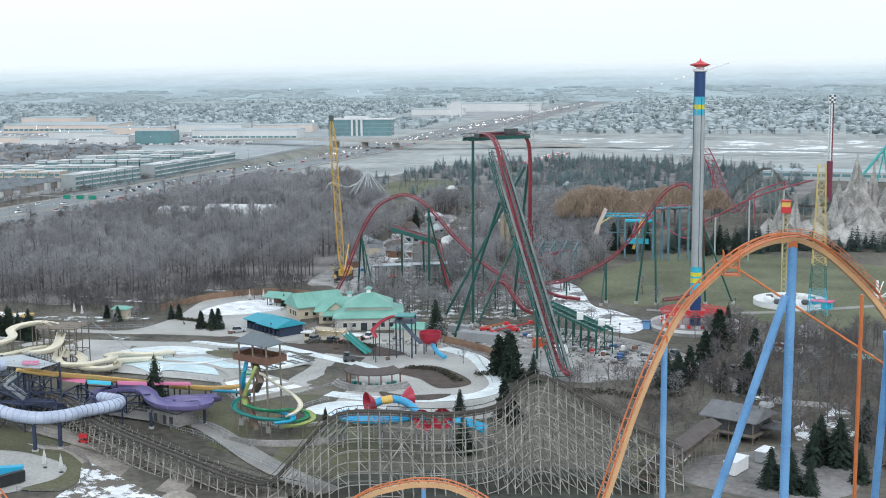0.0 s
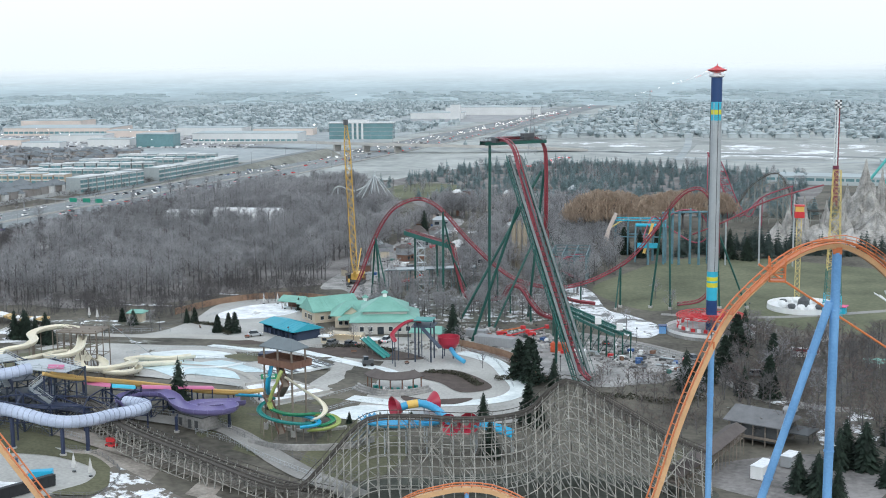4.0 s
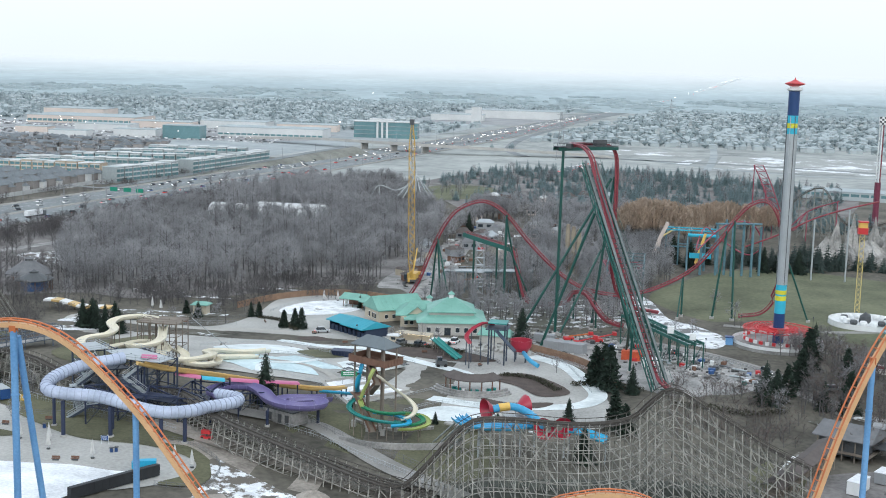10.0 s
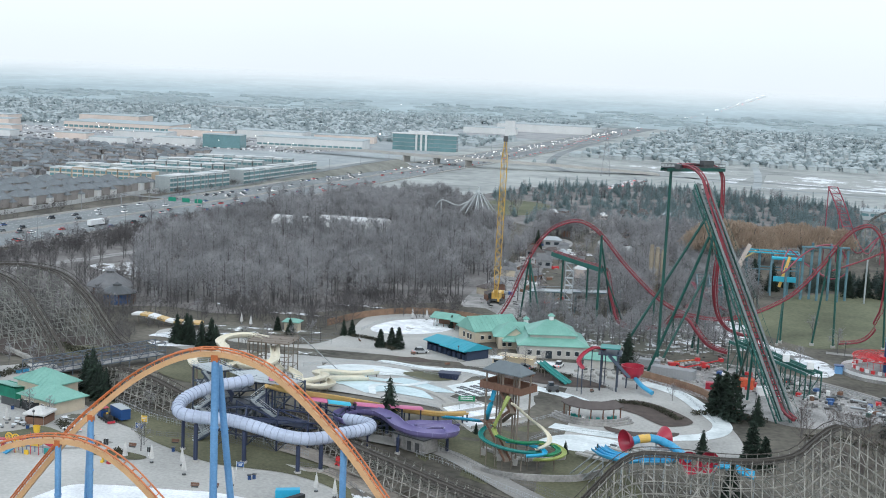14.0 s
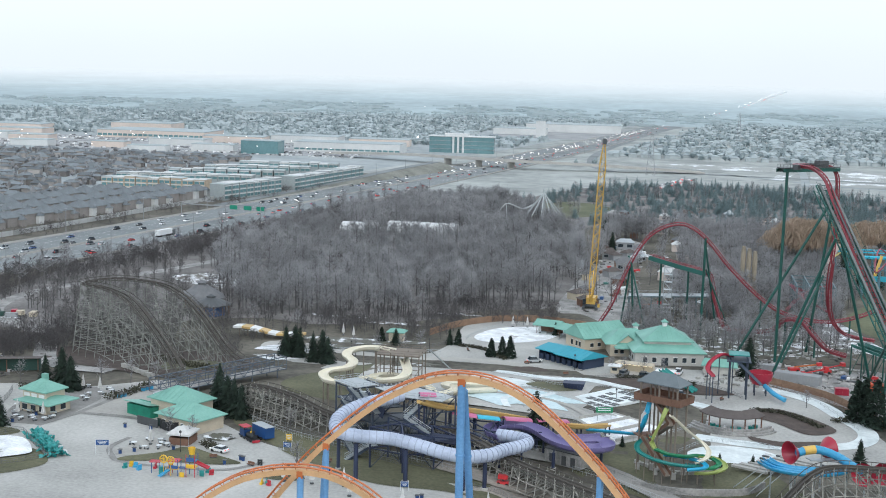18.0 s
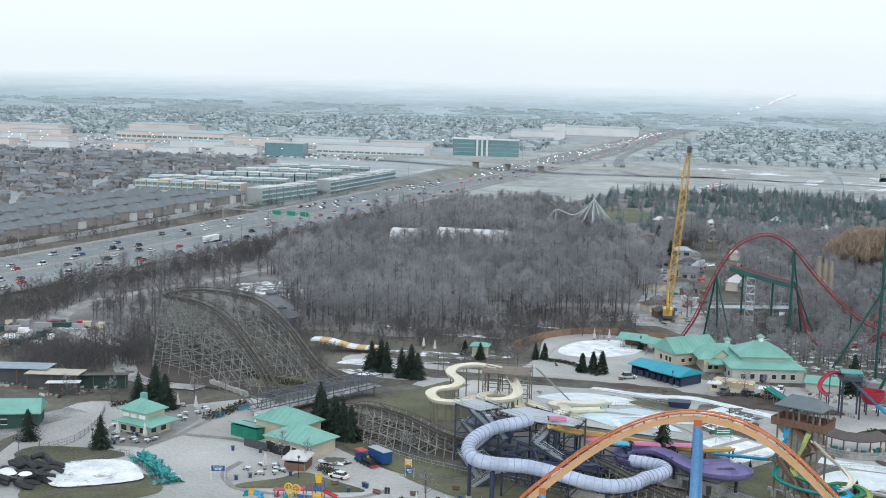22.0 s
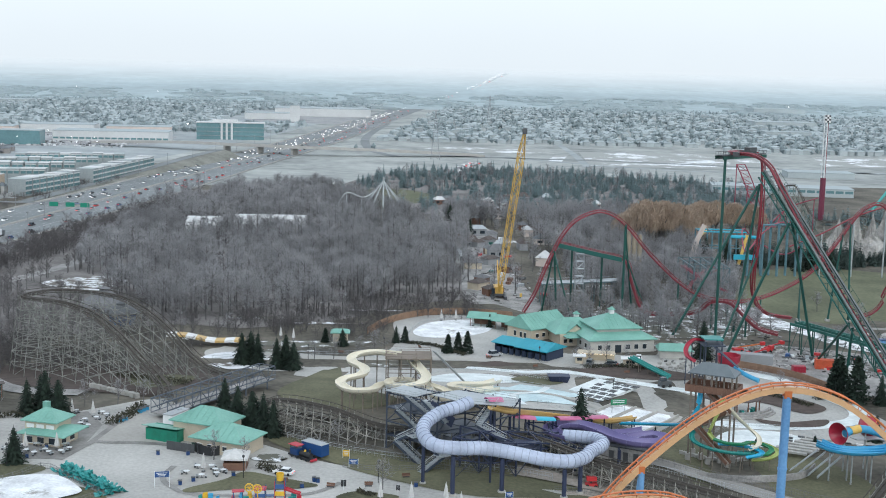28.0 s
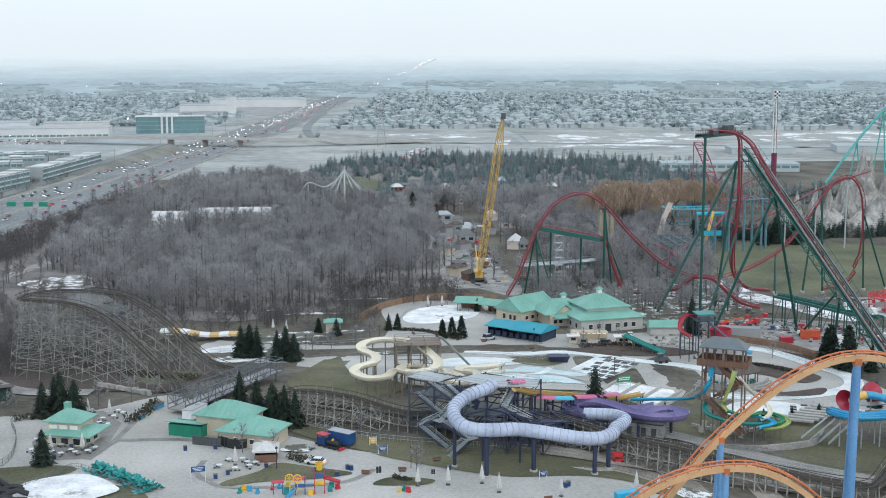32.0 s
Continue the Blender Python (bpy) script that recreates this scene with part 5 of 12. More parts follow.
def red_coaster():
    o = thing("roller_coaster", (30, 270, 0), "dark red dive coaster on dark green supports", "coaster")
    lift = [(57.5, 188.5, 3.0), (56.2, 191, 3.4), (54.5, 194.5, 4.9), (50.6, 203.2, 12.5), (41.2, 223.4, 34), (32, 243.4, 57), (29.3, 249.4, 64), (26, 256, 67), (22, 264, 67.2), (22, 272, 67), (28, 279, 66.8), (33.5, 281, 66.4), (36.3, 281.6, 63.5), (37, 282, 56), (37, 282, 40), (36.5, 286, 24), (38.5, 290, 13), (44, 292, 7), (54, 294, 5)]
    rail_track(o, lift, M_RED, M_RED, gauge=0.8, spine=0.34, drop=0.6, step=1.6, rails_r=0.24, tie_m=M_RED)
    hill = [(-44, 312, 2), (-40, 312, 9), (-36.8, 312, 17.4), (-33.8, 312, 24.5), (-29.8, 312, 32.2), (-24.6, 312, 38), (-16.5, 312, 41.3), (-10, 312, 39.8), (-3.9, 312, 34.9), (4.2, 312, 25.6), (15.5, 312, 15.1), (24.3, 312, 9.8), (35, 312, 7.6), (43.4, 312, 8.2), (53.6, 312, 11.7), (65.4, 312, 19), (74.8, 312, 30.3), (80.6, 312, 39.2), (85.8, 312, 44.7), (91.5, 312, 46.3), (95.6, 312, 42.6), (98, 313, 35), (98.8, 314, 22.4), (97.5, 315, 11.7), (92.8, 316, 3.5), (84, 316, 1.5)]
    rail_track(o, hill, M_RED, M_RED, gauge=0.8, spine=0.36, drop=0.9, step=1.6, square=False, )
    rail_track(o, [(-26, 342, 24.8), (-14, 331, 23.3), (-4.7, 322, 22.2), (-2.4, 318, 18.8), (0, 316, 10.5), (3, 313, 3.5), (9, 308, 3), (19, 298, 6), (23, 290, 11.5), (27.8, 282, 12.6), (32, 276, 8.6), (36, 272, 5.4), (42, 270, 4)], M_RED, M_RED, gauge=0.9, spine=0.4, drop=0.9, step=1.6)
    # green frame of the lift: side stringers, walkways and struts
    lp = [V3((56.5, 190.5, 2.5)), V3((29.3, 249.4, 63))]
    for e, m in ((-2.6, M_GREEN2), (2.6, M_GREEN), (-1.8, M_GREEN), (1.8, M_GREEN)):
        part("stringer", MB().sweep(even(lp, 6), [(e - 0.13, -1.8), (e + 0.13, -1.8), (e + 0.13, -1.35), (e - 0.13, -1.35)]), m, o)
    for e in (-3.2, 3.2):
        part("stair_handrail", MB().sweep(even(lp, 6), ring(0.07, 4, (e, 0.1))), M_GREEN, o)
    mb, mg = MB(), MB()
    p, t, s, u = frames(even(lp, 2.0))
    for k, (a, b, c) in enumerate(zip(p, s, u)):
        mb.beam(a - b * 2.6 - c * 1.6, a + b * 2.6 - c * 1.6, 0.14, 4)
        if k % 2:
            mb.beam(a - b * 3.2 - c * 1.3, a - b * 3.2 + c * 0.1, 0.07, 4)
            mb.beam(a + b * 3.2 - c * 1.3, a + b * 3.2 + c * 0.1, 0.07, 4)
    part("lift_cross_steel", mb, M_GREEN, o, kind="stuff")
    part("lift_walkway", MB().sweep(even(lp, 6), [(1.6, -0.8), (2.3, -0.8), (2.3, -0.7), (1.6, -0.7)]), mat("dull_walkway_grating", (0.15, 0.17, 0.17), 0.85, 0), o, "grey grating stair beside the lift")
    part("lift_walkway", MB().sweep(even(lp, 6), [(-2.2, -0.7), (-1.35, -0.7), (-1.35, -0.6), (-2.2, -0.6)]), bpy.data.materials["dull_walkway_grating"], o)
    part("chain_trough", MB().sweep(even(lp, 6), [(-0.3, -0.16), (0.3, -0.16), (0.3, -0.04), (-0.3, -0.04)]), M_DGREY, o, "dark worn chain trough")
    for e in (-2.2, 2.2):
        part("truss_chord", MB().sweep(even(lp, 6), [(e - 0.16, -4.3), (e + 0.16, -4.3), (e + 0.16, -3.95), (e - 0.16, -3.95)]), M_GREEN2, o)
    mb = MB()
    p, t, s, u = frames(even(lp, 3.4))
    for k in range(len(p) - 1):
        for e in (-2.4, 2.4):
            a, b = (1.6, 4.1) if k % 2 else (4.1, 1.6)
            mb.beam(p[k] + s[k] * e - u[k] * a, p[k + 1] + s[k + 1] * e - u[k + 1] * b, 0.11, 4)
        mb.beam(p[k] - s[k] * 2.2 - u[k] * 4.1, p[k] + s[k] * 2.2 - u[k] * 4.1, 0.1, 4)
    part("truss_lacing", mb, M_GREEN, o, kind="stuff")
    # top deck
    tp = [(16.3, 264.8, 66), (21, 269, 66), (28, 275.5, 66), (36, 281.5, 66)]
    deck = part("top_deck", MB().sweep(cr(tp, 4), [(-1.6, -0.2), (1.6, -0.2), (1.6, 0.1), (-1.6, 0.1)]), M_DGREY, o)
    for e in (-1.6, 1.6):
        part("handrail", MB().sweep(cr(tp, 4), ring(0.08, 4, (e, 1.1))), M_DGREY, deck)
        part("girder", MB().sweep(cr(tp, 4), [(e - 0.15, -1.4), (e + 0.15, -1.4), (e + 0.15, -0.3), (e - 0.15, -0.3)]), M_GREEN, deck)
    mb = MB()
    for q in even(cr(tp, 4), 1.5):
        mb.beam(q + V3((-1, 1, 0)), q + V3((-1, 1, 1.1)), 0.06, 4)
        mb.beam(q + V3((1, -1, 0)), q + V3((1, -1, 1.1)), 0.06, 4)
        mb.beam(q + V3((-1, 1, -1.4)), q + V3((1, -1, -0.4)), 0.1, 4)
    part("handrail_steel", mb, M_DGREY, deck, kind="stuff")
    part("machine_house", MB().box((30.5, 277.5, 67.2), (4.5, 2.2, 2.0), 42), M_DGREY, deck)
    part("machine_house", MB().box((21.5, 262, 66.6), (3, 2, 1.6), 60), M_DGREY, deck)
    S = [((18.4, 265.3, 0), (18.7, 265.8, 65), 0.62), ((15.5, 242, 0), (32, 234.5, 47), 0.6), ((6, 277.7, 0), (35, 281.6, 54.4), 0.6), ((20, 264, 0), (33, 272, 30), 0.5),
         ((44, 238, 0), (45.6, 213, 19), 0.5), ((46.7, 246.4, 0), (33.5, 237, 48), 0.6), ((46, 214, 0), (46.5, 212, 18), 0.5), ((30, 285, 0), (36, 283, 55), 0.6),
         ((-30.8, 312, 0), (-32.6, 312, 25.5), 0.5), ((-36, 318, 0), (-32.8, 312, 25), 0.45), ((-26, 306, 0), (-32.4, 312, 24), 0.4), ((-5.9, 312, 0), (-5.7, 312, 36), 0.6), ((0, 322, 0), (-5.6, 312.5, 33), 0.45), ((-11.3, 330, 0), (-11.3, 329, 22), 0.5), ((-22, 338, 0), (-22, 338, 23.5), 0.5), ((5, 317, 0), (-5, 314, 24), 0.4),
         ((15.5, 312, 0), (15.5, 312, 14), 0.4), ((35, 312, 0), (35, 312, 6.7), 0.4), ((47.6, 312, 0), (47.6, 312, 9), 0.4), ((62.6, 312, 0), (62.6, 312, 16), 0.45), ((61, 306, 0), (62.4, 311.6, 15), 0.35), ((74, 312, 0), (77.8, 312, 34), 0.5), ((81.4, 310, 0), (80.5, 312, 38), 0.5),
         ((99.8, 314, 0), (98, 313, 33), 0.45), ((110, 316, 0), (98.4, 313, 30), 0.45), ((23, 290, 0), (23, 290, 10.5), 0.4), ((32, 276, 0), (32, 276, 7.6), 0.4)]
    for base, top, r in S:
        column(o, base, top, r * 0.8, M_GREEN, n=10, flange=False)
    brk = cr([(-26, 342, 24), (-14, 331, 22.6), (-4, 322, 21.6)], 4)
    for e in (-1.5, 1.5):
        part("brake_girder", MB().sweep(brk, [(e - 0.2, -1.3), (e + 0.2, -1.3), (e + 0.2, 0.4), (e - 0.2, 0.4)]), M_GREEN2, o)
    # brake run and loading frame beside the lift foot
    run = cr([(44, 258, 10), (50, 250, 9.4), (58, 238, 8.6), (66, 226, 8)], 5)
    for e in (-3, 0, 3):
        part("brake_girder", MB().sweep(run, [(e - 0.25, -0.5), (e + 0.25, -0.5), (e + 0.25, 0.4), (e - 0.25, 0.4)]), M_GREEN2, o)
    mb = MB()
    pp, tt, ss, uu = frames(even(run, 5))
    for a, b in zip(pp, ss):
        mb.beam(a - b * 3, a + b * 3, 0.16, 4)
        for e in (-3, 3):
            mb.beam(a + b * e, (a[0] + b[0] * e, a[1] + b[1] * e, terr(a[0], a[1])), 0.22, 6)
        mb.beam(a - b * 3, (a[0] + b[0] * 3, a[1] + b[1] * 3, 0), 0.1, 4)
    part("brake_frame", mb, M_GREEN, o, kind="stuff")
    rail_track(o, [(44, 258, 10.6), (50, 250, 10), (58, 238, 9.2), (66, 226, 8.6)], M_GREEN2, M_GREEN2, gauge=0.8, spine=0.3, drop=0.6)
    part("drive_cover", MB().box((58, 232, 11), (2, 2, 2.2)), M_WHITE, o)
    part("drive_cover", MB().box((65, 228, 10), (2, 2, 2)), M_WHITE, o)


red_coaster()


def swing_tower():
    x, y = 95, 270
    o = thing("swing_ride_tower", (x, y, 0), "tall grey swing tower with blue bands and red cap", "tower")
    bands = [(0, 11.5, M_NAVY, "navy"), (11.5, 16, M_CYAN, "cyan"), (16, 17.6, M_YELB, "lime"), (17.6, 18.2, M_CYAN, "cyan"), (18.2, 19.6, M_YELB, "lime"), (19.6, 21.5, M_CYAN, "cyan"), (21.5, 73, M_GALV, "grey"), (73, 75, M_CYAN, "cyan"), (75, 76.6, M_YELB, "lime"), (76.6, 79.2, M_CYAN, "cyan"), (79.2, 87.4, M_NAVY, "navy")]
    for a, b, m, lab in bands:
        mb = MB().lathe((x, y, 0), [(1.86, a), (1.86, b)], 28)
        mb.smooth = True
        part("column_section", mb, m, o, f"{lab} painted column section")
    for k in range(8):
        w = radians(45 * k + 20)
        part("guide_rail", MB().beam((x + 1.95 * math.cos(w), y + 1.95 * math.sin(w), 21.5), (x + 1.95 * math.cos(w), y + 1.95 * math.sin(w), 79), 0.13, 4), M_GALV if k % 2 else M_DGREY, o)
    for z in (44, 60):
        part("joint_ring", MB().lathe((x, y, z), [(1.95, -0.15), (2.05, -0.1), (2.05, 0.1), (1.95, 0.15)], 24), M_GALV, o)
    part("neck", MB().lathe((x, y, 87.4), [(2.1, 0), (2.6, 0.3), (2.6, 0.7), (1.4, 1.0), (1.2, 1.8)], 24), M_WHITE, o)
    cap = MB().lathe((x, y, 88.6), [(0.9, 0.2), (3.2, 1.0), (3.35, 1.3), (1.6, 1.9), (0.9, 2.3), (0.25, 2.6), (0.05, 3.4)], 24)
    cap.smooth = True
    part("cap", cap, M_BRED, o, "bright red saucer cap")
    for k in range(6):
        w = radians(60 * k)
        part("antenna", MB().beam((x + 2.3 * math.cos(w), y + 2.3 * math.sin(w), 87.6), (x + 2.5 * math.cos(w), y + 2.5 * math.sin(w), 89), 0.07, 4), M_WHITE, o)
    carriage = part("carriage", MB().lathe((x, y, 5.6), [(2.1, -0.8), (3.4, -0.8), (3.4, 0.9), (2.1, 0.9)], 24), M_BRED, o)
    for k in range(32):
        w = 2 * math.pi * k / 32
        c, s = math.cos(w), math.sin(w)
        arm = part("arm", MB().beam((x + 3.2 * c, y + 3.2 * s, 5.8), (x + 12 * c, y + 12 * s, 6.2), 0.16, 4), M_BRED, carriage)
        part("seat", MB().box((x + 11.5 * c, y + 11.5 * s, 2.6), (0.7, 1.2, 1.1), math.degrees(w)), M_BRED if k % 2 else M_WHITE, o)
        part("chain", MB().beam((x + 11.7 * c, y + 11.7 * s, 6.1), (x + 11.5 * c, y + 11.5 * s, 3), 0.07, 4), M_BRED, o)
    for r in (7.5, 12):
        part("hoop", MB().sweep([(x + r * math.cos(w), y + r * math.sin(w), 6.1) for w in np.linspace(0, 2 * math.pi, 33)], ring(0.14, 4)), M_BRED, carriage)
    part("platform", MB().lathe((x, y, 0), [(0, 1.1), (15.5, 1.1), (15.5, 0)], 40), M_CONC2, o, "pale round boarding platform")
    part("fence", MB().lathe((x, y, 1.1), [(15.4, 0), (15.4, 1.1)], 40), M_WHITE, o)
    booth = thing("booth", (x - 16.5, y - 3, 0), "small blue control booth", "booth")
    part("wall", MB().box((x - 16.5, y - 3, 1.3), (2.4, 2.4, 2.6)), M_BLUE, booth)
    part("roof", MB().box((x - 16.5, y - 3, 2.7), (3, 3, 0.25)), M_NAVY, booth)


swing_tower()


def drop_tower():
    x, y = 185, 650
    o = thing("drop_tower", (x, y, 0), "slim drop tower with a chequered top", "tower")
    for k in range(3):
        w = radians(120 * k + 30)
        part("mast", MB().beam((x + 1.3 * math.cos(w), y + 1.3 * math.sin(w), 0), (x + 1.3 * math.cos(w), y + 1.3 * math.sin(w), 65), 0.42, 6), M_WHITE if k else M_RED, o)
    mb = MB()
    for z in np.arange(2, 64, 3):
        for k in range(3):
            a, b = radians(120 * k + 30), radians(120 * k + 150)
            mb.beam((x + 1.3 * math.cos(a), y + 1.3 * math.sin(a), z), (x + 1.3 * math.cos(b), y + 1.3 * math.sin(b), z + 3), 0.14, 4)
    part("lattice", mb, M_STEEL, o)
    part("lower_mast", MB().lathe((x, y, 0), [(1.9, 0), (1.9, 28)], 8), mat("wine_red_paint", (0.16, 0.03, 0.06), 0.5), o)
    for i in range(3):
        for j in range(4):
            part("chequer_panel", MB().box((x - 1.3 + 1.3 * i, y - 1.9, 64.5 + 1.2 * j), (1.28, 0.3, 1.18)), M_DGREY if (i + j) % 2 else M_WHITE, o)
    part("head", MB().box((x, y, 66.2), (3.8, 3.4, 5)), M_WHITE, o)


drop_tower()


def crawler_crane():
    o = thing("crawler_crane", (-50, 350, 0), "yellow crawler crane with a tall lattice boom", "crane")
    for e in (-2.6, 2.6):
        part("crawler_track", MB().sweep([(-50 + e, 345.5, 0.7), (-50 + e, 354.5, 0.7)], [(-0.6, -0.7), (0.6, -0.7), (0.6, 0.5), (-0.6, 0.5)]), M_DGREY, o)
    part("carbody", MB().box((-50, 350, 1.6), (4.6, 4, 0.9)), M_DGREY, o)
    part("house", MB().box((-50, 352, 3.4), (3.6, 7.5, 2.6)), M_YEL, o)
    part("counterweight", MB().box((-50, 356, 3.2), (4.6, 1.8, 2.6)), M_YEL, o)
    part("cab", MB().box((-52.4, 348.4, 3.2), (1.3, 2.2, 2.2)), M_GLASS, o)
    a, b = V3((-50, 348, 3.2)), V3((-44.8, 316, 70.2))
    d = (b - a) / np.linalg.norm(b - a)
    s = np.cross(d, (0, 0, 1)); s /= np.linalg.norm(s)
    u = np.cross(s, d)
    L = np.linalg.norm(b - a)

    def w(f):
        return 1.15 * min(1, 0.25 + 6 * f, 0.2 + 6 * (1 - f))
    boom = part("boom_foot", MB().beam(a, a + d * 3, 0.5, 4), M_YEL, o)
    cs = [(-1, -1), (1, -1), (1, 1), (-1, 1)]
    n = 34
    for cx, cz in cs:
        mb = MB()
        for k in range(n):
            f, g = k / n, (k + 1) / n
            mb.beam(a + d * L * f + (s * cx + u * cz) * w(f), a + d * L * g + (s * cx + u * cz) * w(g), 0.17, 4)
        part("boom_chord", mb, M_YEL, o, kind="stuff")
    mb = MB()
    for k in range(n):
        f, g = k / n, (k + 1) / n
        for i in range(4):
            c0, c1 = cs[i], cs[(i + 1) % 4]
            if k % 2:
                c0, c1 = c1, c0
            mb.beam(a + d * L * f + (s * c0[0] + u * c0[1]) * w(f), a + d * L * g + (s * c1[0] + u * c1[1]) * w(g), 0.11, 4)
    part("boom_lacing", mb, M_YEL, o, kind="stuff")
    part("boom_head", MB().box(tuple(b), (1.6, 1.6, 2.2)), M_DGREY, o)
    part("mast", MB().beam((-50, 352, 4.5), (-50, 360, 14), 0.3, 4), M_YEL, o)
    for e in (-0.6, 0.6):
        part("pendant_cable", MB().beam((-50 + e, 360, 14), b + V3((e, 0, 0)), 0.05, 4), M_DGREY, o)
    part("hoist_cable", MB().beam(b, (b[0] + 0.4, b[1] - 1, 8), 0.05, 4), M_DGREY, o)
    part("hook_block", MB().box((b[0] + 0.4, b[1] - 1, 7.6), (0.8, 0.5, 1.4)), M_YEL, o)


crawler_crane()


def lattice_tower():
    x, y = 139, 300
    o = thing("ride_tower", (x, y, 0), "yellow lattice ride tower with green and blue base", "tower")
    secs = [(0, 9, 3.2, 2.7, M_CYAN), (9, 18, 2.7, 2.3, M_GREEN2), (18, 36, 2.3, 1.7, M_PALEY), (36, 54, 1.7, 1.3, M_PALEY)]
    for z0, z1, w0, w1, m in secs:
        mb = MB()
        k = int((z1 - z0) / 3)
        for i in range(k):
            za, zb = z0 + (z1 - z0) * i / k, z0 + (z1 - z0) * (i + 1) / k
            wa, wb = w0 + (w1 - w0) * i / k, w0 + (w1 - w0) * (i + 1) / k
            cn = [(-1, -1), (1, -1), (1, 1), (-1, 1)]
            for j in range(4):
                p, q = cn[j], cn[(j + 1) % 4]
                mb.beam((x + p[0] * wa, y + p[1] * wa, za), (x + p[0] * wb, y + p[1] * wb, zb), 0.14, 4)
                mb.beam((x + p[0] * wa, y + p[1] * wa, za), (x + q[0] * wb, y + q[1] * wb, zb), 0.08, 4)
                mb.beam((x + q[0] * wa, y + q[1] * wa, za), (x + p[0] * wb, y + p[1] * wb, zb), 0.08, 4)
                mb.beam((x + p[0] * wb, y + p[1] * wb, zb), (x + q[0] * wb, y + q[1] * wb, zb), 0.08, 4)
        part("lattice_section", mb, m, o)
    o2 = thing("balloon_tower", (130, 333, 0), "red and yellow lookout basket on a yellow mast", "tower")
    mb = MB()
    for e in (-0.9, 0.9):
        mb.beam((130 + e, 333, 0), (130 + e, 333, 33), 0.13, 4)
    for z in range(0, 33, 2):
        mb.beam((129.1, 333, z), (130.9, 333, z + 2), 0.1, 4)
        mb.beam((130.9, 333, z), (129.1, 333, z + 2), 0.1, 4)
    part("mast", mb, M_PALEY, o2)
    part("basket", MB().box((130, 333, 34), (3.6, 3, 2.4)), M_BRED, o2)
    part("window_band", MB().box((130, 333, 36.2), (3.2, 2.6, 2)), M_YEL, o2)
    part("roof", MB().box((130, 333, 37.5), (3.8, 3.2, 0.5)), M_BRED, o2)


lattice_tower()


def round_ride():
    o = thing("carousel_ride", (131, 318, 0), "white round spinning ride on a pale platform", "ride")
    part("platform", MB().lathe((131, 318, 0), [(0, 1.0), (13.5, 1.0), (13.5, 0)], 36), M_WHITE, o)
    part("fence", MB().lathe((131, 318, 1), [(13.4, 0), (13.4, 1.1)], 36), M_WHITE, o)
    for k in range(14):
        w = 2 * math.pi * k / 14
        part("car", MB().lathe((131 + 8 * math.cos(w), 318 + 8 * math.sin(w), 1.0), [(0.0, 0), (1.2, 0.2), (1.5, 1.2), (1.1, 1.9), (0, 2.0)], 8), M_WHITE if k % 3 else M_DGREY, o)
    part("hub", MB().lathe((131, 318, 1), [(2.4, 0), (2.0, 2.4), (0.2, 4)], 16), M_DGREY, o)
    b = thing("ride_booth", (141, 311, 0), "pink-roofed ticket booth beside the round ride", "booth")
    part("wall", MB().box((142, 311, 1.2), (7, 3, 2.4), -20), M_CYAN, b)
    part("roof", MB().box((142, 311, 2.8), (8, 4.6, 0.3), -20), mat("pink_canvas", (0.62, 0.12, 0.25), 0.7), b)
    w = thing("ride", (163, 322, 0), "white folded arms of a spinning ride", "ride")
    for k in range(6):
        a = radians(60 * k)
        part("arm", MB().beam((163, 322, 2), (163 + 6 * math.cos(a), 322 + 6 * math.sin(a), 6 + 2 * math.sin(2 * a)), 0.25, 6), M_WHITE, w)
    part("pole", MB().beam((163, 322, 0), (163, 322, 9), 0.5, 8), M_WHITE, w)


round_ride()

M_ROCK = mat("pale_artificial_rock", (0.25, 0.245, 0.23), 0.95, 0, 0.35, 0.15, 1.0, 0.5, (0.37, 0.36, 0.34))


def rock_mountain():
    o = thing("rock_mountain", (168, 490, 0), "grey artificial rock mountain with rugged spires", "mountain")
    for x, y, r, h, e in ((180, 500, 15, 43, 1.35), (198, 506, 14, 36, 1.3), (172, 506, 9, 30, 1.3), (190, 512, 10, 38, 1.4), (149, 488, 6, 25, 1.5), (142, 496, 6, 20, 1.4), (161, 498, 7, 22, 1.5), (168, 490, 8, 24, 1.3), (136, 488, 8, 12, 1.0), (156, 484, 12, 11, 0.7), (184, 486, 14, 17, 0.8), (208, 498, 16, 24, 1.1), (146, 482, 9, 9, 0.7), (172, 480, 12, 10, 0.6), (198, 488, 12, 14, 0.7)):
        mb = MB()
        n, m = 32, 20
        for j in range(m + 1):
            f = j / m
            rr = r * (1 - f) ** e + 0.25
            for i in range(n):
                w = 2 * math.pi * i / n
                q = Vector((x * 0.13 + math.cos(w) * 1.4, y * 0.1 + math.sin(w) * 1.4, f * h / 14))
                k = 1 + 0.55 * noise.noise(q) + 0.35 * noise.noise(q * 2.7) + 0.22 * noise.noise(q * 6.3)
                mb.v.append((x + rr * k * math.cos(w), y + rr * k * math.sin(w), h * f + 1.6 * noise.noise(q * 2) + 0.8 * noise.noise(q * 5)))
        mb.f = [(j * n + i, j * n + (i + 1) % n, (j + 1) * n + (i + 1) % n, (j + 1) * n + i) for j in range(m) for i in range(n)]
        part("rock_spire", mb, M_ROCK, o)


rock_mountain()


M_CRIM = mat("faded_crimson_paint", (0.28, 0.06, 0.09), 0.45, 0, 0.12, 0.2, 2, 0)
M_TURQ = mat("turquoise_paint", (0.10, 0.40, 0.38), 0.45, 0, 0.12, 0.2, 2, 0)
M_PALEST = mat("pale_grey_steel", (0.42, 0.45, 0.46), 0.5, 0, 0.12, 0.2, 2, 0)


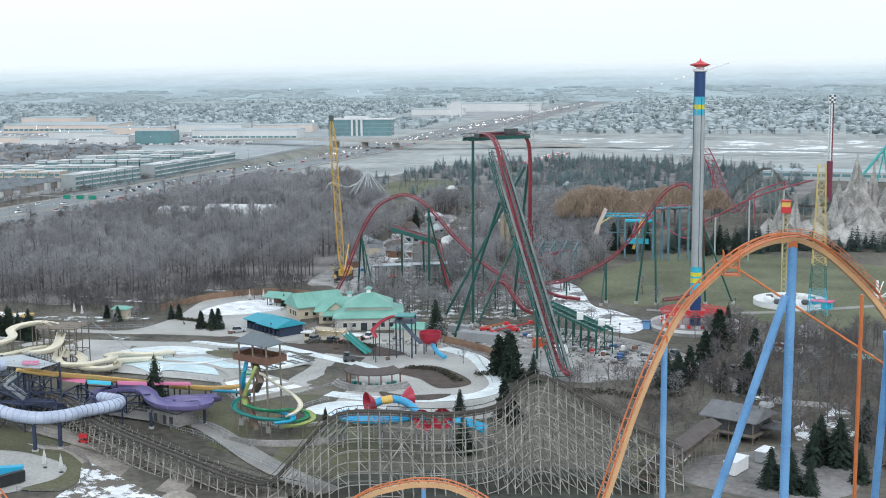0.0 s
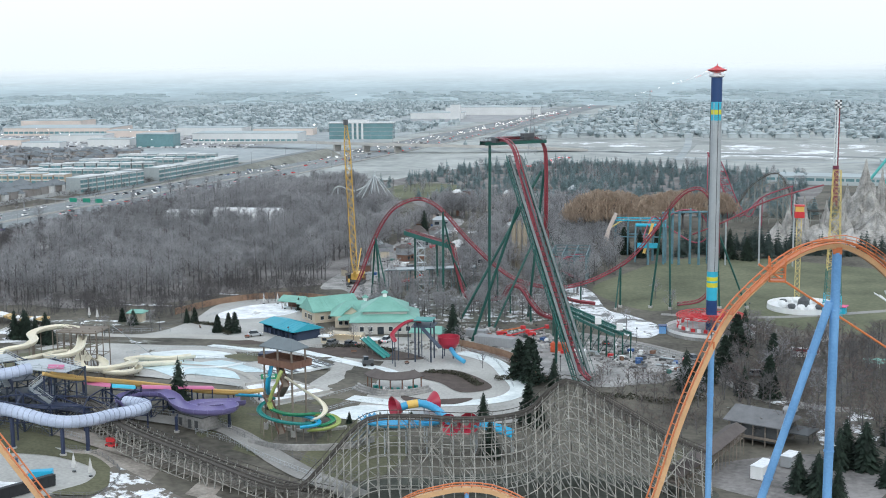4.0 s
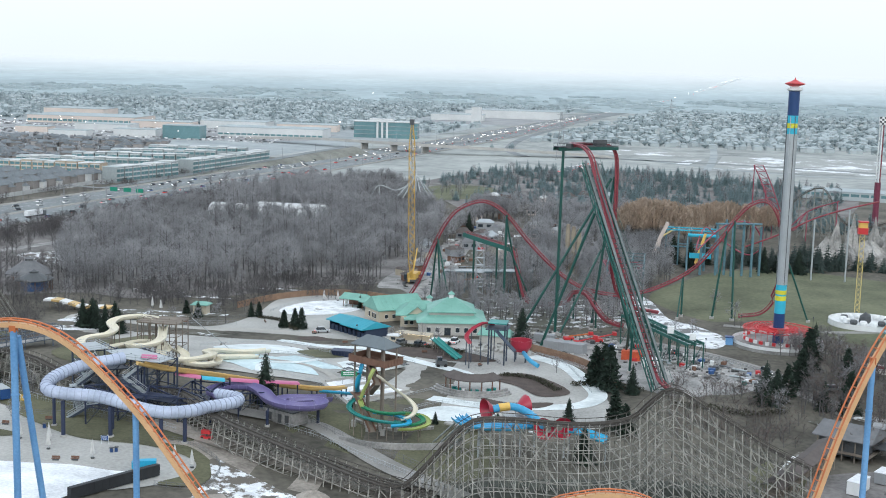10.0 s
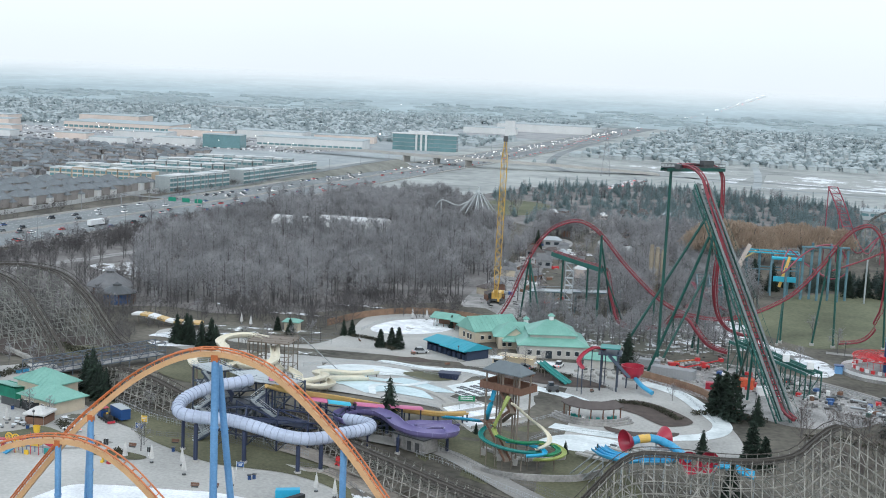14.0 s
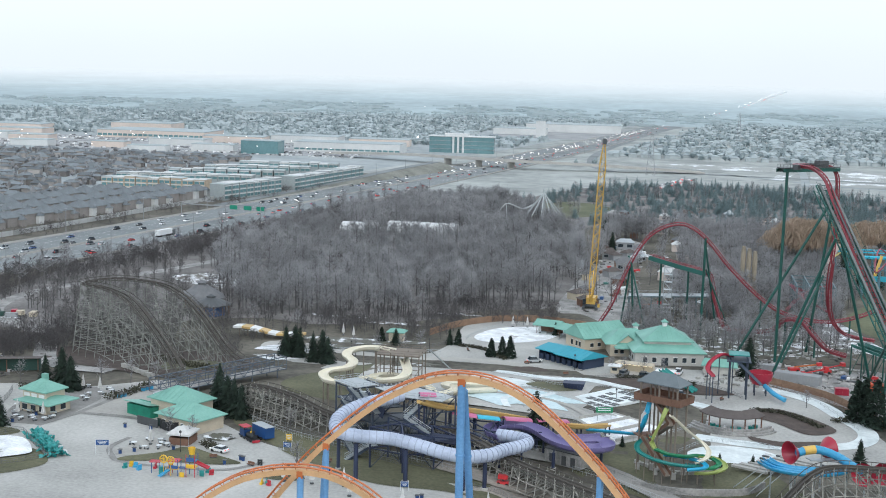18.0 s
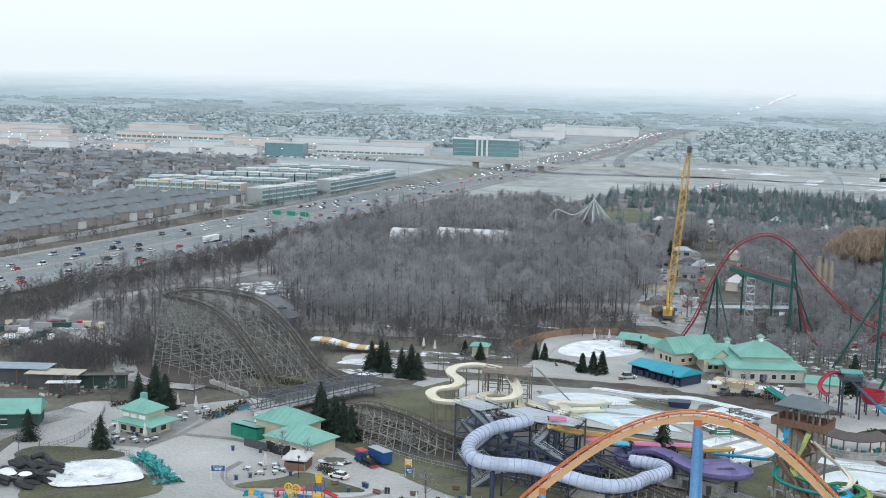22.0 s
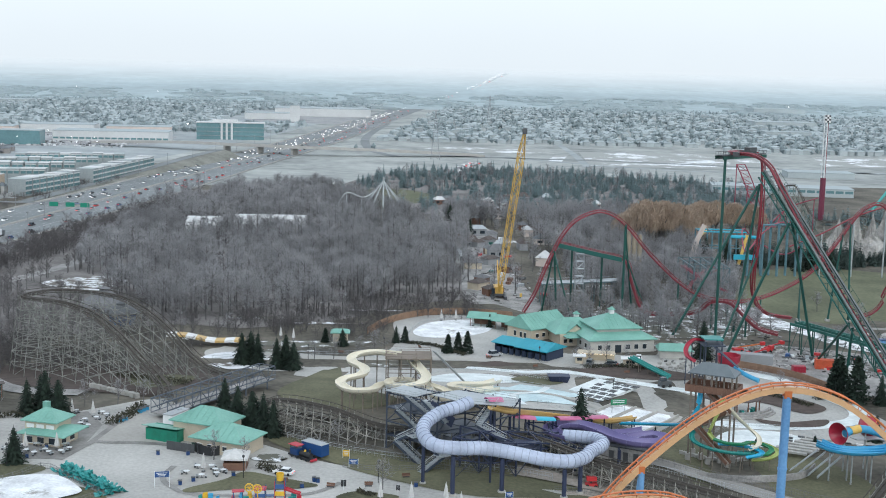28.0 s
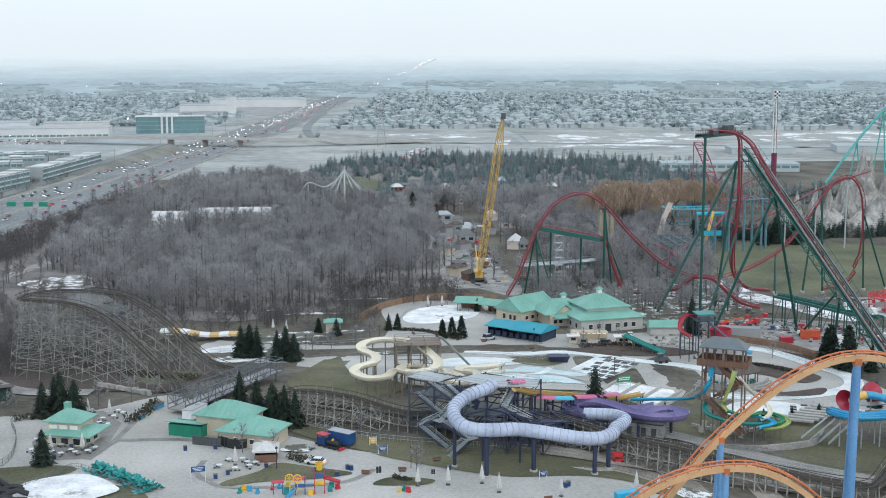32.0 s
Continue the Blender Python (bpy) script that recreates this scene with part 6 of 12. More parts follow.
def far_rides():
    o = thing("roller_coaster", (120, 560, 0), "red looping coaster far across the park", "coaster")
    for e in (0, 5):
        part("rail", MB().sweep(cr([(103 + e, 560, 42), (108 + e, 560, 32), (115 + e, 560, 15), (122 + e, 560, 6), (134, 560, 17), (150, 555, 24)], 6), ring(0.35, 6)), M_CRIM, o)
    mb = MB()
    for k in range(9):
        x, z = 103 + k * 1.5, 42 - k * 3.6
        mb.beam((x, 560, z), (x + 5, 560, z), 0.25, 4)
        mb.beam((x, 560, z), (x + 6.4, 560, z - 3.6), 0.2, 4)
    part("lattice", mb, M_CRIM, o)
    for x, z in ((103.5, 41), (110.5, 30), (115, 16), (134, 16), (150, 23)):
        part("column", MB().beam((x, 561, 0), (x, 561, z), 0.28, 6), M_CRIM, o)
    o = thing("roller_coaster", (122, 425, 0), "dark red coaster track crossing behind the lawn", "coaster")
    part("rail", MB().sweep(cr([(92, 420, 14), (107, 420, 20.5), (122, 420, 28.5), (136.7, 420, 33.8), (150, 424, 37)], 6), ring(0.38, 6)), M_RED, o)
    for x, z in ((107, 20), (122, 28), (137, 33)):
        part("column", MB().beam((x, 420, 0), (x, 420, z), 0.4, 6), M_GALV, o)
    o = thing("roller_coaster", (205, 560, 0), "teal giant coaster lift hill", "coaster")
    part("spine", MB().sweep(cr([(184, 560, 17), (202.4, 560, 42), (217.8, 560, 60.3), (228, 560, 70)], 6), ring(0.8, 8)), M_TURQ, o)
    for x, z in ((202.4, 41), (217.8, 59), (226, 67)):
        for e in (-6, 6):
            part("column", MB().beam((x + e, 565, 0), (x, 560, z), 0.4, 6), M_TURQ, o)
    o = thing("roller_coaster", (88, 420, 0), "blue-green inverted coaster on grey-blue columns", "coaster")
    mb_t = [(70, 415, 12), (78, 418, 20), (86, 420, 25), (95, 422, 24), (100, 428, 14), (94, 436, 8), (82, 440, 14), (74, 436, 20)]
    part("spine", MB().sweep(cr(mb_t, 8, True), ring(0.35, 6)), M_CRIM, o)
    for x, y, z in ((79, 419, 24), (83, 421, 26), (86, 418, 25), (91, 421, 26), (95, 419, 25), (99, 424, 23), (74, 430, 18), (72, 418, 14)):
        part("column", MB().beam((x, y, 0), (x, y, z), 0.6, 8), mat("grey_blue_column_paint", (0.10, 0.19, 0.23), 0.5) if z == 24 else bpy.data.materials["grey_blue_column_paint"], o)
    part("beam", MB().beam((78, 419, 24), (99, 421, 24.5), 0.5, 6), bpy.data.materials["grey_blue_column_paint"], o)
    o = thing("flat_ride", (72, 430, 0), "blue and yellow swinging ride frame", "ride")
    for x in (66, 80):
        for e in (-4, 4):
            part("leg", MB().beam((x, 428 + e, 0), (x, 428, 17), 0.45, 6), bpy.data.materials["grey_blue_column_paint"], o)
    part("beam", MB().beam((66, 428, 17), (80, 428, 17), 0.8, 6), M_CYAN, o)
    part("arm", MB().beam((70, 426, 4), (74, 428, 18), 0.9, 4), M_YEL, o)
    part("sign_panel", MB().box((72, 424, 8), (10, 0.6, 2.4)), M_CYAN, o)
    # pale steel dome ride and long tents inside the woods
    o = thing("wheel_ride", (-100, 608, 0), "pale steel spider-legged ride above the woods", "ride")
    for k in range(12):
        w = 2 * math.pi * k / 12
        part("spoke", MB().beam((-100, 608, 24), (-100 + 12 * math.cos(w), 608 + 12 * math.sin(w), 10), 0.3, 4), M_PALEST, o)
    part("mast", MB().beam((-100, 608, 0), (-100, 608, 26), 0.6, 8), M_PALEST, o)
    part("rail", MB().sweep(cr([(-128, 600, 8), (-122, 600, 17), (-112, 604, 14), (-104, 610, 18)], 6), ring(0.4, 6)), M_PALEST, o)
    for x, z in ((-122, 16), (-113, 13)):
        part("column", MB().beam((x, 601, 0), (x, 601, z), 0.3, 6), M_PALEST, o)
    for x0, x1, y, lab in ((-206, -186, 532, "low pale vaulted tent among bare trees"), (-182, -142, 545, "long pale vaulted tent among bare trees")):
        t = thing("vaulted_tent", ((x0 + x1) / 2, y, 0), lab, "tent")
        mb = MB()
        k = int((x1 - x0) / 5)
        for i in range(k):
            xa, xb = x0 + (x1 - x0) * i / k, x0 + (x1 - x0) * (i + 1) / k - 0.3
            seg = MB()
            for xx in (xa, xb):
                for a in np.linspace(0, math.pi, 9):
                    seg.v.append((xx, y + 10 * math.cos(a), 3 + 6.5 * math.sin(a)))
            seg.f = [(i2, i2 + 1, i2 + 10, i2 + 9) for i2 in range(8)] + [tuple(range(9)), tuple(range(9, 18))[::-1]]
            part("canvas_bay", seg, M_WHITEB, t)
        part("wall", MB().box(((x0 + x1) / 2, y, 1.5), (x1 - x0 - 0.2, 19.8, 3)), M_WALLP, t)


far_rides()

# ---- wooden coaster ----
M_OLDWOOD = mat("weathered_grey_timber", (0.215, 0.21, 0.188), 0.9, 0, 0.4, 0.5, 4, 0.3, (0.325, 0.318, 0.29))
M_OLDWOOD2 = mat("pale_green_timber", (0.18, 0.187, 0.168), 0.9, 0, 0.3, 0.6, 4, 0.3, (0.272, 0.277, 0.255))
M_TRACKW = mat("dark_track_timber", (0.075, 0.068, 0.06), 0.85, 0, 0.3, 0.6, 4, 0.2)


def wood_coaster(name, label, pts, m, width=3.2, bay=3.0, ledger=3.0, batter=0.10, at=None, dense=True, zbase=None, thick=0.10, spread=0.0):
    """Track on timber bents: posts, ledgers, cross braces, rails, walkways and handrails."""
    o = thing(name, at or pts[0], label, "coaster")
    path = even(cr(pts, 10), bay)
    p, t, s, u = frames(path)
    h = V3([math.hypot(a, b) for a, b in t[:, :2]])
    sx = np.stack([s[:, 0], s[:, 1], 0 * s[:, 0]], 1)
    tx = np.stack([t[:, 0], t[:, 1], 0 * t[:, 0]], 1) / (h[:, None] + 1e-6)
    w = width / 2
    nodes, net = [], MB()
    for k in range(len(p)):
        g = terr(p[k][0], p[k][1]) if zbase is None else zbase
        top = p[k][2] - 0.5
        hh = top - g
        row = {}
        for e in (-1, 1):
            n = max(1, int(hh / ledger))
            row[e] = [p[k] * V3((1, 1, 0)) + sx[k] * e * (w + batter * (hh - (top - z)) * 0 + batter * (top - z)) + V3((0, 0, z)) for z in [top - ledger * i for i in range(n + 1)] + [g]]
        nodes.append(row)
        for e in (-1, 1):
            part("post", MB().beam(row[e][0] + V3((0, 0, 0.4)), row[e][-1], thick * 1.15, 4), m, o)
        mb = net
        for a, b in zip(row[-1][:-1], row[1][:-1]):
            mb.beam(a - sx[k] * 0.3, b + sx[k] * 0.3, thick, 4)
        for i in range(0, (len(row[-1]) - 1) * (k % 3 == 0 and bay < 4.5)):
            a, b = (row[-1][i], row[1][i + 1]) if (i + k) % 2 else (row[1][i], row[-1][i + 1])
            mb.beam(a, b, thick * 0.85, 4)
    for k in range(len(p) - 1):
        mb = net
        for e in (-1, 1):
            A, B = nodes[k][e], nodes[k + 1][e]
            n = min(len(A), len(B)) - 1
            for i in range(n):
                mb.beam(A[i], B[i], thick * 0.9, 4)
            for i in range(n):
                if (i * 2 + k) % (7 if dense else 5) == 0:
                    mb.beam(A[i], B[i + 1], thick * 0.8, 4)
            if k % (13 if dense else 5) == 0 and k + 4 < len(p):
                D = nodes[k + 4][e]
                for i in range(0, min(len(A), len(D)) - 5, 5):
                    mb.beam(A[i], D[i + 5], thick, 4)
                    mb.beam(A[i + 5], D[i], thick, 4)
    if dense:
        part("track_bed", MB().sweep(path, [(-1.15, -0.3), (1.15, -0.3), (1.15, -0.2), (-1.15, -0.2)]), M_TRACKW, o)
    part("lattice_timber", net, m, o, kind="stuff")
    for e in (-0.75, 0.75):
        part("rail", MB().sweep(path, [(e - 0.2, -0.15), (e + 0.2, -0.15), (e + 0.2, 0.1), (e - 0.2, 0.1)]), M_TRACKW, o)
    for e in (-1.6, 1.6):
        part("walkway", MB().sweep(path, [(e - 0.4, -0.45), (e + 0.4, -0.45), (e + 0.4, -0.35), (e - 0.4, -0.35)]), M_TRACKW, o)
        part("handrail", MB().sweep(path, [(e * 1.25 - 0.06, 0.5), (e * 1.25 + 0.06, 0.5), (e * 1.25 + 0.06, 0.65), (e * 1.25 - 0.06, 0.65)]), M_TRACKW, o)
    mb = MB()
    for a, b, c in zip(*[frames(even(path, 1.0))[i] for i in (0, 2, 3)]):
        mb.beam(a - b * 1.5 - c * 0.3, a + b * 1.5 - c * 0.3, 0.1, 4)
    part("tie_timber", mb, M_TRACKW, o, kind="stuff")
    mb = MB()
    for a, b in zip(p, s):
        for e in (-2, 2):
            mb.beam(a + b * e - V3((0, 0, 0.45)), a + b * e + V3((0, 0, 0.65)), 0.06, 4)
    part("handrail_timber", mb, m, o, kind="stuff")
    return o


wood_coaster("wooden_coaster", "weathered grey timber coaster with a dense lattice", [(-128, 148, 8.5), (-120.8, 139.6, 12.7), (-108, 133, 12.5), (-95.2, 128.6, 9.6), (-80, 124, 10.5), (-62.4, 118, 10.8), (-48, 105, 9.2), (-38.1, 98.5, 8.3), (-22.3, 92, 5.8), (-6.4, 85.5, 3.4), (0.8, 84.7, 2.9), (5, 85.8, 6.4), (9.2, 87, 11.3), (13.3, 88.1, 15.9), (17.4, 89.2, 17.9), (25.6, 91.4, 17.8), (35, 94, 16.9), (43.3, 96.3, 17), (49.3, 97.9, 18.4), (52.8, 98.9, 21.7), (55.8, 99.7, 24.1), (58.8, 100.5, 24.4), (64.8, 102.1, 20.6), (72.2, 104.1, 15.9), (79, 106, 11.5), (88, 109, 7)], M_OLDWOOD, dense=True, batter=0.20, bay=2.3, ledger=2.4, thick=0.13)
wood_coaster("wooden_coaster", "timber coaster return track low along the service road", [(-128, 152, 7.5), (-112, 139, 8.5), (-96, 134, 7), (-80, 129, 7.6), (-62, 123, 7.4), (-46, 110, 6.6), (-34, 102, 6), (-20, 95.5, 4.2), (-4, 89, 2.6), (8, 84, 2.4)], M_OLDWOOD, dense=False)
wood_coaster("wooden_coaster_hill", "tall pale timber coaster turn with open lattice", [(-151.5, 160, 7.4), (-153.6, 169.4, 8), (-160, 175, 13), (-168, 180, 19.5), (-177, 187, 24), (-187, 193, 25.6), (-195, 199, 25.2), (-200.5, 205.5, 24.6), (-200, 213, 24.4), (-192, 217, 24.6), (-180, 214, 24.4), (-170, 207, 23.4), (-160, 202, 18), (-152, 198, 10.5), (-146, 194, 7), (-140, 188, 6.6)], M_OLDWOOD2, dense=False, batter=0.14, bay=5.0, ledger=3.2, thick=0.10)
wood_coaster("wooden_coaster", "far grey timber coaster", [(118, 585, 3), (128, 582, 20), (140, 580, 29), (146, 580, 27), (156, 578, 10), (170, 576, 8), (185, 576, 12), (200, 576, 6)], M_OLDWOOD2, dense=False, bay=5, ledger=5, thick=0.2)


def tunnel_bridge():
    """Blue-grey steel footbridge and cage across the coaster valley."""
    o = thing("footbridge", (-140, 165, 0), "blue-grey steel footbridge with lattice sides", "bridge")
    m = mat("blue_grey_steel_paint", (0.10, 0.12, 0.15), 0.5, 0.1, 0.15, 0.3, 3, 0.03)
    a, b = V3((-151, 147, 6.4)), V3((-128, 184, 6.8))
    path = even([a, b], 3.2)
    part("deck", MB().sweep(path, [(-2.6, -0.2), (2.6, -0.2), (2.6, 0), (-2.6, 0)]), M_CONC2, o)
    p, t, s, u = frames(path)
    for e in (-2.7, 2.7):
        for z in (0.0, 1.2, 3.6):
            part("chord", MB().sweep(path, [(e - 0.12, z - 0.12), (e + 0.12, z - 0.12), (e + 0.12, z + 0.12), (e - 0.12, z + 0.12)]), m, o)
        for k in range(len(p)):
            part("upright", MB().beam(p[k] + s[k] * e, p[k] + s[k] * e + V3((0, 0, 3.6)), 0.12, 4), m, o)
            if k:
                part("brace", MB().beam(p[k - 1] + s[k] * e + V3((0, 0, 3.6 * (k % 2))), p[k] + s[k] * e + V3((0, 0, 3.6 * ((k + 1) % 2))), 0.09, 4), m, o)
    for k in range(len(p)):
        part("roof_bar", MB().beam(p[k] - s[k] * 2.7 + V3((0, 0, 3.6)), p[k] + s[k] * 2.7 + V3((0, 0, 3.6)), 0.1, 4), m, o)
    for k in range(1, len(p) - 1, 3):
        for e in (-2.4, 2.4):
            part("pier", MB().beam(p[k] + s[k] * e, (*(p[k] + s[k] * e)[:2], terr(*p[k][:2]) - 0.2), 0.2, 6), m, o)


tunnel_bridge()

# ---- trees ----



def tri_mesh(name, v, f, m):
    """A mesh of triangles from arrays."""
    me = bpy.data.meshes.new(name)
    me.vertices.add(len(v))
    me.vertices.foreach_set("co", np.ascontiguousarray(v, dtype=np.float32).ravel())
    me.loops.add(len(f) * 3)
    me.loops.foreach_set("vertex_index", np.ascontiguousarray(f, dtype=np.int32).ravel())
    me.polygons.add(len(f))
    me.polygons.foreach_set("loop_start", np.arange(0, len(f) * 3, 3, dtype=np.int32))
    me.update(calc_edges=True)
    me.materials.append(m)
    return me


def stick(v, f, a, b, ra, rb, n=3):
    a, b = V3(a, float), V3(b, float)
    t = (b - a) / (np.linalg.norm(b - a) + 1e-9)
    s = np.cross(t, (0.31, 0.2, 0.93))
    s /= np.linalg.norm(s) + 1e-9
    u = np.cross(s, t)
    o = len(v)
    for q, r in ((a, ra), (b, rb)):
        for i in range(n):
            w = 2 * math.pi * i / n
            v.append(q + (s * math.cos(w) + u * math.sin(w)) * r)
    for i in range(n):
        j = (i + 1) % n
        f += [(o + i, o + j, o + n + j), (o + i, o + n + j, o + n + i)]


def bare_tree(seed, h=17.0, spread=0.42, twigs=130, tw=0.07, low=0.3, limbs=11):
    """Trunk with limbs, and a crown of fine twigs with gaps."""
    rng = random.Random(seed)
    tv, tf, cv, cf = [], [], [], []
    lean = V3((rng.uniform(-0.04, 0.04), rng.uniform(-0.04, 0.04), 0))
    top = V3((0, 0, h * 0.8)) + lean * h
    mid = top * 0.5 + V3((rng.uniform(-0.2, 0.2), rng.uniform(-0.2, 0.2), 0))
    stick(tv, tf, (0, 0, 0), mid, 0.017 * h, 0.012 * h, 5)
    stick(tv, tf, mid, top, 0.012 * h, 0.004 * h, 5)
    tips = []
    for k in range(limbs):
        f = low + (0.95 - low) * k / limbs
        base = mid * (f / 0.5) if f < 0.5 else mid + (top - mid) * ((f - 0.5) / 0.5)
        w = k * 2.4 + rng.uniform(-0.5, 0.5)
        ln = h * spread * (1.05 - f * 0.75) * rng.uniform(0.7, 1.15)
        d = V3((math.cos(w), math.sin(w), rng.uniform(0.5, 1.1)))
        d /= np.linalg.norm(d)
        m = base + d * ln * 0.55
        e = m + (d + V3((0, 0, 0.35))) * ln * 0.45
        stick(tv, tf, base, m, 0.007 * h, 0.0045 * h, 3)
        stick(tv, tf, m, e, 0.0045 * h, 0.002 * h, 3)
        tips += [(base, m), (m, e), (m, e)]
    tips.append((top * 0.8, top))
    for k in range(twigs):
        a, b = rng.choice(tips)
        q = a + (b - a) * rng.uniform(0.25, 1.05)
        d = V3((rng.gauss(0, 1), rng.gauss(0, 1), rng.gauss(0.7, 0.7)))
        d /= np.linalg.norm(d) + 1e-9
        ln = h * rng.uniform(0.07, 0.15)
        s = np.cross(d, (rng.gauss(0, 1), rng.gauss(0, 1), rng.gauss(0, 1)))
        s = s / (np.linalg.norm(s) + 1e-9) * tw
        o = len(cv)
        cv += [q - s, q + s, q + d * ln]
        cf.append((o, o + 1, o + 2))
        d2 = d + V3((rng.gauss(0, 0.6), rng.gauss(0, 0.6), rng.gauss(0, 0.6)))
        r = q + d * ln * 0.4
        cv += [r - s * 0.6, r + s * 0.6, r + d2 * ln * 0.7]
        cf.append((o + 3, o + 4, o + 5))
    return V3(tv), V3(tf), V3(cv), V3(cf)


def conifer(seed, h=11.0, r=3.0, rows=21, blades=21):
    """Trunk and drooping tiers of needle sprays."""
    rng = random.Random(seed)
    tv, tf, cv, cf = [], [], [], []
    stick(tv, tf, (0, 0, 0), (0, 0, h * 0.97), 0.018 * h, 0.004 * h, 5)
    for k in range(rows):
        f = k / rows
        z = h * (0.06 + 0.92 * f)
        rr = r * (1 - f) ** 0.66 * (0.86 + 0.14 * (k % 2)) + 0.12
        nb = max(5, int(blades * (1 - f * 0.6)))
        for i in range(nb):
            w = 2 * math.pi * (i + rng.random() * 0.8) / nb + k * 0.7
            q = rr * rng.uniform(0.55, 1.2)
            c, s = math.cos(w), math.sin(w)
            wd = 0.20 * rr + 0.13
            o = len(cv)
            zt = z - 0.28 * q + rng.uniform(-0.15, 0.15)
            cv += [V3((c * 0.1 - s * wd, s * 0.1 + c * wd, z + 0.30 * wd)), V3((c * 0.1 + s * wd, s * 0.1 - c * wd, z + 0.30 * wd)), V3((c * q - s * wd * 0.35, s * q + c * wd * 0.35, zt)), V3((c * q + s * wd * 0.35, s * q - c * wd * 0.35, zt)), V3((c * q * 0.7, s * q * 0.7, zt - 0.45))]
            cf += [(o, o + 1, o + 2), (o + 1, o + 3, o + 2), (o + 2, o + 3, o + 4)]
    cv += [V3((-0.12, 0, h * 0.94)), V3((0.12, 0, h * 0.94)), V3((0, 0, h * 1.04))]
    cf.append((len(cv) - 3, len(cv) - 2, len(cv) - 1))
    return V3(tv), V3(tf), V3(cv), V3(cf)


def pine(seed, h, tufts=900, size=0.48):
    """An uneven, pointed crown of needle tufts down to the ground."""
    rng = random.Random(seed)
    tv, tf, cv, cf = [], [], [], []
    stick(tv, tf, (0, 0, 0), (0, 0, h * 0.9), 0.2, 0.06, 4)
    for k in range(tufts):
        f = rng.random() ** 1.35
        r = 0.27 * h * (1 - f) ** 0.75 * rng.uniform(0.45, 1.12)
        w = rng.uniform(0, 6.28)
        c = V3((r * math.cos(w), r * math.sin(w), h * (0.04 + 0.95 * f)))
        o = len(cv)
        a, b = V3([rng.gauss(0, size), rng.gauss(0, size), rng.gauss(0, size * 0.5)]), V3([rng.gauss(0, size), rng.gauss(0, size), rng.gauss(size * 0.7, size * 0.7)])
        cv += [c - a, c + a, c + b]
        cf.append((o, o + 1, o + 2))
    return V3(tv), V3(tf), V3(cv), V3(cf)


def willow(seed, h=17.0):
    rng = random.Random(seed)
    tv, tf, cv, cf = [], [], [], []
    stick(tv, tf, (0, 0, 0), (0, 0, h * 0.45), 0.45, 0.3, 6)
    for k in range(9):
        w = k * 2.4
        stick(tv, tf, (0, 0, h * 0.3), (h * 0.28 * math.cos(w), h * 0.28 * math.sin(w), h * rng.uniform(0.6, 0.85)), 0.22, 0.08, 3)
    for k in range(2900):
        a, e = rng.uniform(0, 2 * math.pi), math.acos(rng.uniform(-0.3, 1))
        R = h * 0.42 * (1 + 0.18 * math.sin(3 * a + seed) * math.sin(2 * e) + 0.16 * math.sin(5 * a + 4 * e + seed)) * rng.uniform(0.5, 1.0)
        q = V3((R * math.sin(e) * math.cos(a), R * math.sin(e) * math.sin(a), h * 0.56 + h * 0.40 * math.cos(e) * rng.uniform(0.7, 1)))
        ln = h * rng.uniform(0.04, 0.13) * (0.6 + 0.6 * math.sin(e))
        s = V3((rng.gauss(0, 1), rng.gauss(0, 1), 0)) * 0.1
        o = len(cv)
        cv += [q - s, q + s, q + V3((rng.gauss(0, 0.5), rng.gauss(0, 0.5), -ln))]
        cf.append((o, o + 1, o + 2))
    return V3(tv), V3(tf), V3(cv), V3(cf)


def many(name, sets, spots, m_trunk, m_crown, label, cat):
    """Many trees of a few kinds joined into one stand."""
    V, F, T, G = [], [], [], []
    ov = ot = 0
    for k, (x, y, z, sc, a) in enumerate(spots):
        tv, tf, cv, cf = sets[k % len(sets)]
        c, s = math.cos(a), math.sin(a)
        R = V3(((c, -s, 0), (s, c, 0), (0, 0, 1))) * sc
        V.append(cv @ R.T + V3((x, y, z)))
        F.append(cf + ov)
        ov += len(cv)
        T.append(tv @ R.T + V3((x, y, z)))
        G.append(tf + ot)
        ot += len(tv)
    tagged(new(name + "_trunks", tri_mesh(name + "_trunks", np.concatenate(T), np.concatenate(G), m_trunk)), label + ", trunks and limbs", cat, kind="stuff")
    tagged(new(name + "_crowns", tri_mesh(name + "_crowns", np.concatenate(V), np.concatenate(F), m_crown)), label + ", fine twigs", cat, kind="stuff")


def tree_proto(name, sets, m_trunk, m_crown, label, cat, group):
    tv, tf, cv, cf = sets
    o = thing(name, (0, 0, 0), label, cat, group)
    t = new("trunk", tri_mesh("trunk", tv, tf, m_trunk))
    c = new("crown", tri_mesh("crown", cv, cf, m_crown))
    t.parent = c.parent = o
    return o


def plant(protos, spots):
    """Single trees at (x, y, size, turn)."""
    for k, (x, y, sc) in enumerate(spots):
        src = protos[k % len(protos)]
        m = pose(x, y, terr(x, y), 0, 0, (k * 77) % 360) @ Matrix.Scale(sc, 4)
        if k < len(protos):
            src.matrix_basis = m
        else:
            copy_thing(src, pose(x, y, terr(x, y), 0, 0, (k * 77) % 360)).scale = (sc, sc, sc)


WOODS = [(-238, 470), (-236, 560), (-218, 660), (-202, 742), (-150, 760), (-97, 640), (-66, 520), (-64, 440), (-64, 356), (-92, 336), (-112, 308), (-146, 290), (-176, 292), (-205, 330), (-232, 380), (-238, 440)]


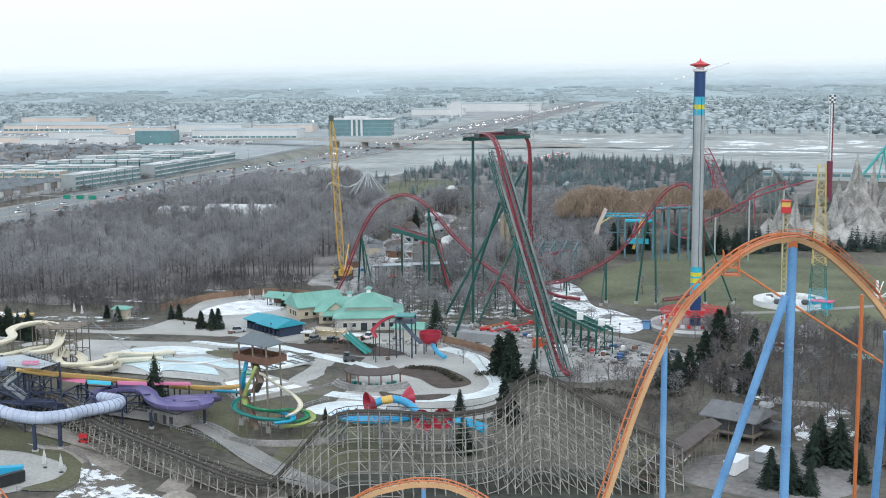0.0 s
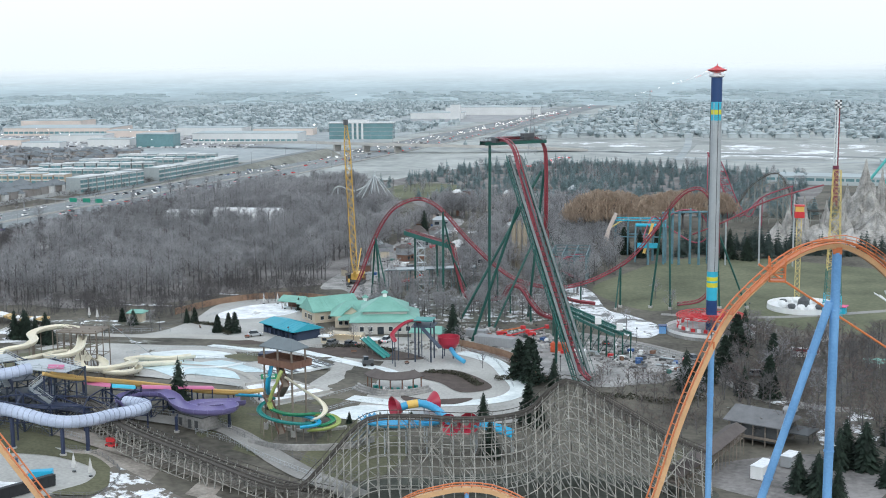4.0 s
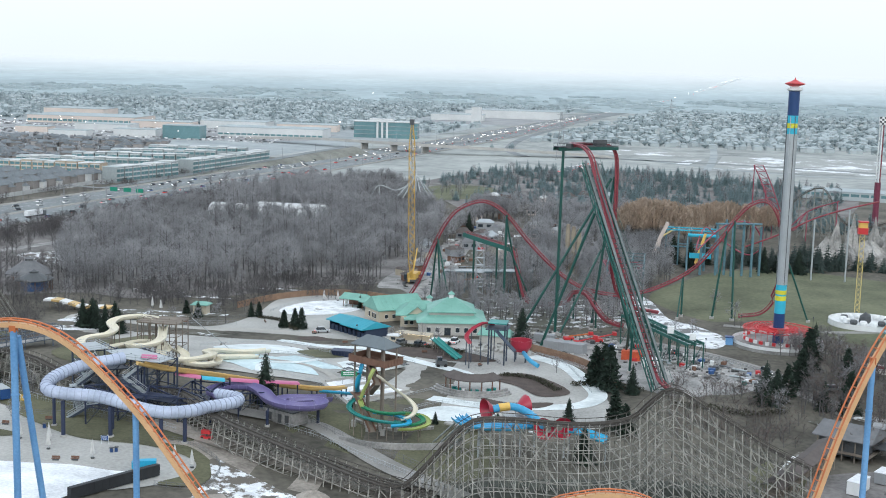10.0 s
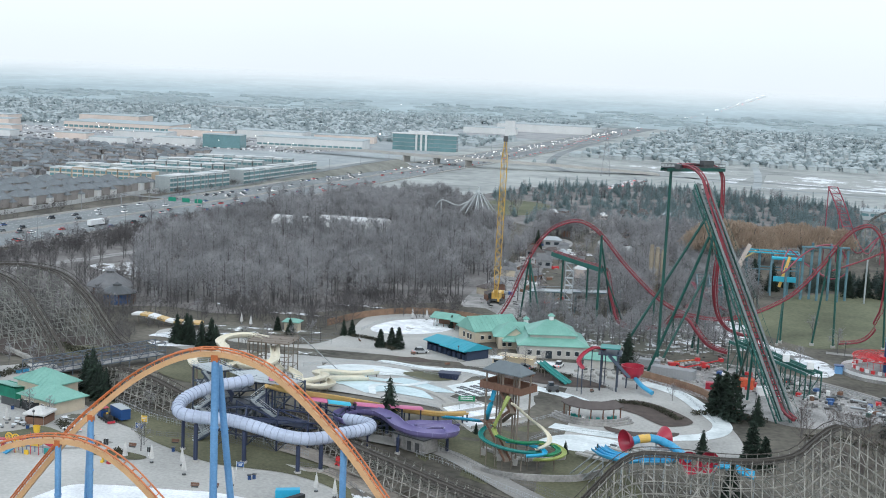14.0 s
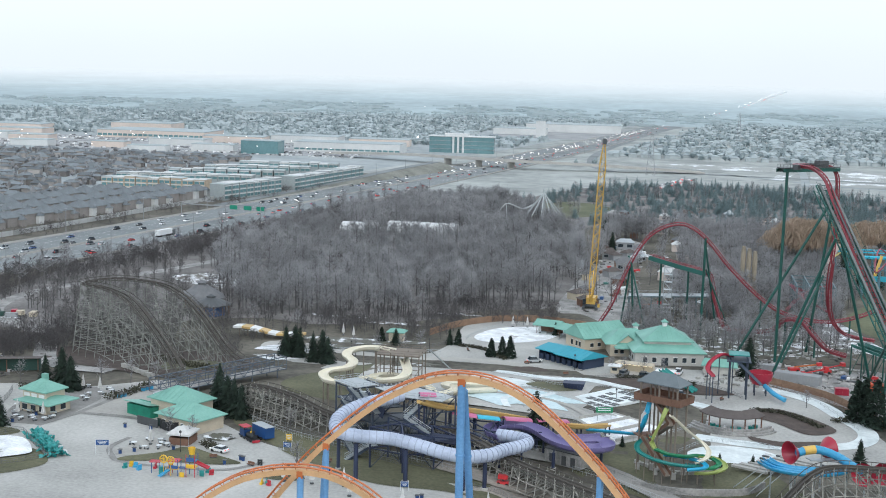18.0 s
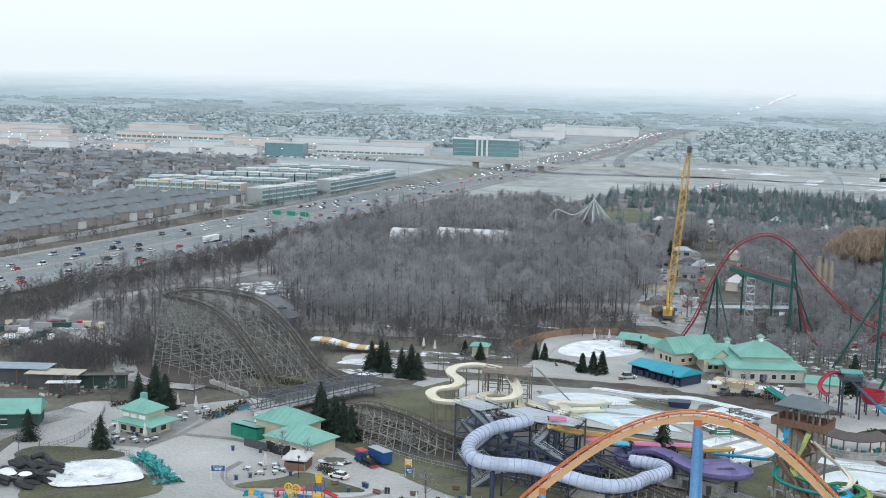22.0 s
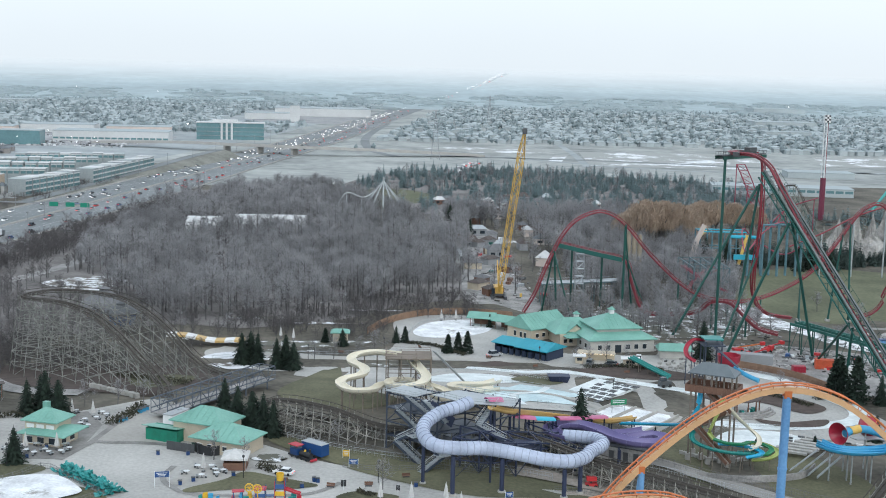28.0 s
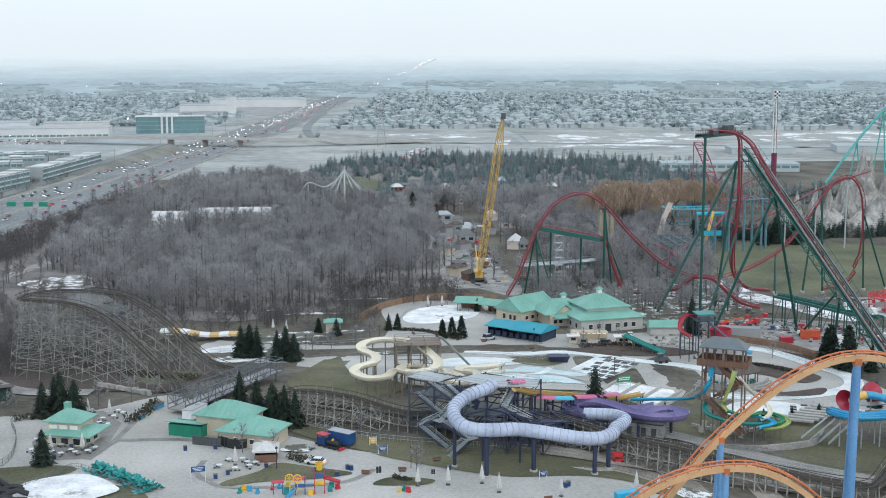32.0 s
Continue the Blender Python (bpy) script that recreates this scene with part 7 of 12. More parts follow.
def woods():
    rng = random.Random(21)
    sets = [bare_tree(s, 16 + (s % 4), 0.34 + 0.03 * (s % 3), 260, 0.062) for s in range(7)]
    spots = []
    clear = [(-222, 366, 20), (-46, 400, 30), (-196, 528, 17), (-172, 535, 17), (-152, 538, 19), (-108, 606, 18)]
    while len(spots) < 1750:
        x, y = rng.uniform(-310, -60), rng.uniform(285, 765)
        if not inside(x, y, WOODS) or any((x - a) ** 2 + (y - b) ** 2 < r * r for a, b, r in clear):
            continue
        if -212 < x < -140 and 505 < y < 545 and rng.random() < 0.75:
            continue
        spots.append((x, y, 0, rng.uniform(0.62, 1.12), rng.uniform(0, 6.28)))
    many("woods", sets, spots, M_BARK, M_TWIG, "dense grey-brown bare winter woods", "woods")
    # brush at the roadside and behind the sheds
    bush = [bare_tree(40 + s, 6.0, 0.6, 90, 0.05, 0.08, 9) for s in range(4)]
    spots = []
    for k in range(1750):
        u = rng.random() * 1.3
        if u < 0.5:
            y = rng.uniform(255, 640)
            x = np.interp(y, [255, 330, 420, 640], [-292, -296, -272, -240]) + rng.uniform(-14, 16)
        elif u < 0.72:
            x, y = rng.uniform(-262, -204), rng.uniform(196, 250)
        elif u < 0.86:
            x, y = rng.uniform(-240, -212), rng.uniform(175, 215)
        elif u < 1.0:
            x, y = rng.uniform(-150, -95), rng.uniform(268, 312)
        elif u < 1.12:
            x, y = rng.uniform(-112, -60), rng.uniform(302, 340)
        else:
            x, y = rng.uniform(-214, -150), rng.uniform(200, 290)
            if inside(x, y, [(-160, 240), (-150, 256), (-128, 252), (-126, 212), (-150, 208)]) or y < 206 and x > -166:
                continue
        if inside(x, y, [(-285, 262), (-255, 268), (-240, 228), (-262, 222)]):
            continue
        spots.append((x, y, terr(x, y), rng.uniform(0.5, 1.3), rng.uniform(0, 6.28)))
    for k in range(650):
        y = rng.uniform(250, 700)
        x = np.interp(y, [250, 330, 420, 560, 700], [-296, -300, -276, -254, -232]) + rng.uniform(-12, 22)
        if inside(x, y, [(-285, 262), (-255, 268), (-240, 228), (-262, 222)]) or abs(x - np.interp(y, [268, 312, 357, 420, 520], [-270, -276, -260, -240, -230])) < 5:
            continue
        spots.append((x, y, terr(x, y), rng.uniform(0.6, 1.5), rng.uniform(0, 6.28)))
    many("brush", bush, spots, M_BARK, M_BRUSH, "tangled bare brush along the road", "brush")
    spots = []
    for k in range(150):
        x, y = rng.uniform(97, 150), rng.uniform(145, 262)
        if (x - 95) ** 2 + (y - 270) ** 2 < 350 or x < 110 and 150 < y < 170:
            continue
        spots.append((x, y, terr(x, y), rng.uniform(0.9, 1.9), rng.uniform(0, 6.28)))
    for k in range(150):
        x, y = rng.uniform(58, 98), rng.uniform(146, 205)
        if inside(x, y, [(84, 112), (92, 160), (118, 160), (122, 108)]) or y < 118 + 0.6 * x - 20:
            continue
        spots.append((x, y, terr(x, y), rng.uniform(0.4, 1.1), rng.uniform(0, 6.28)))
    many("brush", bush, spots, M_BARK, M_TWIGR, "reddish bare shrubs and saplings", "brush")
    # dark thicket between the service road and the woods
    spots = []
    for k in range(430):
        x, y = rng.uniform(-272, -178), rng.uniform(222, 420)
        if inside(x, y, WOODS) or abs(x - np.interp(y, [232, 268, 312, 357, 420], [-230, -270, -276, -260, -240])) < 9 or abs(x + 216) < 24 and 326 < y < 388 or (x + 190) ** 2 + (y - 287) ** 2 < 200:
            continue
        if x < np.interp(y, [222, 268, 312, 357, 420], [-214, -262, -276, -260, -240]):
            continue
        spots.append((x, y, terr(x, y), rng.uniform(0.35, 0.75), rng.uniform(0, 6.28)))
    many("thicket", sets, spots, M_BARK, M_TWIGB, "dark bare thicket beside the woods", "woods")
    # mixed bare trees in the far park
    spots = []
    for k in range(1050):
        x, y = rng.uniform(-62, 60), rng.uniform(335, 640)
        if x < -16 and y < 580 and x > -62 + 0.05 * (y - 340) and rng.random() < 0.9 or inside(x, y, [(45, 340), (62, 395), (100, 420), (116, 340), (140, 270)]):
            continue
        spots.append((x, y, 0, rng.uniform(0.6, 1.0), rng.uniform(0, 6.28)))
    for k in range(230):
        x, y = rng.uniform(-34, 44), rng.uniform(272, 345)
        if inside(x, y, [(34, 262), (44, 302), (36, 345), (80, 345), (90, 262)]) or y < 276 + 0.1 * abs(x):
            continue
        spots.append((x, y, 0, rng.uniform(0.35, 0.7), rng.uniform(0, 6.28)))
    many("park_trees", sets, spots, M_BARK, M_TWIG, "bare trees among the far rides", "trees")
    spots = []
    for k in range(300):
        x, y = rng.uniform(94, 200), rng.uniform(128, 262)
        if inside(x, y, [(84, 112), (92, 160), (118, 160), (122, 108)]) or inside(x, y, [(90, 262), (108, 225), (94, 196), (84, 220)]) or x > 118 and 138 < y < 172 and x < 134:
            continue
        spots.append((x, y, terr(x, y), rng.uniform(0.35, 0.75), rng.uniform(0, 6.28)))
    many("grove", sets, spots, M_BARK, M_TWIGB, "grove of bare brown trees by the station", "trees")
    # far conifer belt
    con = [conifer(60 + s, 9 + 1.3 * s, 4.4 + 0.6 * (s % 3), 9, 13) for s in range(5)]
    spots = []
    band = [(-140, 790), (-90, 960), (10, 1010), (110, 950), (200, 880), (160, 660), (60, 600), (10, 640), (-30, 690), (-70, 640), (-100, 700)]
    while len(spots) < 950:
        x, y = rng.uniform(-140, 200), rng.uniform(600, 1010)
        if inside(x, y, band) and not inside(x, y, [(-128, 700), (-95, 690), (-60, 740), (-85, 800), (-120, 790)]):
            spots.append((x, y, 0, rng.uniform(0.5, 0.85), rng.uniform(0, 6.28)))
    mixed = []
    for k in range(260):
        x, y = rng.uniform(-140, 200), rng.uniform(600, 960)
        if inside(x, y, band):
            mixed.append((x, y, 0, rng.uniform(0.45, 0.75), rng.uniform(0, 6.28)))
    many("mixed_grove", sets, mixed, M_BARK, M_TWIG, "bare trees among the far conifers", "trees")
    for k in range(80):
        spots.append((rng.uniform(100, 240), rng.uniform(600, 660), 0, rng.uniform(0.6, 1.0), 1.0 * k))
    dark = [(rng.uniform(100, 240), rng.uniform(452, 478), 0, rng.uniform(0.55, 0.95), 1.0 * k) for k in range(95)] + [(rng.uniform(82, 135), rng.uniform(440, 480), 0, rng.uniform(0.6, 0.95), 1.0 * k) for k in range(40)] + [(rng.uniform(20, 36), rng.uniform(470, 500), 0, rng.uniform(0.5, 0.8), 1.0 * k) for k in range(9)]
    many("dark_conifers", con, dark, M_BARK, soft(mat("blue_green_needles", (0.045, 0.068, 0.06), 0.9, 0, 0.25, 0.05, 2, 0, (0.07, 0.098, 0.088), rnd=0.2), 0.3), "dark spruces at the edge of the far lawn", "conifers")
    many("conifer_belt", con, spots, M_BARK, M_NEEDLEF, "belt of conifers beyond the rides with haze-paled needles", "conifers")


woods()


def single_trees():
    g = "conifers in the park"
    protos = [tree_proto("conifer_tree", conifer(s, 10 + 0.6 * (s % 2), 3.0 + 0.5 * (s % 3)), M_BARK, M_NEEDLE, "dark green spruce tree standing in the park", "conifer", g) for s in range(4)]
    spots = [(-184, 149, 0.95), (-180, 151, 1.1), (-176, 148, 1.0), (-182, 154, 0.9), (-136, 156, 0.9), (-131, 142, 1.0), (-127, 138, 1.05), (-124, 135, 1.0), (-121.5, 133.5, 0.95), (-140, 226, 1.0), (-137.4, 228, 1.08), (-135, 225.5, 1.0), (-128.6, 219, 1.0), (-126, 221, 1.05), (-123.4, 218, 0.9), (-47, 139.5, 1.3),
             (-92, 262, 0.6), (-176, 111, 0.8), (-195, 112, 0.8), (47.5, 189, 0.85), (9, 244, 1.35), (85, 190, 1.2), (88.5, 194, 1.0), (105, 250, 1.2), (101, 188, 0.9), (121, 133, 1.1), (125, 130, 1.2), (119, 129, 1.0), (128, 118, 0.9), (108, 112, 0.9), (112, 110, 1.0), (116, 108, 0.8),
             (-2, 143, 0.35), (6, 144, 0.32), (14, 146, 0.35), (-26, 150, 0.3), (32, 152, 0.75), (38, 120, 0.9), (-110, 256, 0.6), (-58, 290, 0.5), (134, 150, 1.1), (138, 128, 1.0), (-60, 585, 1.3), (-52, 520, 1.2), (-116, 560, 1.2), (68, 440, 1.3), (60, 450, 1.4), (76, 452, 1.3), (102, 436, 1.3), (110, 440, 1.4), (118, 436, 1.2)]
    plant(protos, spots)
    protos = [tree_proto("pine_tree", pine(120 + s, 10 + s), M_BARK, M_NEEDLE, "dark green bushy pine tree standing in the park", "pine", "pines in the park") for s in range(3)]
    plant(protos, [(-75, 247, 0.62), (-71.6, 249, 0.6), (-68.6, 247, 0.62), (36.7, 196, 1.15), (40.9, 191, 1.2), (39, 199, 1.0), (101.5, 233, 1.35), (96.5, 207, 1.1), (107.6, 186, 1.0), (-116, 260, 0.5), (-89, 262, 0.5), (44, 150, 0.9), (47, 146, 0.8), (112, 224, 0.9), (92, 199, 0.8)])
    protos = [tree_proto("bare_tree", bare_tree(80 + s, 9, 0.42, 170, 0.045, 0.25, 12), M_BARK, M_TWIG, "leafless young tree with fine twigs", "tree", "bare trees in the park") for s in range(4)]
    spots = [(-95, 96, 0.9), (-133, 115, 0.9), (-126, 112, 0.8), (-172, 158, 0.9), (-164, 160, 0.9), (-158, 163, 0.8), (-192, 150, 0.9), (-118, 232, 0.9), (-112, 236, 1.0), (-104, 240, 0.9), (-99, 246, 1.0), (-30, 234, 0.8), (-24, 238, 0.9), (-18, 236, 0.8), (-34, 236, 0.7), (12, 236, 0.9), (24, 208, 0.7), (60, 262, 1.1), (66, 270, 1.0), (82, 300, 1.2), (76, 330, 1.1), (-106, 126, 0.8), (-140, 140, 0.7), (108, 200, 1.3), (114, 212, 1.5), (120, 178, 1.5), (126, 200, 1.4), (116, 150, 1.3), (104, 238, 1.3), (112, 246, 1.4), (130, 236, 1.4), (-205, 150, 0.9), (-193, 104, 0.7), (-190, 108, 0.7), (-150, 270, 1.0), (-166, 268, 1.2), (-180, 262, 1.1), (88, 176, 1.2), (84, 186, 1.1), (20, 296, 1.2), (-12, 292, 1.1), (44, 286, 1.0)]
    plant(protos, spots)
    protos = [tree_proto("tall_bare_tree", bare_tree(95 + s, 21, 0.3, 200, 0.07, 0.35, 13), M_BARK, M_TWIG, "tall leafless tree beside the highway", "tree", "tall trees by the highway") for s in range(3)]
    rng = random.Random(5)
    spots = [(np.interp(y, [300, 420, 560, 760], [-284, -262, -236, -226]) + rng.uniform(-8, 8), y, rng.uniform(0.7, 1.05)) for y in (306, 318, 332, 350, 356, 372, 396, 402, 436, 470, 490, 520, 548, 566, 584, 600, 612, 624, 640, 655, 668, 690, 700, 730)]
    plant(protos, spots)
    protos = [tree_proto("willow_tree", willow(s, 17), M_BARK, M_WILLOW, "orange-brown leafless willow with drooping twigs", "willow", "willows by the lawn") for s in range(3)]
    plant(protos, [(38, 503, 1.5), (49, 508, 1.6), (60, 514, 1.5), (44, 520, 1.55), (55, 524, 1.5), (33, 512, 1.2), (66, 506, 1.2), (78, 540, 1.35), (90, 548, 1.4), (101, 552, 1.3), (112, 556, 1.25), (84, 560, 1.3), (70, 532, 1.3)])


single_trees()

# ---- water slides ----
M_SLIDEW = mat("cream_fibreglass", (0.72, 0.68, 0.56), 0.4, 0, 0.10, 0.15, 2, 0.02)
M_SLIDEIN = mat("pale_slide_channel", (0.60, 0.59, 0.53), 0.45, 0, 0.15, 0.15, 2, 0.02)
M_TUBEW = mat("pale_lilac_fibreglass", (0.37, 0.42, 0.545), 0.35, 0, 0.15, 0.2, 2, 0.02, (0.45, 0.50, 0.62))
M_TUBEJ = mat("grey_flange_rubber", (0.30, 0.335, 0.435), 0.6, 0, 0.1, 0.3, 3, 0.02)
M_PURP = mat("purple_fibreglass", (0.165, 0.145, 0.31), 0.35, 0, 0.12, 0.12, 2, 0.02)
M_PURPL = mat("pale_purple_channel", (0.235, 0.22, 0.40), 0.4, 0, 0.12, 0.12, 2, 0.02)
M_AMBER = mat("amber_fibreglass", (0.58, 0.40, 0.15), 0.4, 0, 0.10, 0.12, 2, 0.02)
M_PINK = mat("pink_fibreglass", (0.50, 0.14, 0.27), 0.4, 0, 0.10, 0.12, 2, 0.02)
M_LIME = mat("lime_fibreglass", (0.33, 0.39, 0.12), 0.4, 0, 0.12, 0.12, 2, 0.02)
M_LEAF = mat("green_fibreglass", (0.03, 0.215, 0.10), 0.4, 0, 0.12, 0.12, 2, 0.02)
M_TEAL = mat("teal_fibreglass", (0.03, 0.23, 0.21), 0.4, 0, 0.12, 0.12, 2, 0.02)
M_AQUA = mat("aqua_fibreglass", (0.05, 0.38, 0.60), 0.4, 0, 0.12, 0.12, 2, 0.02)
M_SKYB = mat("bright_blue_fibreglass", (0.07, 0.33, 0.56), 0.35, 0, 0.12, 0.12, 2, 0.02)
M_FRED = mat("red_fibreglass", (0.34, 0.02, 0.045), 0.35, 0, 0.12, 0.12, 2, 0.02)
M_NAVYS = mat("dark_navy_steel", (0.025, 0.035, 0.075), 0.5, 0, 0.15, 0.2, 2, 0.03)
M_SLATE = mat("slate_blue_steel", (0.045, 0.06, 0.09), 0.5, 0.1, 0.15, 0.2, 2, 0.03)
M_TIMB = mat("brown_stained_timber", (0.17, 0.095, 0.065), 0.8, 0, 0.2, 0.4, 4, 0.1)
M_GREYT = mat("grey_brown_timber", (0.20, 0.17, 0.14), 0.85, 0, 0.2, 0.4, 4, 0.1)


def half_pipe(r, t=0.12, n=9, lip=0.0):
    """Profile of an open flume with a wall thickness."""
    o = [((r + t) * math.cos(a), (r + t) * math.sin(a)) for a in np.linspace(math.pi * (1 + lip), math.pi * (2 - lip), n)]
    i = [(r * math.cos(a), r * math.sin(a)) for a in np.linspace(math.pi * (2 - lip), math.pi * (1 + lip), n)]
    return o + i


def flume(root, pts, r, m, name="flume", closed=False, joints=None, step=1.2, posts=0, post_m=None, post_r=0.14, skip=0):
    path = even(cr(pts, 8), step)
    p, t, s, u = frames(path)
    mb = MB().sweep(path, ring(r, 14) if closed else half_pipe(r))
    mb.smooth = True
    f = part(name, mb, m, root)
    if joints:
        q = even(path, joints[0])
        qp, qt, qs, qu = frames(q)
        for a, d in zip(qp[1:-1], qt[1:-1]):
            if closed:
                part("flange", MB().sweep([a - d * 0.07, a + d * 0.07], ring(r * 1.07, 14)), joints[1], f)
            else:
                part("flange", MB().sweep([a - d * 0.06, a + d * 0.06], half_pipe(r * 1.05, 0.12, 7)), joints[1], f)
    if posts:
        for a in even(path, posts)[skip:]:
            g = terr(a[0], a[1])
            if a[2] - r - g > 0.6:
                part("post", MB().beam((a[0], a[1], g - 0.2), (a[0], a[1], a[2] - r), post_r, 6), post_m, root)
    return f


def tube_complex():
    o = thing("water_slide", (-70, 105, 4), "pale lilac enclosed tube slide with ribbed joints", "slide", "water slides")
    flume(o, [(-76, 116, 18.8), (-78.5, 113.2, 18.5), (-82.5, 110, 18.1), (-86.0, 104.5, 17.2), (-86.6, 98, 16.5), (-84.5, 93.2, 15.8), (-80, 93, 15.2), (-73.5, 95.2, 14.5), (-67, 94.8, 13.6), (-61, 93.8, 12.7), (-56, 95, 12), (-52, 99.5, 11.5), (-50, 104.5, 11.2), (-47.6, 108.5, 10.9), (-45.8, 113, 10.6), (-46.8, 117.2, 10.3), (-50, 119.4, 10.1), (-53.6, 120.8, 9.9)], 1.45, M_TUBEW, "tube", True, (1.55, M_TUBEJ), 0.8)
    for x, y, z, r in ((-80.5, 92.6, 13.6, 0.5), (-70, 95, 12.4, 0.5), (-57, 93.6, 10.6, 0.48), (-53, 98, 10.2, 0.48), (-86.5, 100, 15, 0.4), (-52, 112, 9.2, 0.4), (-40.5, 121, 6.6, 0.4), (-30, 130, 5.6, 0.4), (-46, 133, 7.4, 0.4)):
        mb = MB().beam((x, y, terr(x, y) - 0.2), (x, y, z), r, 12)
        mb.smooth = True
        c = part("pylon", mb, M_NAVYS, o, "thick navy steel pylon")
        part("footing", MB().lathe((x, y, terr(x, y)), [(0, 0.5), (r * 1.7, 0.5), (r * 1.7, -0.3)], 12), M_BARR, c)
        part("arm", MB().beam((x, y, z - 0.8), (x, y + 0.9, z + 0.4), 0.2, 6), M_NAVYS, c)
    p = thing("water_slide", (-42, 130, 4), "purple bowl slide with looping rims", "slide", "water slides")
    def trough(pts, w, m, name="channel"):
        """A wide shallow channel with upturned lips."""
        pr = [(-w, 0.9), (-w * 0.92, 0.15), (-w * 0.6, -0.45), (0, -0.65), (w * 0.6, -0.45), (w * 0.92, 0.15), (w, 0.9), (w + 0.12, 0.9), (w * 1.02, 0.05), (w * 0.66, -0.65), (0, -0.85), (-w * 0.66, -0.65), (-w * 1.02, 0.05), (-w - 0.12, 0.9)]
        path = even(cr(pts, 8), 0.8)
        mb = MB().sweep(path, pr)
        mb.smooth = True
        c = part(name, mb, m, p)
        q = even(path, 3.0)
        for a, d in zip(q[1:-1], frames(q)[1][1:-1]):
            part("joint", MB().sweep([a - d * 0.06, a + d * 0.06], [(x * 1.03, z - 0.03 if z < 0.5 else z + 0.05) for x, z in pr]), M_PURPL, c)
    trough([(-52.6, 120.2, 9.6), (-55.2, 122.6, 9.5), (-56, 126.6, 9.4), (-53.6, 130.8, 9.3), (-48.6, 132.2, 9.1), (-44.4, 129, 8.8), (-41.2, 124.6, 8.4), (-36.6, 121.8, 8.0), (-31, 122.6, 7.7), (-28.4, 126.6, 7.4), (-30.4, 130.6, 7.1), (-34.4, 130.2, 6.9), (-37.6, 128.4, 6.7), (-40.4, 130.6, 6.4), (-39, 134.6, 6.1), (-34, 137.4, 5.7), (-30, 141, 5.3)], 1.75, M_PURP)
    y = thing("water_slide", (-55, 135, 4), "long straight amber speed slides side by side", "slide", "water slides")
    for k, m in ((-1.3, M_AMBER), (0.3, M_AMBER)):
        flume(y, [(-70.5 + k * 0.6, 115 + k, 18.6), (-66 + k * 0.6, 120.5 + k, 16.2), (-59 + k * 0.6, 131.5 + k, 12.6), (-45 + k * 0.6, 146 + k, 7.3), (-36.5 + k * 0.6, 153 + k, 5.0), (-30 + k * 0.6, 158 + k, 4.4)], 0.75, m, "flume", False, (3.0, M_AMBER), 1.5, 9, M_NAVYS, 0.22)
    q = thing("water_slide", (-60, 125, 4), "pink and cyan covered slide sections", "slide", "water slides")
    for (a, b, m) in (((-66, 124, 13.4), (-60, 126.5, 12.2), M_PINK), ((-60, 127, 12), (-55, 130, 11), M_CYAN), ((-54, 131.5, 10.8), (-48, 136, 9.6), M_PINK), ((-47, 138, 9.2), (-40, 145.5, 7.4), M_PINK), ((-72, 117.5, 18.9), (-68.5, 119, 18.6), M_PINK)):
        part("cover", MB().sweep(even([a, b], 1.5), [(1.3 * math.cos(w), 0.7 * math.sin(w)) for w in np.linspace(0, math.pi, 8)] + [(1.2 * math.cos(w), 0.6 * math.sin(w)) for w in np.linspace(math.pi, 0, 8)]), m, q)
        for e in (a, b):
            part("post", MB().beam((e[0], e[1], terr(e[0], e[1])), (e[0], e[1], e[2] + 0.1), 0.2, 6), M_NAVYS, q)
    # steel stair tower and deck grid below the slides
    t = thing("stair_tower", (-82, 122, 4.5), "dark steel stair tower with galvanised decks", "tower")
    cols = [(-94.5, 126), (-89, 121.5), (-83, 117), (-88, 131), (-82.5, 126.5), (-76.5, 121.5), (-70, 116.5), (-70, 124), (-64, 121), (-76, 129)]
    for x, yy in cols:
        part("column", MB().beam((x, yy, terr(x, yy) - 0.2), (x, yy, 18.6), 0.27, 4), M_SLATE, t)
    for z in (8.2, 11.4, 14.8, 18.2):
        for i, (xa, ya) in enumerate(cols):
            for xb, yb in cols[i + 1:]:
                if math.hypot(xa - xb, ya - yb) < 8.8:
                    part("beam", MB().beam((xa, ya, z), (xb, yb, z), 0.19, 4), M_SLATE, t)
    for i, (xa, ya) in enumerate(cols):
        for xb, yb in cols[i + 1:]:
            if math.hypot(xa - xb, ya - yb) < 8.0:
                for z0, z1 in ((4.6, 11.4), (11.4, 18.2)):
                    part("brace", MB().beam((xa, ya, z0), (xb, yb, z1), 0.13, 4), M_SLATE, t)
    part("deck", MB().prism([(-95, 126), (-88, 120.5), (-84, 125), (-90.5, 131)], 18.6, 18.75), M_GALV, t)
    part("deck", MB().prism([(-84, 123), (-76, 116), (-66, 114.5), (-64.5, 120), (-72, 124.5), (-78, 128)], 18.4, 18.55), M_GALV, t)
    for xa, ya, xb, yb in ((-95, 126, -88, 120.5), (-88, 120.5, -84, 125), (-84, 125, -90.5, 131), (-90.5, 131, -95, 126), (-84, 123, -76, 116), (-76, 116, -66, 114.5), (-66, 114.5, -64.5, 120), (-64.5, 120, -72, 124.5), (-72, 124.5, -78, 128)):
        for h in (0.55, 1.1):
            part("handrail", MB().beam((xa, ya, 18.6 + h), (xb, yb, 18.6 + h), 0.06, 4), M_GALV, t)
        for f in (0, 0.33, 0.66):
            part("rail_post", MB().beam((xa + (xb - xa) * f, ya + (yb - ya) * f, 18.6), (xa + (xb - xa) * f, ya + (yb - ya) * f, 19.7), 0.05, 4), M_GALV, t)
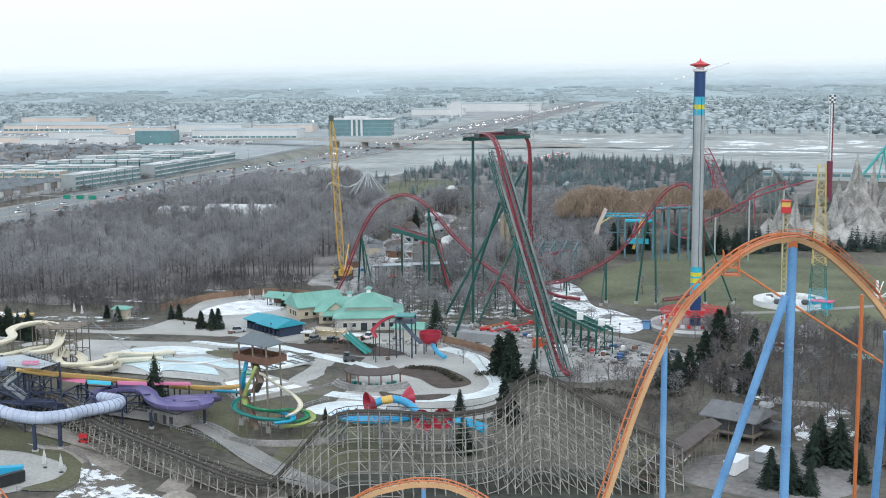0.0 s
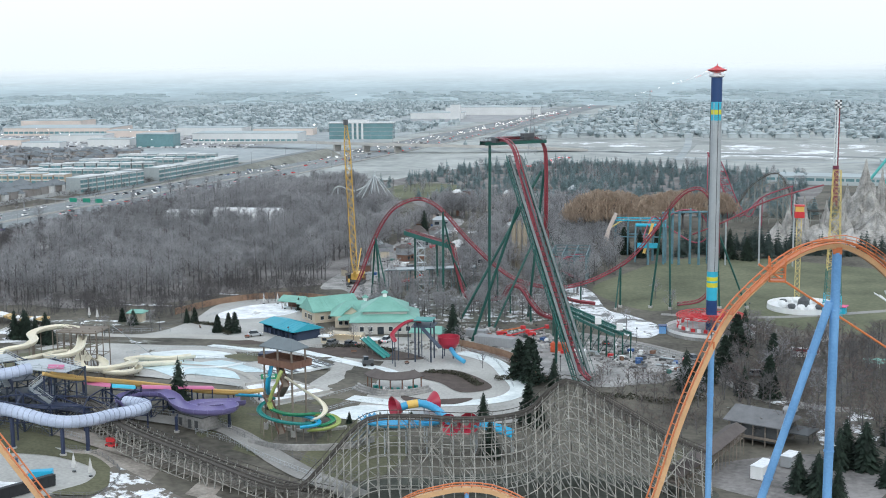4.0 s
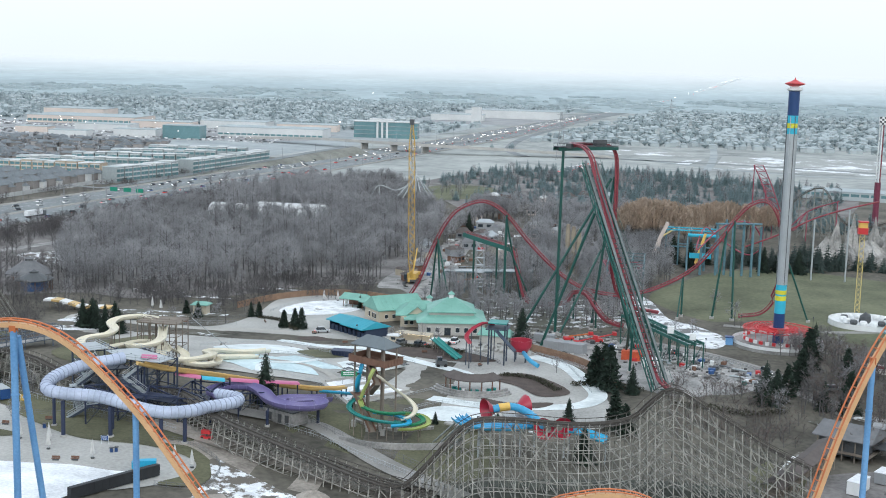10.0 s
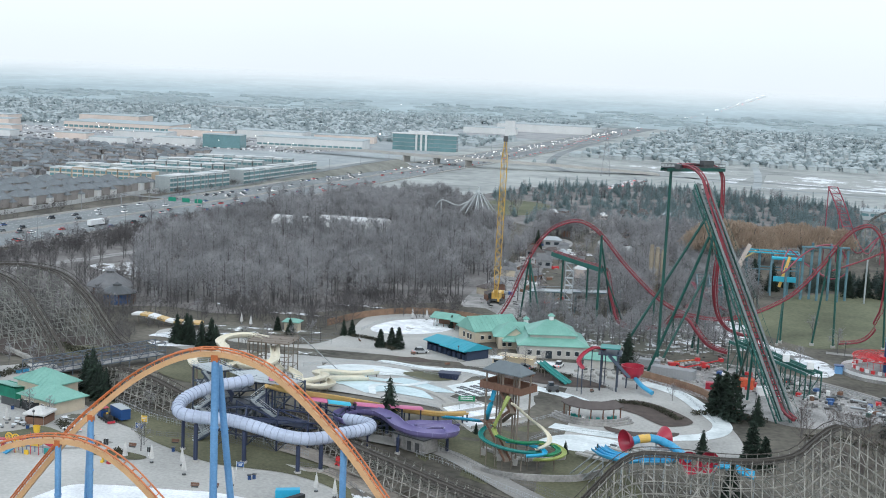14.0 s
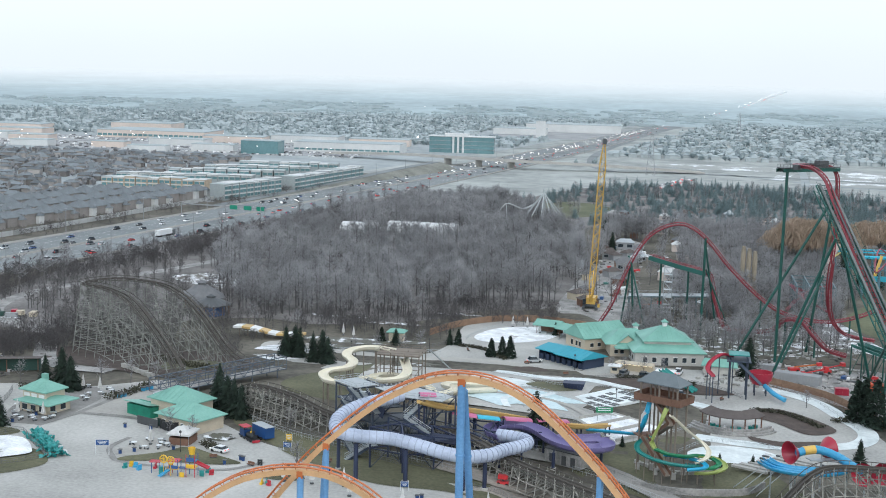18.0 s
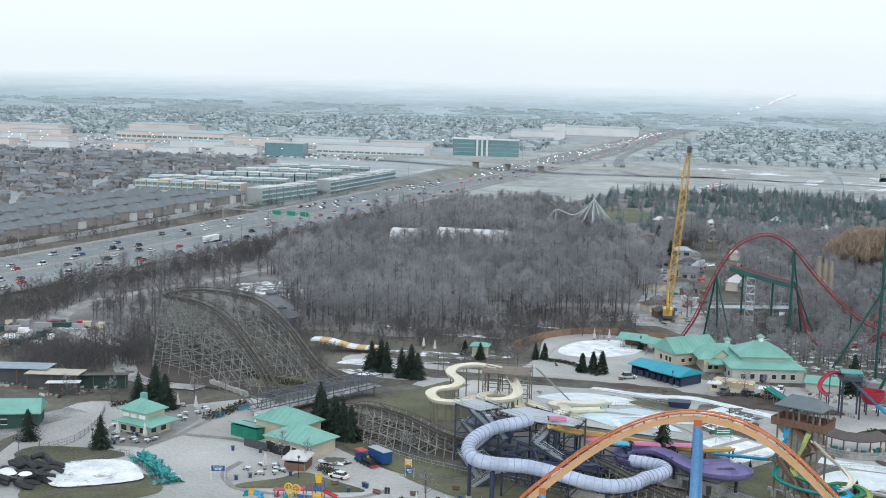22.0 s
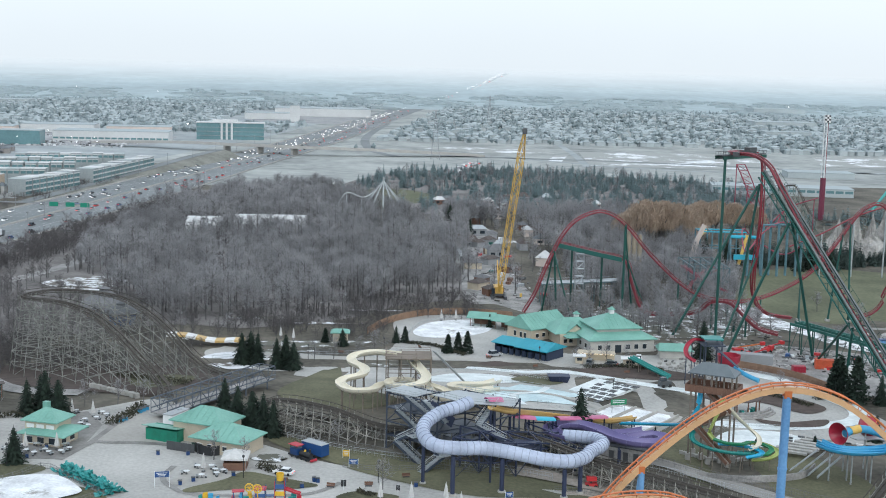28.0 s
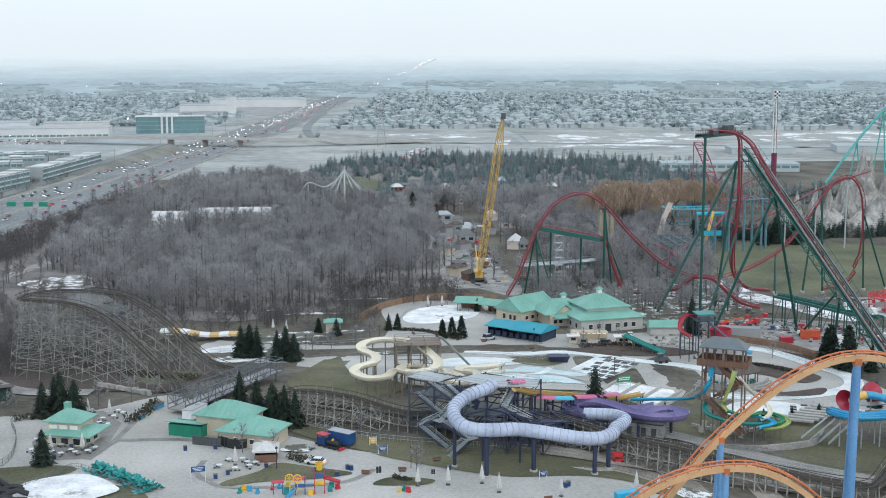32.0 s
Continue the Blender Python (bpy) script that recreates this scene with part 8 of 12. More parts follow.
    for z, q in ((14.8, [(-94, 126), (-83, 117), (-77, 121.5), (-88, 131)]), (11.4, [(-89, 121.5), (-83, 117), (-70, 116.5), (-76, 129)]), (8.2, [(-94, 126), (-83, 117), (-70, 124), (-88, 131)])):
        part("deck", MB().prism(q, z - 0.1, z + 0.02), M_SLATE, t, "dark steel grating deck")
    flights = [((-86, 118.6, 18.6), (-81, 113.6, 14.8)), ((-92, 124, 14.8), (-87, 119.4, 11.4)), ((-87, 119.4, 11.4), (-92, 122, 8.2)), ((-92, 121, 8.2), (-86, 113, 4.8)), ((-90, 122, 18.6), (-84, 117.5, 14.8)), ((-84, 117.5, 14.8), (-88, 114.5, 11.4)), ((-88, 114.5, 11.4), (-82, 110.5, 8.2)), ((-82, 110.5, 8.2), (-87, 107.5, 5.0)), ((-70, 118, 18.4), (-74, 112, 14.8)), ((-74, 112, 14.8), (-68, 110, 12))]
    for a, b in flights:
        st = part("stair_flight", MB().sweep([a, b], [(-0.9, -0.25), (0.9, -0.25), (0.9, -0.1), (-0.9, -0.1)]), M_GALV, t)
        for e in (-0.9, 0.9):
            part("handrail", MB().sweep([V3(a) + V3((0, 0, 1)), V3(b) + V3((0, 0, 1))], ring(0.07, 4, (e, 0))), M_GALV, st)
            part("stringer", MB().sweep([a, b], [(e - 0.07, -0.5), (e + 0.07, -0.5), (e + 0.07, 0.05), (e - 0.07, 0.05)]), M_SLATE, st)
            part("handrail", MB().sweep([V3(a) + V3((0, 0, 0.5)), V3(b) + V3((0, 0, 0.5))], ring(0.05, 4, (e, 0))), M_GALV, st)
        for f in np.linspace(0.05, 0.95, 12):
            q2 = V3(a) + (V3(b) - V3(a)) * f
            part("tread", MB().box(q2, (1.5, 0.9, 0.06), math.degrees(math.atan2(b[1] - a[1], b[0] - a[0])) + 90), M_GALV, st)
    for (x, yy, z) in ((-88, 114.5, 11.4), (-84, 117.5, 14.8), (-82, 110.5, 8.2)):
        part("landing", MB().box((x, yy, z - 0.1), (3, 2.6, 0.15), 35), M_GALV, t)
    part("slope_wall", MB().sweep([(-84.6, 118, 17.4), (-79.6, 113.6, 14.6)], [(-0.1, -1.2), (0.1, -1.2), (0.1, 1.4), (-0.1, 1.4)]), M_NAVYS, t, "dark navy sloped side panel")
    # dark steel bays that carry the slides
    g = thing("steel_gantry", (-62, 118, 4.5), "dark steel frames that carry the slides", "frame")
    rows = [(-74, 108), (-68, 113), (-62, 118), (-56, 123), (-50, 128), (-66, 106), (-60, 111), (-54, 116), (-62, 126), (-56, 131), (-80, 103), (-72, 101), (-78, 112), (-48, 121), (-50, 136), (-44, 131), (-44, 141)]
    for x, yy in rows:
        z = np.interp(x, [-74, -50], [14.5, 8.5])
        part("column", MB().beam((x, yy, terr(x, yy) - 0.2), (x, yy, z), 0.24, 6), M_NAVYS, g)
    for i, (xa, ya) in enumerate(rows):
        for xb, yb in rows[i + 1:]:
            if math.hypot(xa - xb, ya - yb) < 8.5:
                za, zb = np.interp(xa, [-74, -50], [14.5, 8.5]), np.interp(xb, [-74, -50], [14.5, 8.5])
                part("beam", MB().beam((xa, ya, za), (xb, yb, zb), 0.2, 4), M_NAVYS, g)
                part("beam", MB().beam((xa, ya, za * 0.5 + 2.4), (xb, yb, zb * 0.5 + 2.4), 0.16, 4), M_NAVYS, g)
                part("brace", MB().beam((xa, ya, terr(xa, ya)), (xb, yb, zb), 0.11, 4), M_SLATE, g)
    # dark decks added here also stand for shadows among the frames
    for q, z in (([(-68, 113), (-62, 118), (-54, 116), (-60, 111)], 9.5), ([(-74, 108), (-68, 113), (-60, 111), (-66, 106)], 11.5), ([(-62, 118), (-56, 123), (-56, 131), (-62, 126)], 8.0)):
        part("deck", MB().prism(q, z - 0.15, z), M_NAVYS, g, "dark steel deck that also fills in shadow")
    h = thing("pump_house", (-38, 118, 4), "grey low pump house under the purple slide", "building")
    part("wall", MB().box((-37.5, 127, 4.2), (10, 5.4, 3.4), -28), M_CONC2, h)
    part("roof", MB().box((-37.5, 127, 6.0), (10.4, 5.8, 0.25), -28), M_DGREY, h)
    for e in (-3, 0.5, 3):
        part("door", MB().box((-38.8 + e * 0.88, 124.55 - e * 0.47, 3.9), (1.2, 0.2, 2.2), -28), M_DGREY, h)


tube_complex()


def white_slides():
    o = thing("water_slide", (-98, 163, 5), "cream winding body slides on timber posts", "slide", "water slides")
    A = [(-91.5, 173, 17), (-98.5, 177, 16.6), (-103.4, 175.2, 16), (-104.2, 170.2, 15.4), (-100.8, 165.2, 14.8), (-101.2, 161, 14.2), (-105.4, 158.6, 13.6), (-106.6, 155.6, 13), (-103.6, 151.8, 12.4), (-98.4, 154.8, 11.8), (-95.6, 162.6, 11.3), (-91, 166.5, 10.5)]
    B = [(-88.3, 171, 16), (-86.2, 165.5, 15), (-84.5, 160.1, 14), (-86, 156.3, 13.2), (-91, 155.8, 12.6), (-94.2, 160.5, 12), (-92.6, 167, 11.4), (-88.4, 169, 10.8), (-84.5, 165, 10)]
    Cc = [(-85.3, 163.9, 12), (-82.9, 156.4, 10.5), (-79.3, 155.8, 9.5), (-74.4, 162.2, 8.6), (-73, 171, 8), (-77, 176, 7.4), (-75.2, 181.4, 6.8), (-68, 185, 6), (-63, 192, 5.4)]
    D = [(-84, 168, 10), (-79, 164, 9.2), (-76.5, 158.5, 8.4), (-71.5, 160, 7.6), (-70, 167, 7), (-74, 173, 6.6), (-70, 178, 6), (-64, 184, 5.2)]
    for pts in (A, B, Cc, D):
        flume(o, pts, 1.22, M_SLIDEW, "flume", False, (3.2, M_SLIDEIN), 0.9, 3.6, M_GREYT, 0.16)
    t = thing("slide_platform", (-89, 172, 5), "timber start platform of the cream slides", "platform")
    for x in (-95, -91, -87, -83):
        for y in (168, 172.5, 177):
            part("post", MB().beam((x, y, terr(x, y)), (x, y, 17), 0.17, 4), M_GREYT, t)
    for z in (9, 12.5, 16.2):
        for x in (-95, -91, -87, -83):
            part("beam", MB().beam((x, 168, z), (x, 177, z), 0.12, 4), M_GREYT, t)
        for y in (168, 172.5, 177):
            part("beam", MB().beam((-95, y, z), (-83, y, z), 0.12, 4), M_GREYT, t)
    for k in range(3):
        part("brace", MB().beam((-95 + 4 * k, 168, 6), (-91 + 4 * k, 168, 12.5), 0.09, 4), M_GREYT, t)
        part("brace", MB().beam((-91 + 4 * k, 168, 6), (-95 + 4 * k, 168, 12.5), 0.09, 4), M_GREYT, t)
    part("deck", MB().box((-89, 172.5, 16.4), (12.6, 9.6, 0.2)), M_GREYT, t)
    for xa, ya, xb, yb in ((-95, 168, -83, 168), (-83, 168, -83, 177), (-83, 177, -95, 177), (-95, 177, -95, 168)):
        for h in (17, 17.6):
            part("handrail", MB().beam((xa, ya, h), (xb, yb, h), 0.06, 4), M_GREYT, t)
    part("stair_flight", MB().sweep([(-82, 178, 16.4), (-72, 186, 5)], [(-0.7, -0.15), (0.7, -0.15), (0.7, 0), (-0.7, 0)]), M_GALV, t)


white_slides()


def tower_slides():
    t = thing("slide_tower", (-14, 136, 2), "timber slide tower with a grey hipped roof", "tower")
    d1, d2 = V3((0.885, -0.466)), V3((0.466, 0.885))
    c0 = V3((-24.1, 133.5))

    def at(a, b):
        q = c0 + d1 * (7.3 + (a - 7.3) * 0.72) + d2 * (3.5 + (b - 3.5) * 0.8)
        return float(q[0]), float(q[1])

    def lean(pts):
        """Draws the upper ends of the flumes in under the deck."""
        out = []
        for x, y, z in pts:
            up, near = sm((z - 6) / 8), 0.2 * sm((x + 32) / 8)
            x, y = x - (x + 12.5) * near, y - (y - 129.5) * near
            out.append((x - 2.0 * up, y - 6 * up, z + up))
        return out
    for x, y in (at(0.5, 0.5), at(7.3, 0.5), at(14, 0.5), at(0.5, 6.5), at(7.3, 6.5), at(14, 6.5), at(4, 3.5), at(10.6, 3.5)):
        c = part("post", MB().beam((x, y, 0.5), (x, y, 22.4), 0.24, 6), M_GREYT, t)
        part("footing", MB().box((x, y, terr(x, y) + 0.6), (1.1, 1.1, 2.4)), M_BARR, c)
    ring_ = [at(-1.2, -0.8), at(15.8, -0.8), at(15.8, 7.8), at(-1.2, 7.8)]
    part("deck", MB().prism(ring_, 17.8, 18.1), M_TIMB, t)
    for k in range(4):
        (xa, ya), (xb, yb) = ring_[k], ring_[(k + 1) % 4]
        L = math.hypot(xb - xa, yb - ya)
        a = math.degrees(math.atan2(yb - ya, xb - xa))
        n = int(L / 1.1)
        for i in range(n):
            f = (i + 0.5) / n
            part("rail_board", MB().box((xa + (xb - xa) * f, ya + (yb - ya) * f, 18.7), (L / n * 0.94, 0.12, 1.4), a), M_TIMB, t)
        part("top_rail", MB().beam((xa, ya, 19.5), (xb, yb, 19.5), 0.1, 4), M_TIMB, t)
    ec = [at(-0.6, -0.6), at(15.2, -0.6), at(15.2, 7.4), at(-0.6, 7.4)]
    mb = MB().add([(x, y, 22.2) for x, y in ec] + [(x, y, 22.45) for x, y in ec] + [(*at(3.2, 3.4), 24.7), (*at(11.4, 3.4), 24.7)],
                  [(3, 2, 1, 0), (0, 1, 5, 4), (1, 2, 6, 5), (2, 3, 7, 6), (3, 0, 4, 7), (4, 5, 9, 8), (5, 6, 9), (6, 7, 8, 9), (7, 4, 8)])
    part("roof", mb, mat("blue_grey_metal_roof", (0.135, 0.16, 0.175), 0.5, 0.1, 0.15, 0.3, 3, 0.03), t)
    fl = [((-16, 140.5, 16.4), (-12, 133.5, 12.8)), ((-12, 133.5, 12.8), (-18, 137, 9)), ((-21.6, 134.9, 9), (-14.7, 122.1, 2.6))]
    for a, b in fl:
        a, b = lean([a, b])
        s = part("stair_flight", MB().sweep([a, b], [(-0.8, -0.25), (0.8, -0.25), (0.8, -0.1), (-0.8, -0.1)]), M_GREYT, t)
        for e in (-0.8, 0.8):
            part("balustrade", MB().sweep([a, b], [(e - 0.06, 0), (e + 0.06, 0), (e + 0.06, 0.8), (e - 0.06, 0.8)]), M_TIMB, s)
    part("landing", MB().box((-20.5, 135, 8.9), (4, 3, 0.2), 30), M_TIMB, t)
    o = thing("water_slide", (-12, 130, 2), "lime and green spiral flume slides", "slide", "water slides")
    flume(o, lean([(-13.4, 134.6, 16.6), (-14.8, 133.4, 14), (-17, 131.6, 11.4), (-18.8, 129, 9.4), (-18.2, 126, 8.2)]), 0.54, M_LIME, "flume", False, (2.4, M_LIME), 0.8)
    flume(o, lean([(-18.2, 126, 8.2), (-14.5, 124.6, 7.5), (-9.6, 126, 6.9), (-6.4, 130, 6.4), (-3, 131.6, 5.8), (0, 128.6, 5.2), (-2, 125.4, 4.7), (-6, 126, 4.3)]), 0.54, M_LEAF, "flume", False, (2.4, M_LEAF), 0.8, 4, M_GREYT, 0.12)
    flume(o, lean([(-6.4, 130, 6.2), (-2, 132.6, 5.6), (1, 130.6, 5), (1.6, 127, 4.5), (-2, 124, 3.9), (-7, 124.4, 3.4)]), 0.52, M_LIME, "flume", False, (2.4, M_LIME), 0.8)
    o = thing("water_slide", (-5, 132, 2), "white curved flume of the slide tower", "slide", "water slides")
    flume(o, lean([(-12, 135, 15), (-8, 137, 11.4), (-5, 135.6, 9), (-3, 132, 7.2), (-4, 128.6, 6), (-7, 127.4, 5.2)]), 0.52, M_SLIDEW, "flume", False, (2.4, M_SLIDEW), 0.8)
    o = thing("water_slide", (-24, 142, 2), "aqua blue flume dropping from the slide tower", "slide", "water slides")
    flume(o, lean([(-18.6, 140.6, 16.5), (-19.4, 140, 13.4), (-21.4, 139.4, 10.6), (-24.4, 142, 8), (-29, 146.4, 6.2), (-35, 150.6, 4.8)]), 0.54, M_AQUA, "flume", False, (2.4, M_AQUA), 0.8)
    o = thing("water_slide", (-14, 126, 2), "teal flume spiralling under the slide tower", "slide", "water slides")
    flume(o, lean([(-19.5, 136, 9), (-23, 132.6, 8), (-23.6, 128, 7), (-20, 124.4, 6.2), (-14, 123, 5.5), (-8, 124.6, 4.9), (-6, 128, 4.4), (-10, 130, 3.9)]), 0.54, M_TEAL, "flume", False, (2.4, M_TEAL), 0.8, 4.5, M_GREYT, 0.12)
    flume(o, lean([(-16, 128, 6.4), (-10, 129.4, 5.8), (-5, 127.6, 5.3), (-4, 124.4, 4.9), (-9, 122.4, 4.5)]), 0.52, M_AQUA, "flume", False, (2.4, M_AQUA), 0.8)
    d = thing("retaining_deck", (-8, 120, 2), "timber-edged terrace below the slides", "terrace")
    part("wall", MB().sweep(cr([(-22, 121, 1.6), (-12, 118, 1.6), (2, 121, 1.6), (8, 128, 1.6)], 5), [(-0.2, -1.8), (0.2, -1.8), (0.2, 0.1), (-0.2, 0.1)]), M_CONC2, d)
    for k in range(7):
        part("stepped_bench", MB().box((5 + 2.0 * k, 139 + 1.4 * k, 1.2 + 0.1 * k), (9, 1.3, 0.5), -28), M_CONC, d)


tower_slides()


def funnel_slides():
    o = thing("water_slide", (18, 132, 0), "bright blue slides with red funnels", "slide", "water slides")
    for e in (0, 1.8, 3.6):
        flume(o, [(6.4 + e * 0.4, 122 + e * 0.9, 8.5), (9 + e * 0.2, 118.4 + e, 8.3), (13, 117 + e, 8.1), (18, 117.8 + e, 7.9), (22.6, 120.4 + e * 0.8, 7.7), (26, 124.6 + e * 0.5, 7.5)], 0.85, M_SKYB, "flume", False, (2.6, M_AQUA), 0.9)
    flume(o, [(14.8, 127.8, 9.2), (17.4, 129.4, 9.8), (20.4, 129.6, 9.8), (23.6, 127.4, 9.3), (26, 124, 8.7), (28, 121, 8.2)], 0.95, M_SKYB, "tube", True, (1.6, M_SKYB), 0.8)
    part("collar", MB().sweep(even([(16.2, 128.8, 9.6), (18.8, 129.7, 9.9)], 0.7), ring(1.03, 14)), M_YEL, o, "yellow tube collar")
    for x, y, z, a in ((12.9, 127.4, 9.3, 215), (22.5, 133.6, 9.4, 40), (28.4, 119.4, 7.8, 250), (32.6, 121.6, 7.6, 290)):
        ca, sa = math.cos(radians(a)), math.sin(radians(a))
        mb = MB()
        n = 20
        for r, d in ((0.9, 2.6), (1.5, 1.8), (2.4, 0.6), (2.7, 0), (2.55, 0.1), (1.4, 1.7), (0.75, 2.5)):
            for i in range(n):
                w = 2 * math.pi * i / n
                mb.v.append((x - ca * d - sa * r * math.cos(w), y - sa * d + ca * r * math.cos(w), z + r * math.sin(w) - 0.2 * d))
        mb.f = [(j * n + i, j * n + (i + 1) % n, (j + 1) * n + (i + 1) % n, (j + 1) * n + i) for j in range(6) for i in range(n)]
        mb.smooth = True
        part("funnel", mb, M_FRED, o, "open red fibreglass funnel")
    for x, y, z in ((8.6, 120, 7.6), (13, 117.6, 7.2), (13, 120.4, 7.2), (18, 118.6, 7), (18, 121.4, 7), (22.6, 121, 6.8), (25.6, 125.4, 6.6), (14.6, 127.4, 7), (20.4, 129.6, 8.8), (29, 121, 6), (33, 123, 6)):
        part("post", MB().beam((x, y, terr(x, y)), (x, y, z), 0.2, 6), M_GALV, o)
    for k in range(3):
        flume(o, [(34, 126.5 - k * 1.9, 7.2), (38, 126 - k * 1.9, 6.6), (43, 124 - k * 1.9, 5.8)], 0.7, M_AQUA, "flume", False, (2.6, M_SKYB), 1.0, 5, M_GALV, 0.12)
    part("start_deck", MB().prism([(17, 130.6), (25, 132), (30, 126), (27.4, 124.4), (23.8, 129), (18, 128.4)], 7.4, 7.6), M_GALV, o)
    s = thing("steel_staircase", (6, 127, 0), "grey steel stair by the blue slides", "stairs")
    for k in range(4):
        part("stair_flight", MB().sweep([(1 + k * 1.6, 125 - k * 1.7, 1), (6.4 + k * 1.4, 122.6 - k * 1.5, 6.8)], [(-0.8, -0.2), (0.8, -0.2), (0.8, 0), (-0.8, 0)]), M_GALV, s)
    o = thing("water_slide", (8, 215, 0), "red slide with a red and blue bowl on a dark tower", "slide", "water slides")
    for x in (2, 7):
        for y in (213, 219):
            part("post", MB().beam((x, y, 0), (x, y, 12.6), 0.25, 6), M_SLATE, o)
    part("deck", MB().box((4.5, 216, 11.4), (7, 8, 0.3)), M_SLATE, o)
    part("canopy", MB().box((4.5, 216, 13.2), (6, 6, 0.3)), M_TEAL, o)
    part("stair_flight", MB().sweep([(4.5, 212, 11.3), (11, 208, 6)], [(-0.8, -0.2), (0.8, -0.2), (0.8, 0), (-0.8, 0)]), M_SLATE, o)
    flume(o, [(3, 219, 12), (-0.5, 218, 12.4), (-3.4, 214.6, 11), (-4.6, 210, 9.4), (-3, 206, 8.4)], 0.6, M_FRED, "flume", False, (2.4, M_FRED), 0.9, 5, M_SLATE, 0.15)
    mb = MB().lathe((11.4, 220.6, 3.2), [(0.7, 0), (2.4, 0.6), (3.2, 2.2), (3.4, 3.8), (3.6, 3.8), (3.3, 1.6), (2.4, 0.2), (0.7, -0.3)], 26, 0, 200)
    part("bowl_half", mb, M_FRED, o)
    part("bowl_half", MB().lathe((11.4, 220.6, 3.2), [(0.7, 0), (2.4, 0.6), (3.2, 2.2), (3.4, 3.8), (3.6, 3.8), (3.3, 1.6), (2.4, 0.2), (0.7, -0.3)], 18, 200, 360), M_FRED, o)
    for k in range(4):
        w = radians(90 * k + 45)
        part("leg", MB().beam((11.4 + 2.4 * math.cos(w), 220.6 + 2.4 * math.sin(w), 0), (11.4 + 2.4 * math.cos(w), 220.6 + 2.4 * math.sin(w), 4.2), 0.2, 6), M_SLATE, o)
    flume(o, [(12.6, 218, 3.4), (15, 213, 2.4), (18, 210, 1.4)], 0.7, M_SKYB, "tube", True, None, 0.8)
    o = thing("water_slide", (-14, 222, 0), "straight turquoise family slides into a channel", "slide", "water slides")
    for e in (-0.8, 0.8):
        flume(o, [(-18 + e * 0.6, 228 + e, 4.4), (-13 + e * 0.6, 222 + e, 2.6), (-8 + e * 0.6, 216.5 + e, 1.0)], 0.7, M_TEAL, "flume", False, None, 1.5, 4, M_GREYT, 0.15)
    o = thing("water_slide", (-156, 253, 0), "yellow and white wave slide at the woods", "slide", "water slides")
    for k in range(8):
        x = -168 + 3.2 * k
        part("panel", MB().sweep([(x, 254, 3 - 0.25 * k + 0.5 * math.sin(k)), (x + 3.1, 254, 3 - 0.25 * (k + 1) + 0.5 * math.sin(k + 1))], [(-2.4, 0), (2.4, 0), (2.4, 0.7), (-2.4, 0.7)]), M_AMBER if k % 2 else M_WHITE, o)
        part("post", MB().beam((x + 1.5, 254, 0), (x + 1.5, 254, 2.9 - 0.25 * k), 0.2, 6), M_GREYT, o)


funnel_slides()


def stripes():
    """Dark mats laid on the pale sun deck."""
    d = thing("sun_deck", (-36, 194, 0), "pale sun deck with rows of dark mats", "deck")
    part("slab", MB().prism([(-52.6, 181), (-31.6, 209), (-21.6, 199.4), (-42.4, 172.6)], terr(-36, 194) - 0.4, terr(-36, 194) + 0.5), M_POOL, d)
    z = terr(-36, 194) + 0.52
    u, v = V3((0.61, 0.79)), V3((0.79, -0.61))
    for j in range(8):
        for i in range(4):
            q = V3((-50.5, 179.6)) + u * (2.4 + 4.3 * j) + v * (1.4 + 2.9 * i + (0.9 if j % 2 else 0))
            if (i + 2 * j) % 7 == 6:
                continue
            for e in (-0.75, 0.75):
                part("mat", MB().box((q[0] + u[0] * e, q[1] + u[1] * e, z + 0.05), (2.2, 0.95, 0.14), math.degrees(math.atan2(v[1], v[0]))), M_DGREY, d)
    d = thing("sun_deck", (12, 146, 0), "pale terrace with rows of dark loungers", "deck")
    for j in range(4):
        for i in range(7):
            part("lounger", MB().box((8 + 2.6 * i + 0.8 * j, 148 - 1.3 * i + 2.3 * j, 0.7), (1.7, 0.7, 0.35), -28), M_DGREY if (i + j) % 3 else M_WHITE, d)


stripes()

# ---- buildings of the park ----
M_TEALR = mat("sea_green_metal_roof", (0.165, 0.36, 0.295), 0.5, 0.05, 0.14, 0.15, 2, 0.03, (0.21, 0.41, 0.345))
M_CYANR = mat("bright_teal_blue_roof", (0.04, 0.295, 0.385), 0.5, 0.05, 0.10, 0.2, 2, 0.03)
M_CREAM = mat("cream_stucco", (0.52, 0.46, 0.36), 0.9, 0, 0.12, 0.3, 3, 0.05)
M_CREAM2 = mat("pale_grey_stucco", (0.46, 0.45, 0.42), 0.9, 0, 0.12, 0.3, 3, 0.05)
M_NAVYW = mat("navy_timber_wall", (0.03, 0.045, 0.085), 0.8, 0, 0.15, 0.3, 3, 0.05)
M_DKGRN = mat("dark_green_cladding", (0.025, 0.06, 0.05), 0.8, 0, 0.2, 0.3, 3, 0.05)
M_GREYR = mat("grey_shingles", (0.155, 0.158, 0.165), 0.9, 0, 0.2, 0.5, 5, 0.15)
M_BRNR = mat("brown_shingles", (0.10, 0.085, 0.08), 0.9, 0, 0.2, 0.5, 5, 0.15)
M_GREYW = mat("grey_clapboard", (0.30, 0.31, 0.32), 0.85, 0, 0.12, 0.3, 3, 0.05)
M_WARM = bpy.data.materials.new("warm_counter_lamp")
M_WARM.use_nodes = True
_b = M_WARM.node_tree.nodes["Principled BSDF"]
_b.inputs["Emission Color"].default_value, _b.inputs["Emission Strength"].default_value = (1, 0.78, 0.5, 1), 1.6


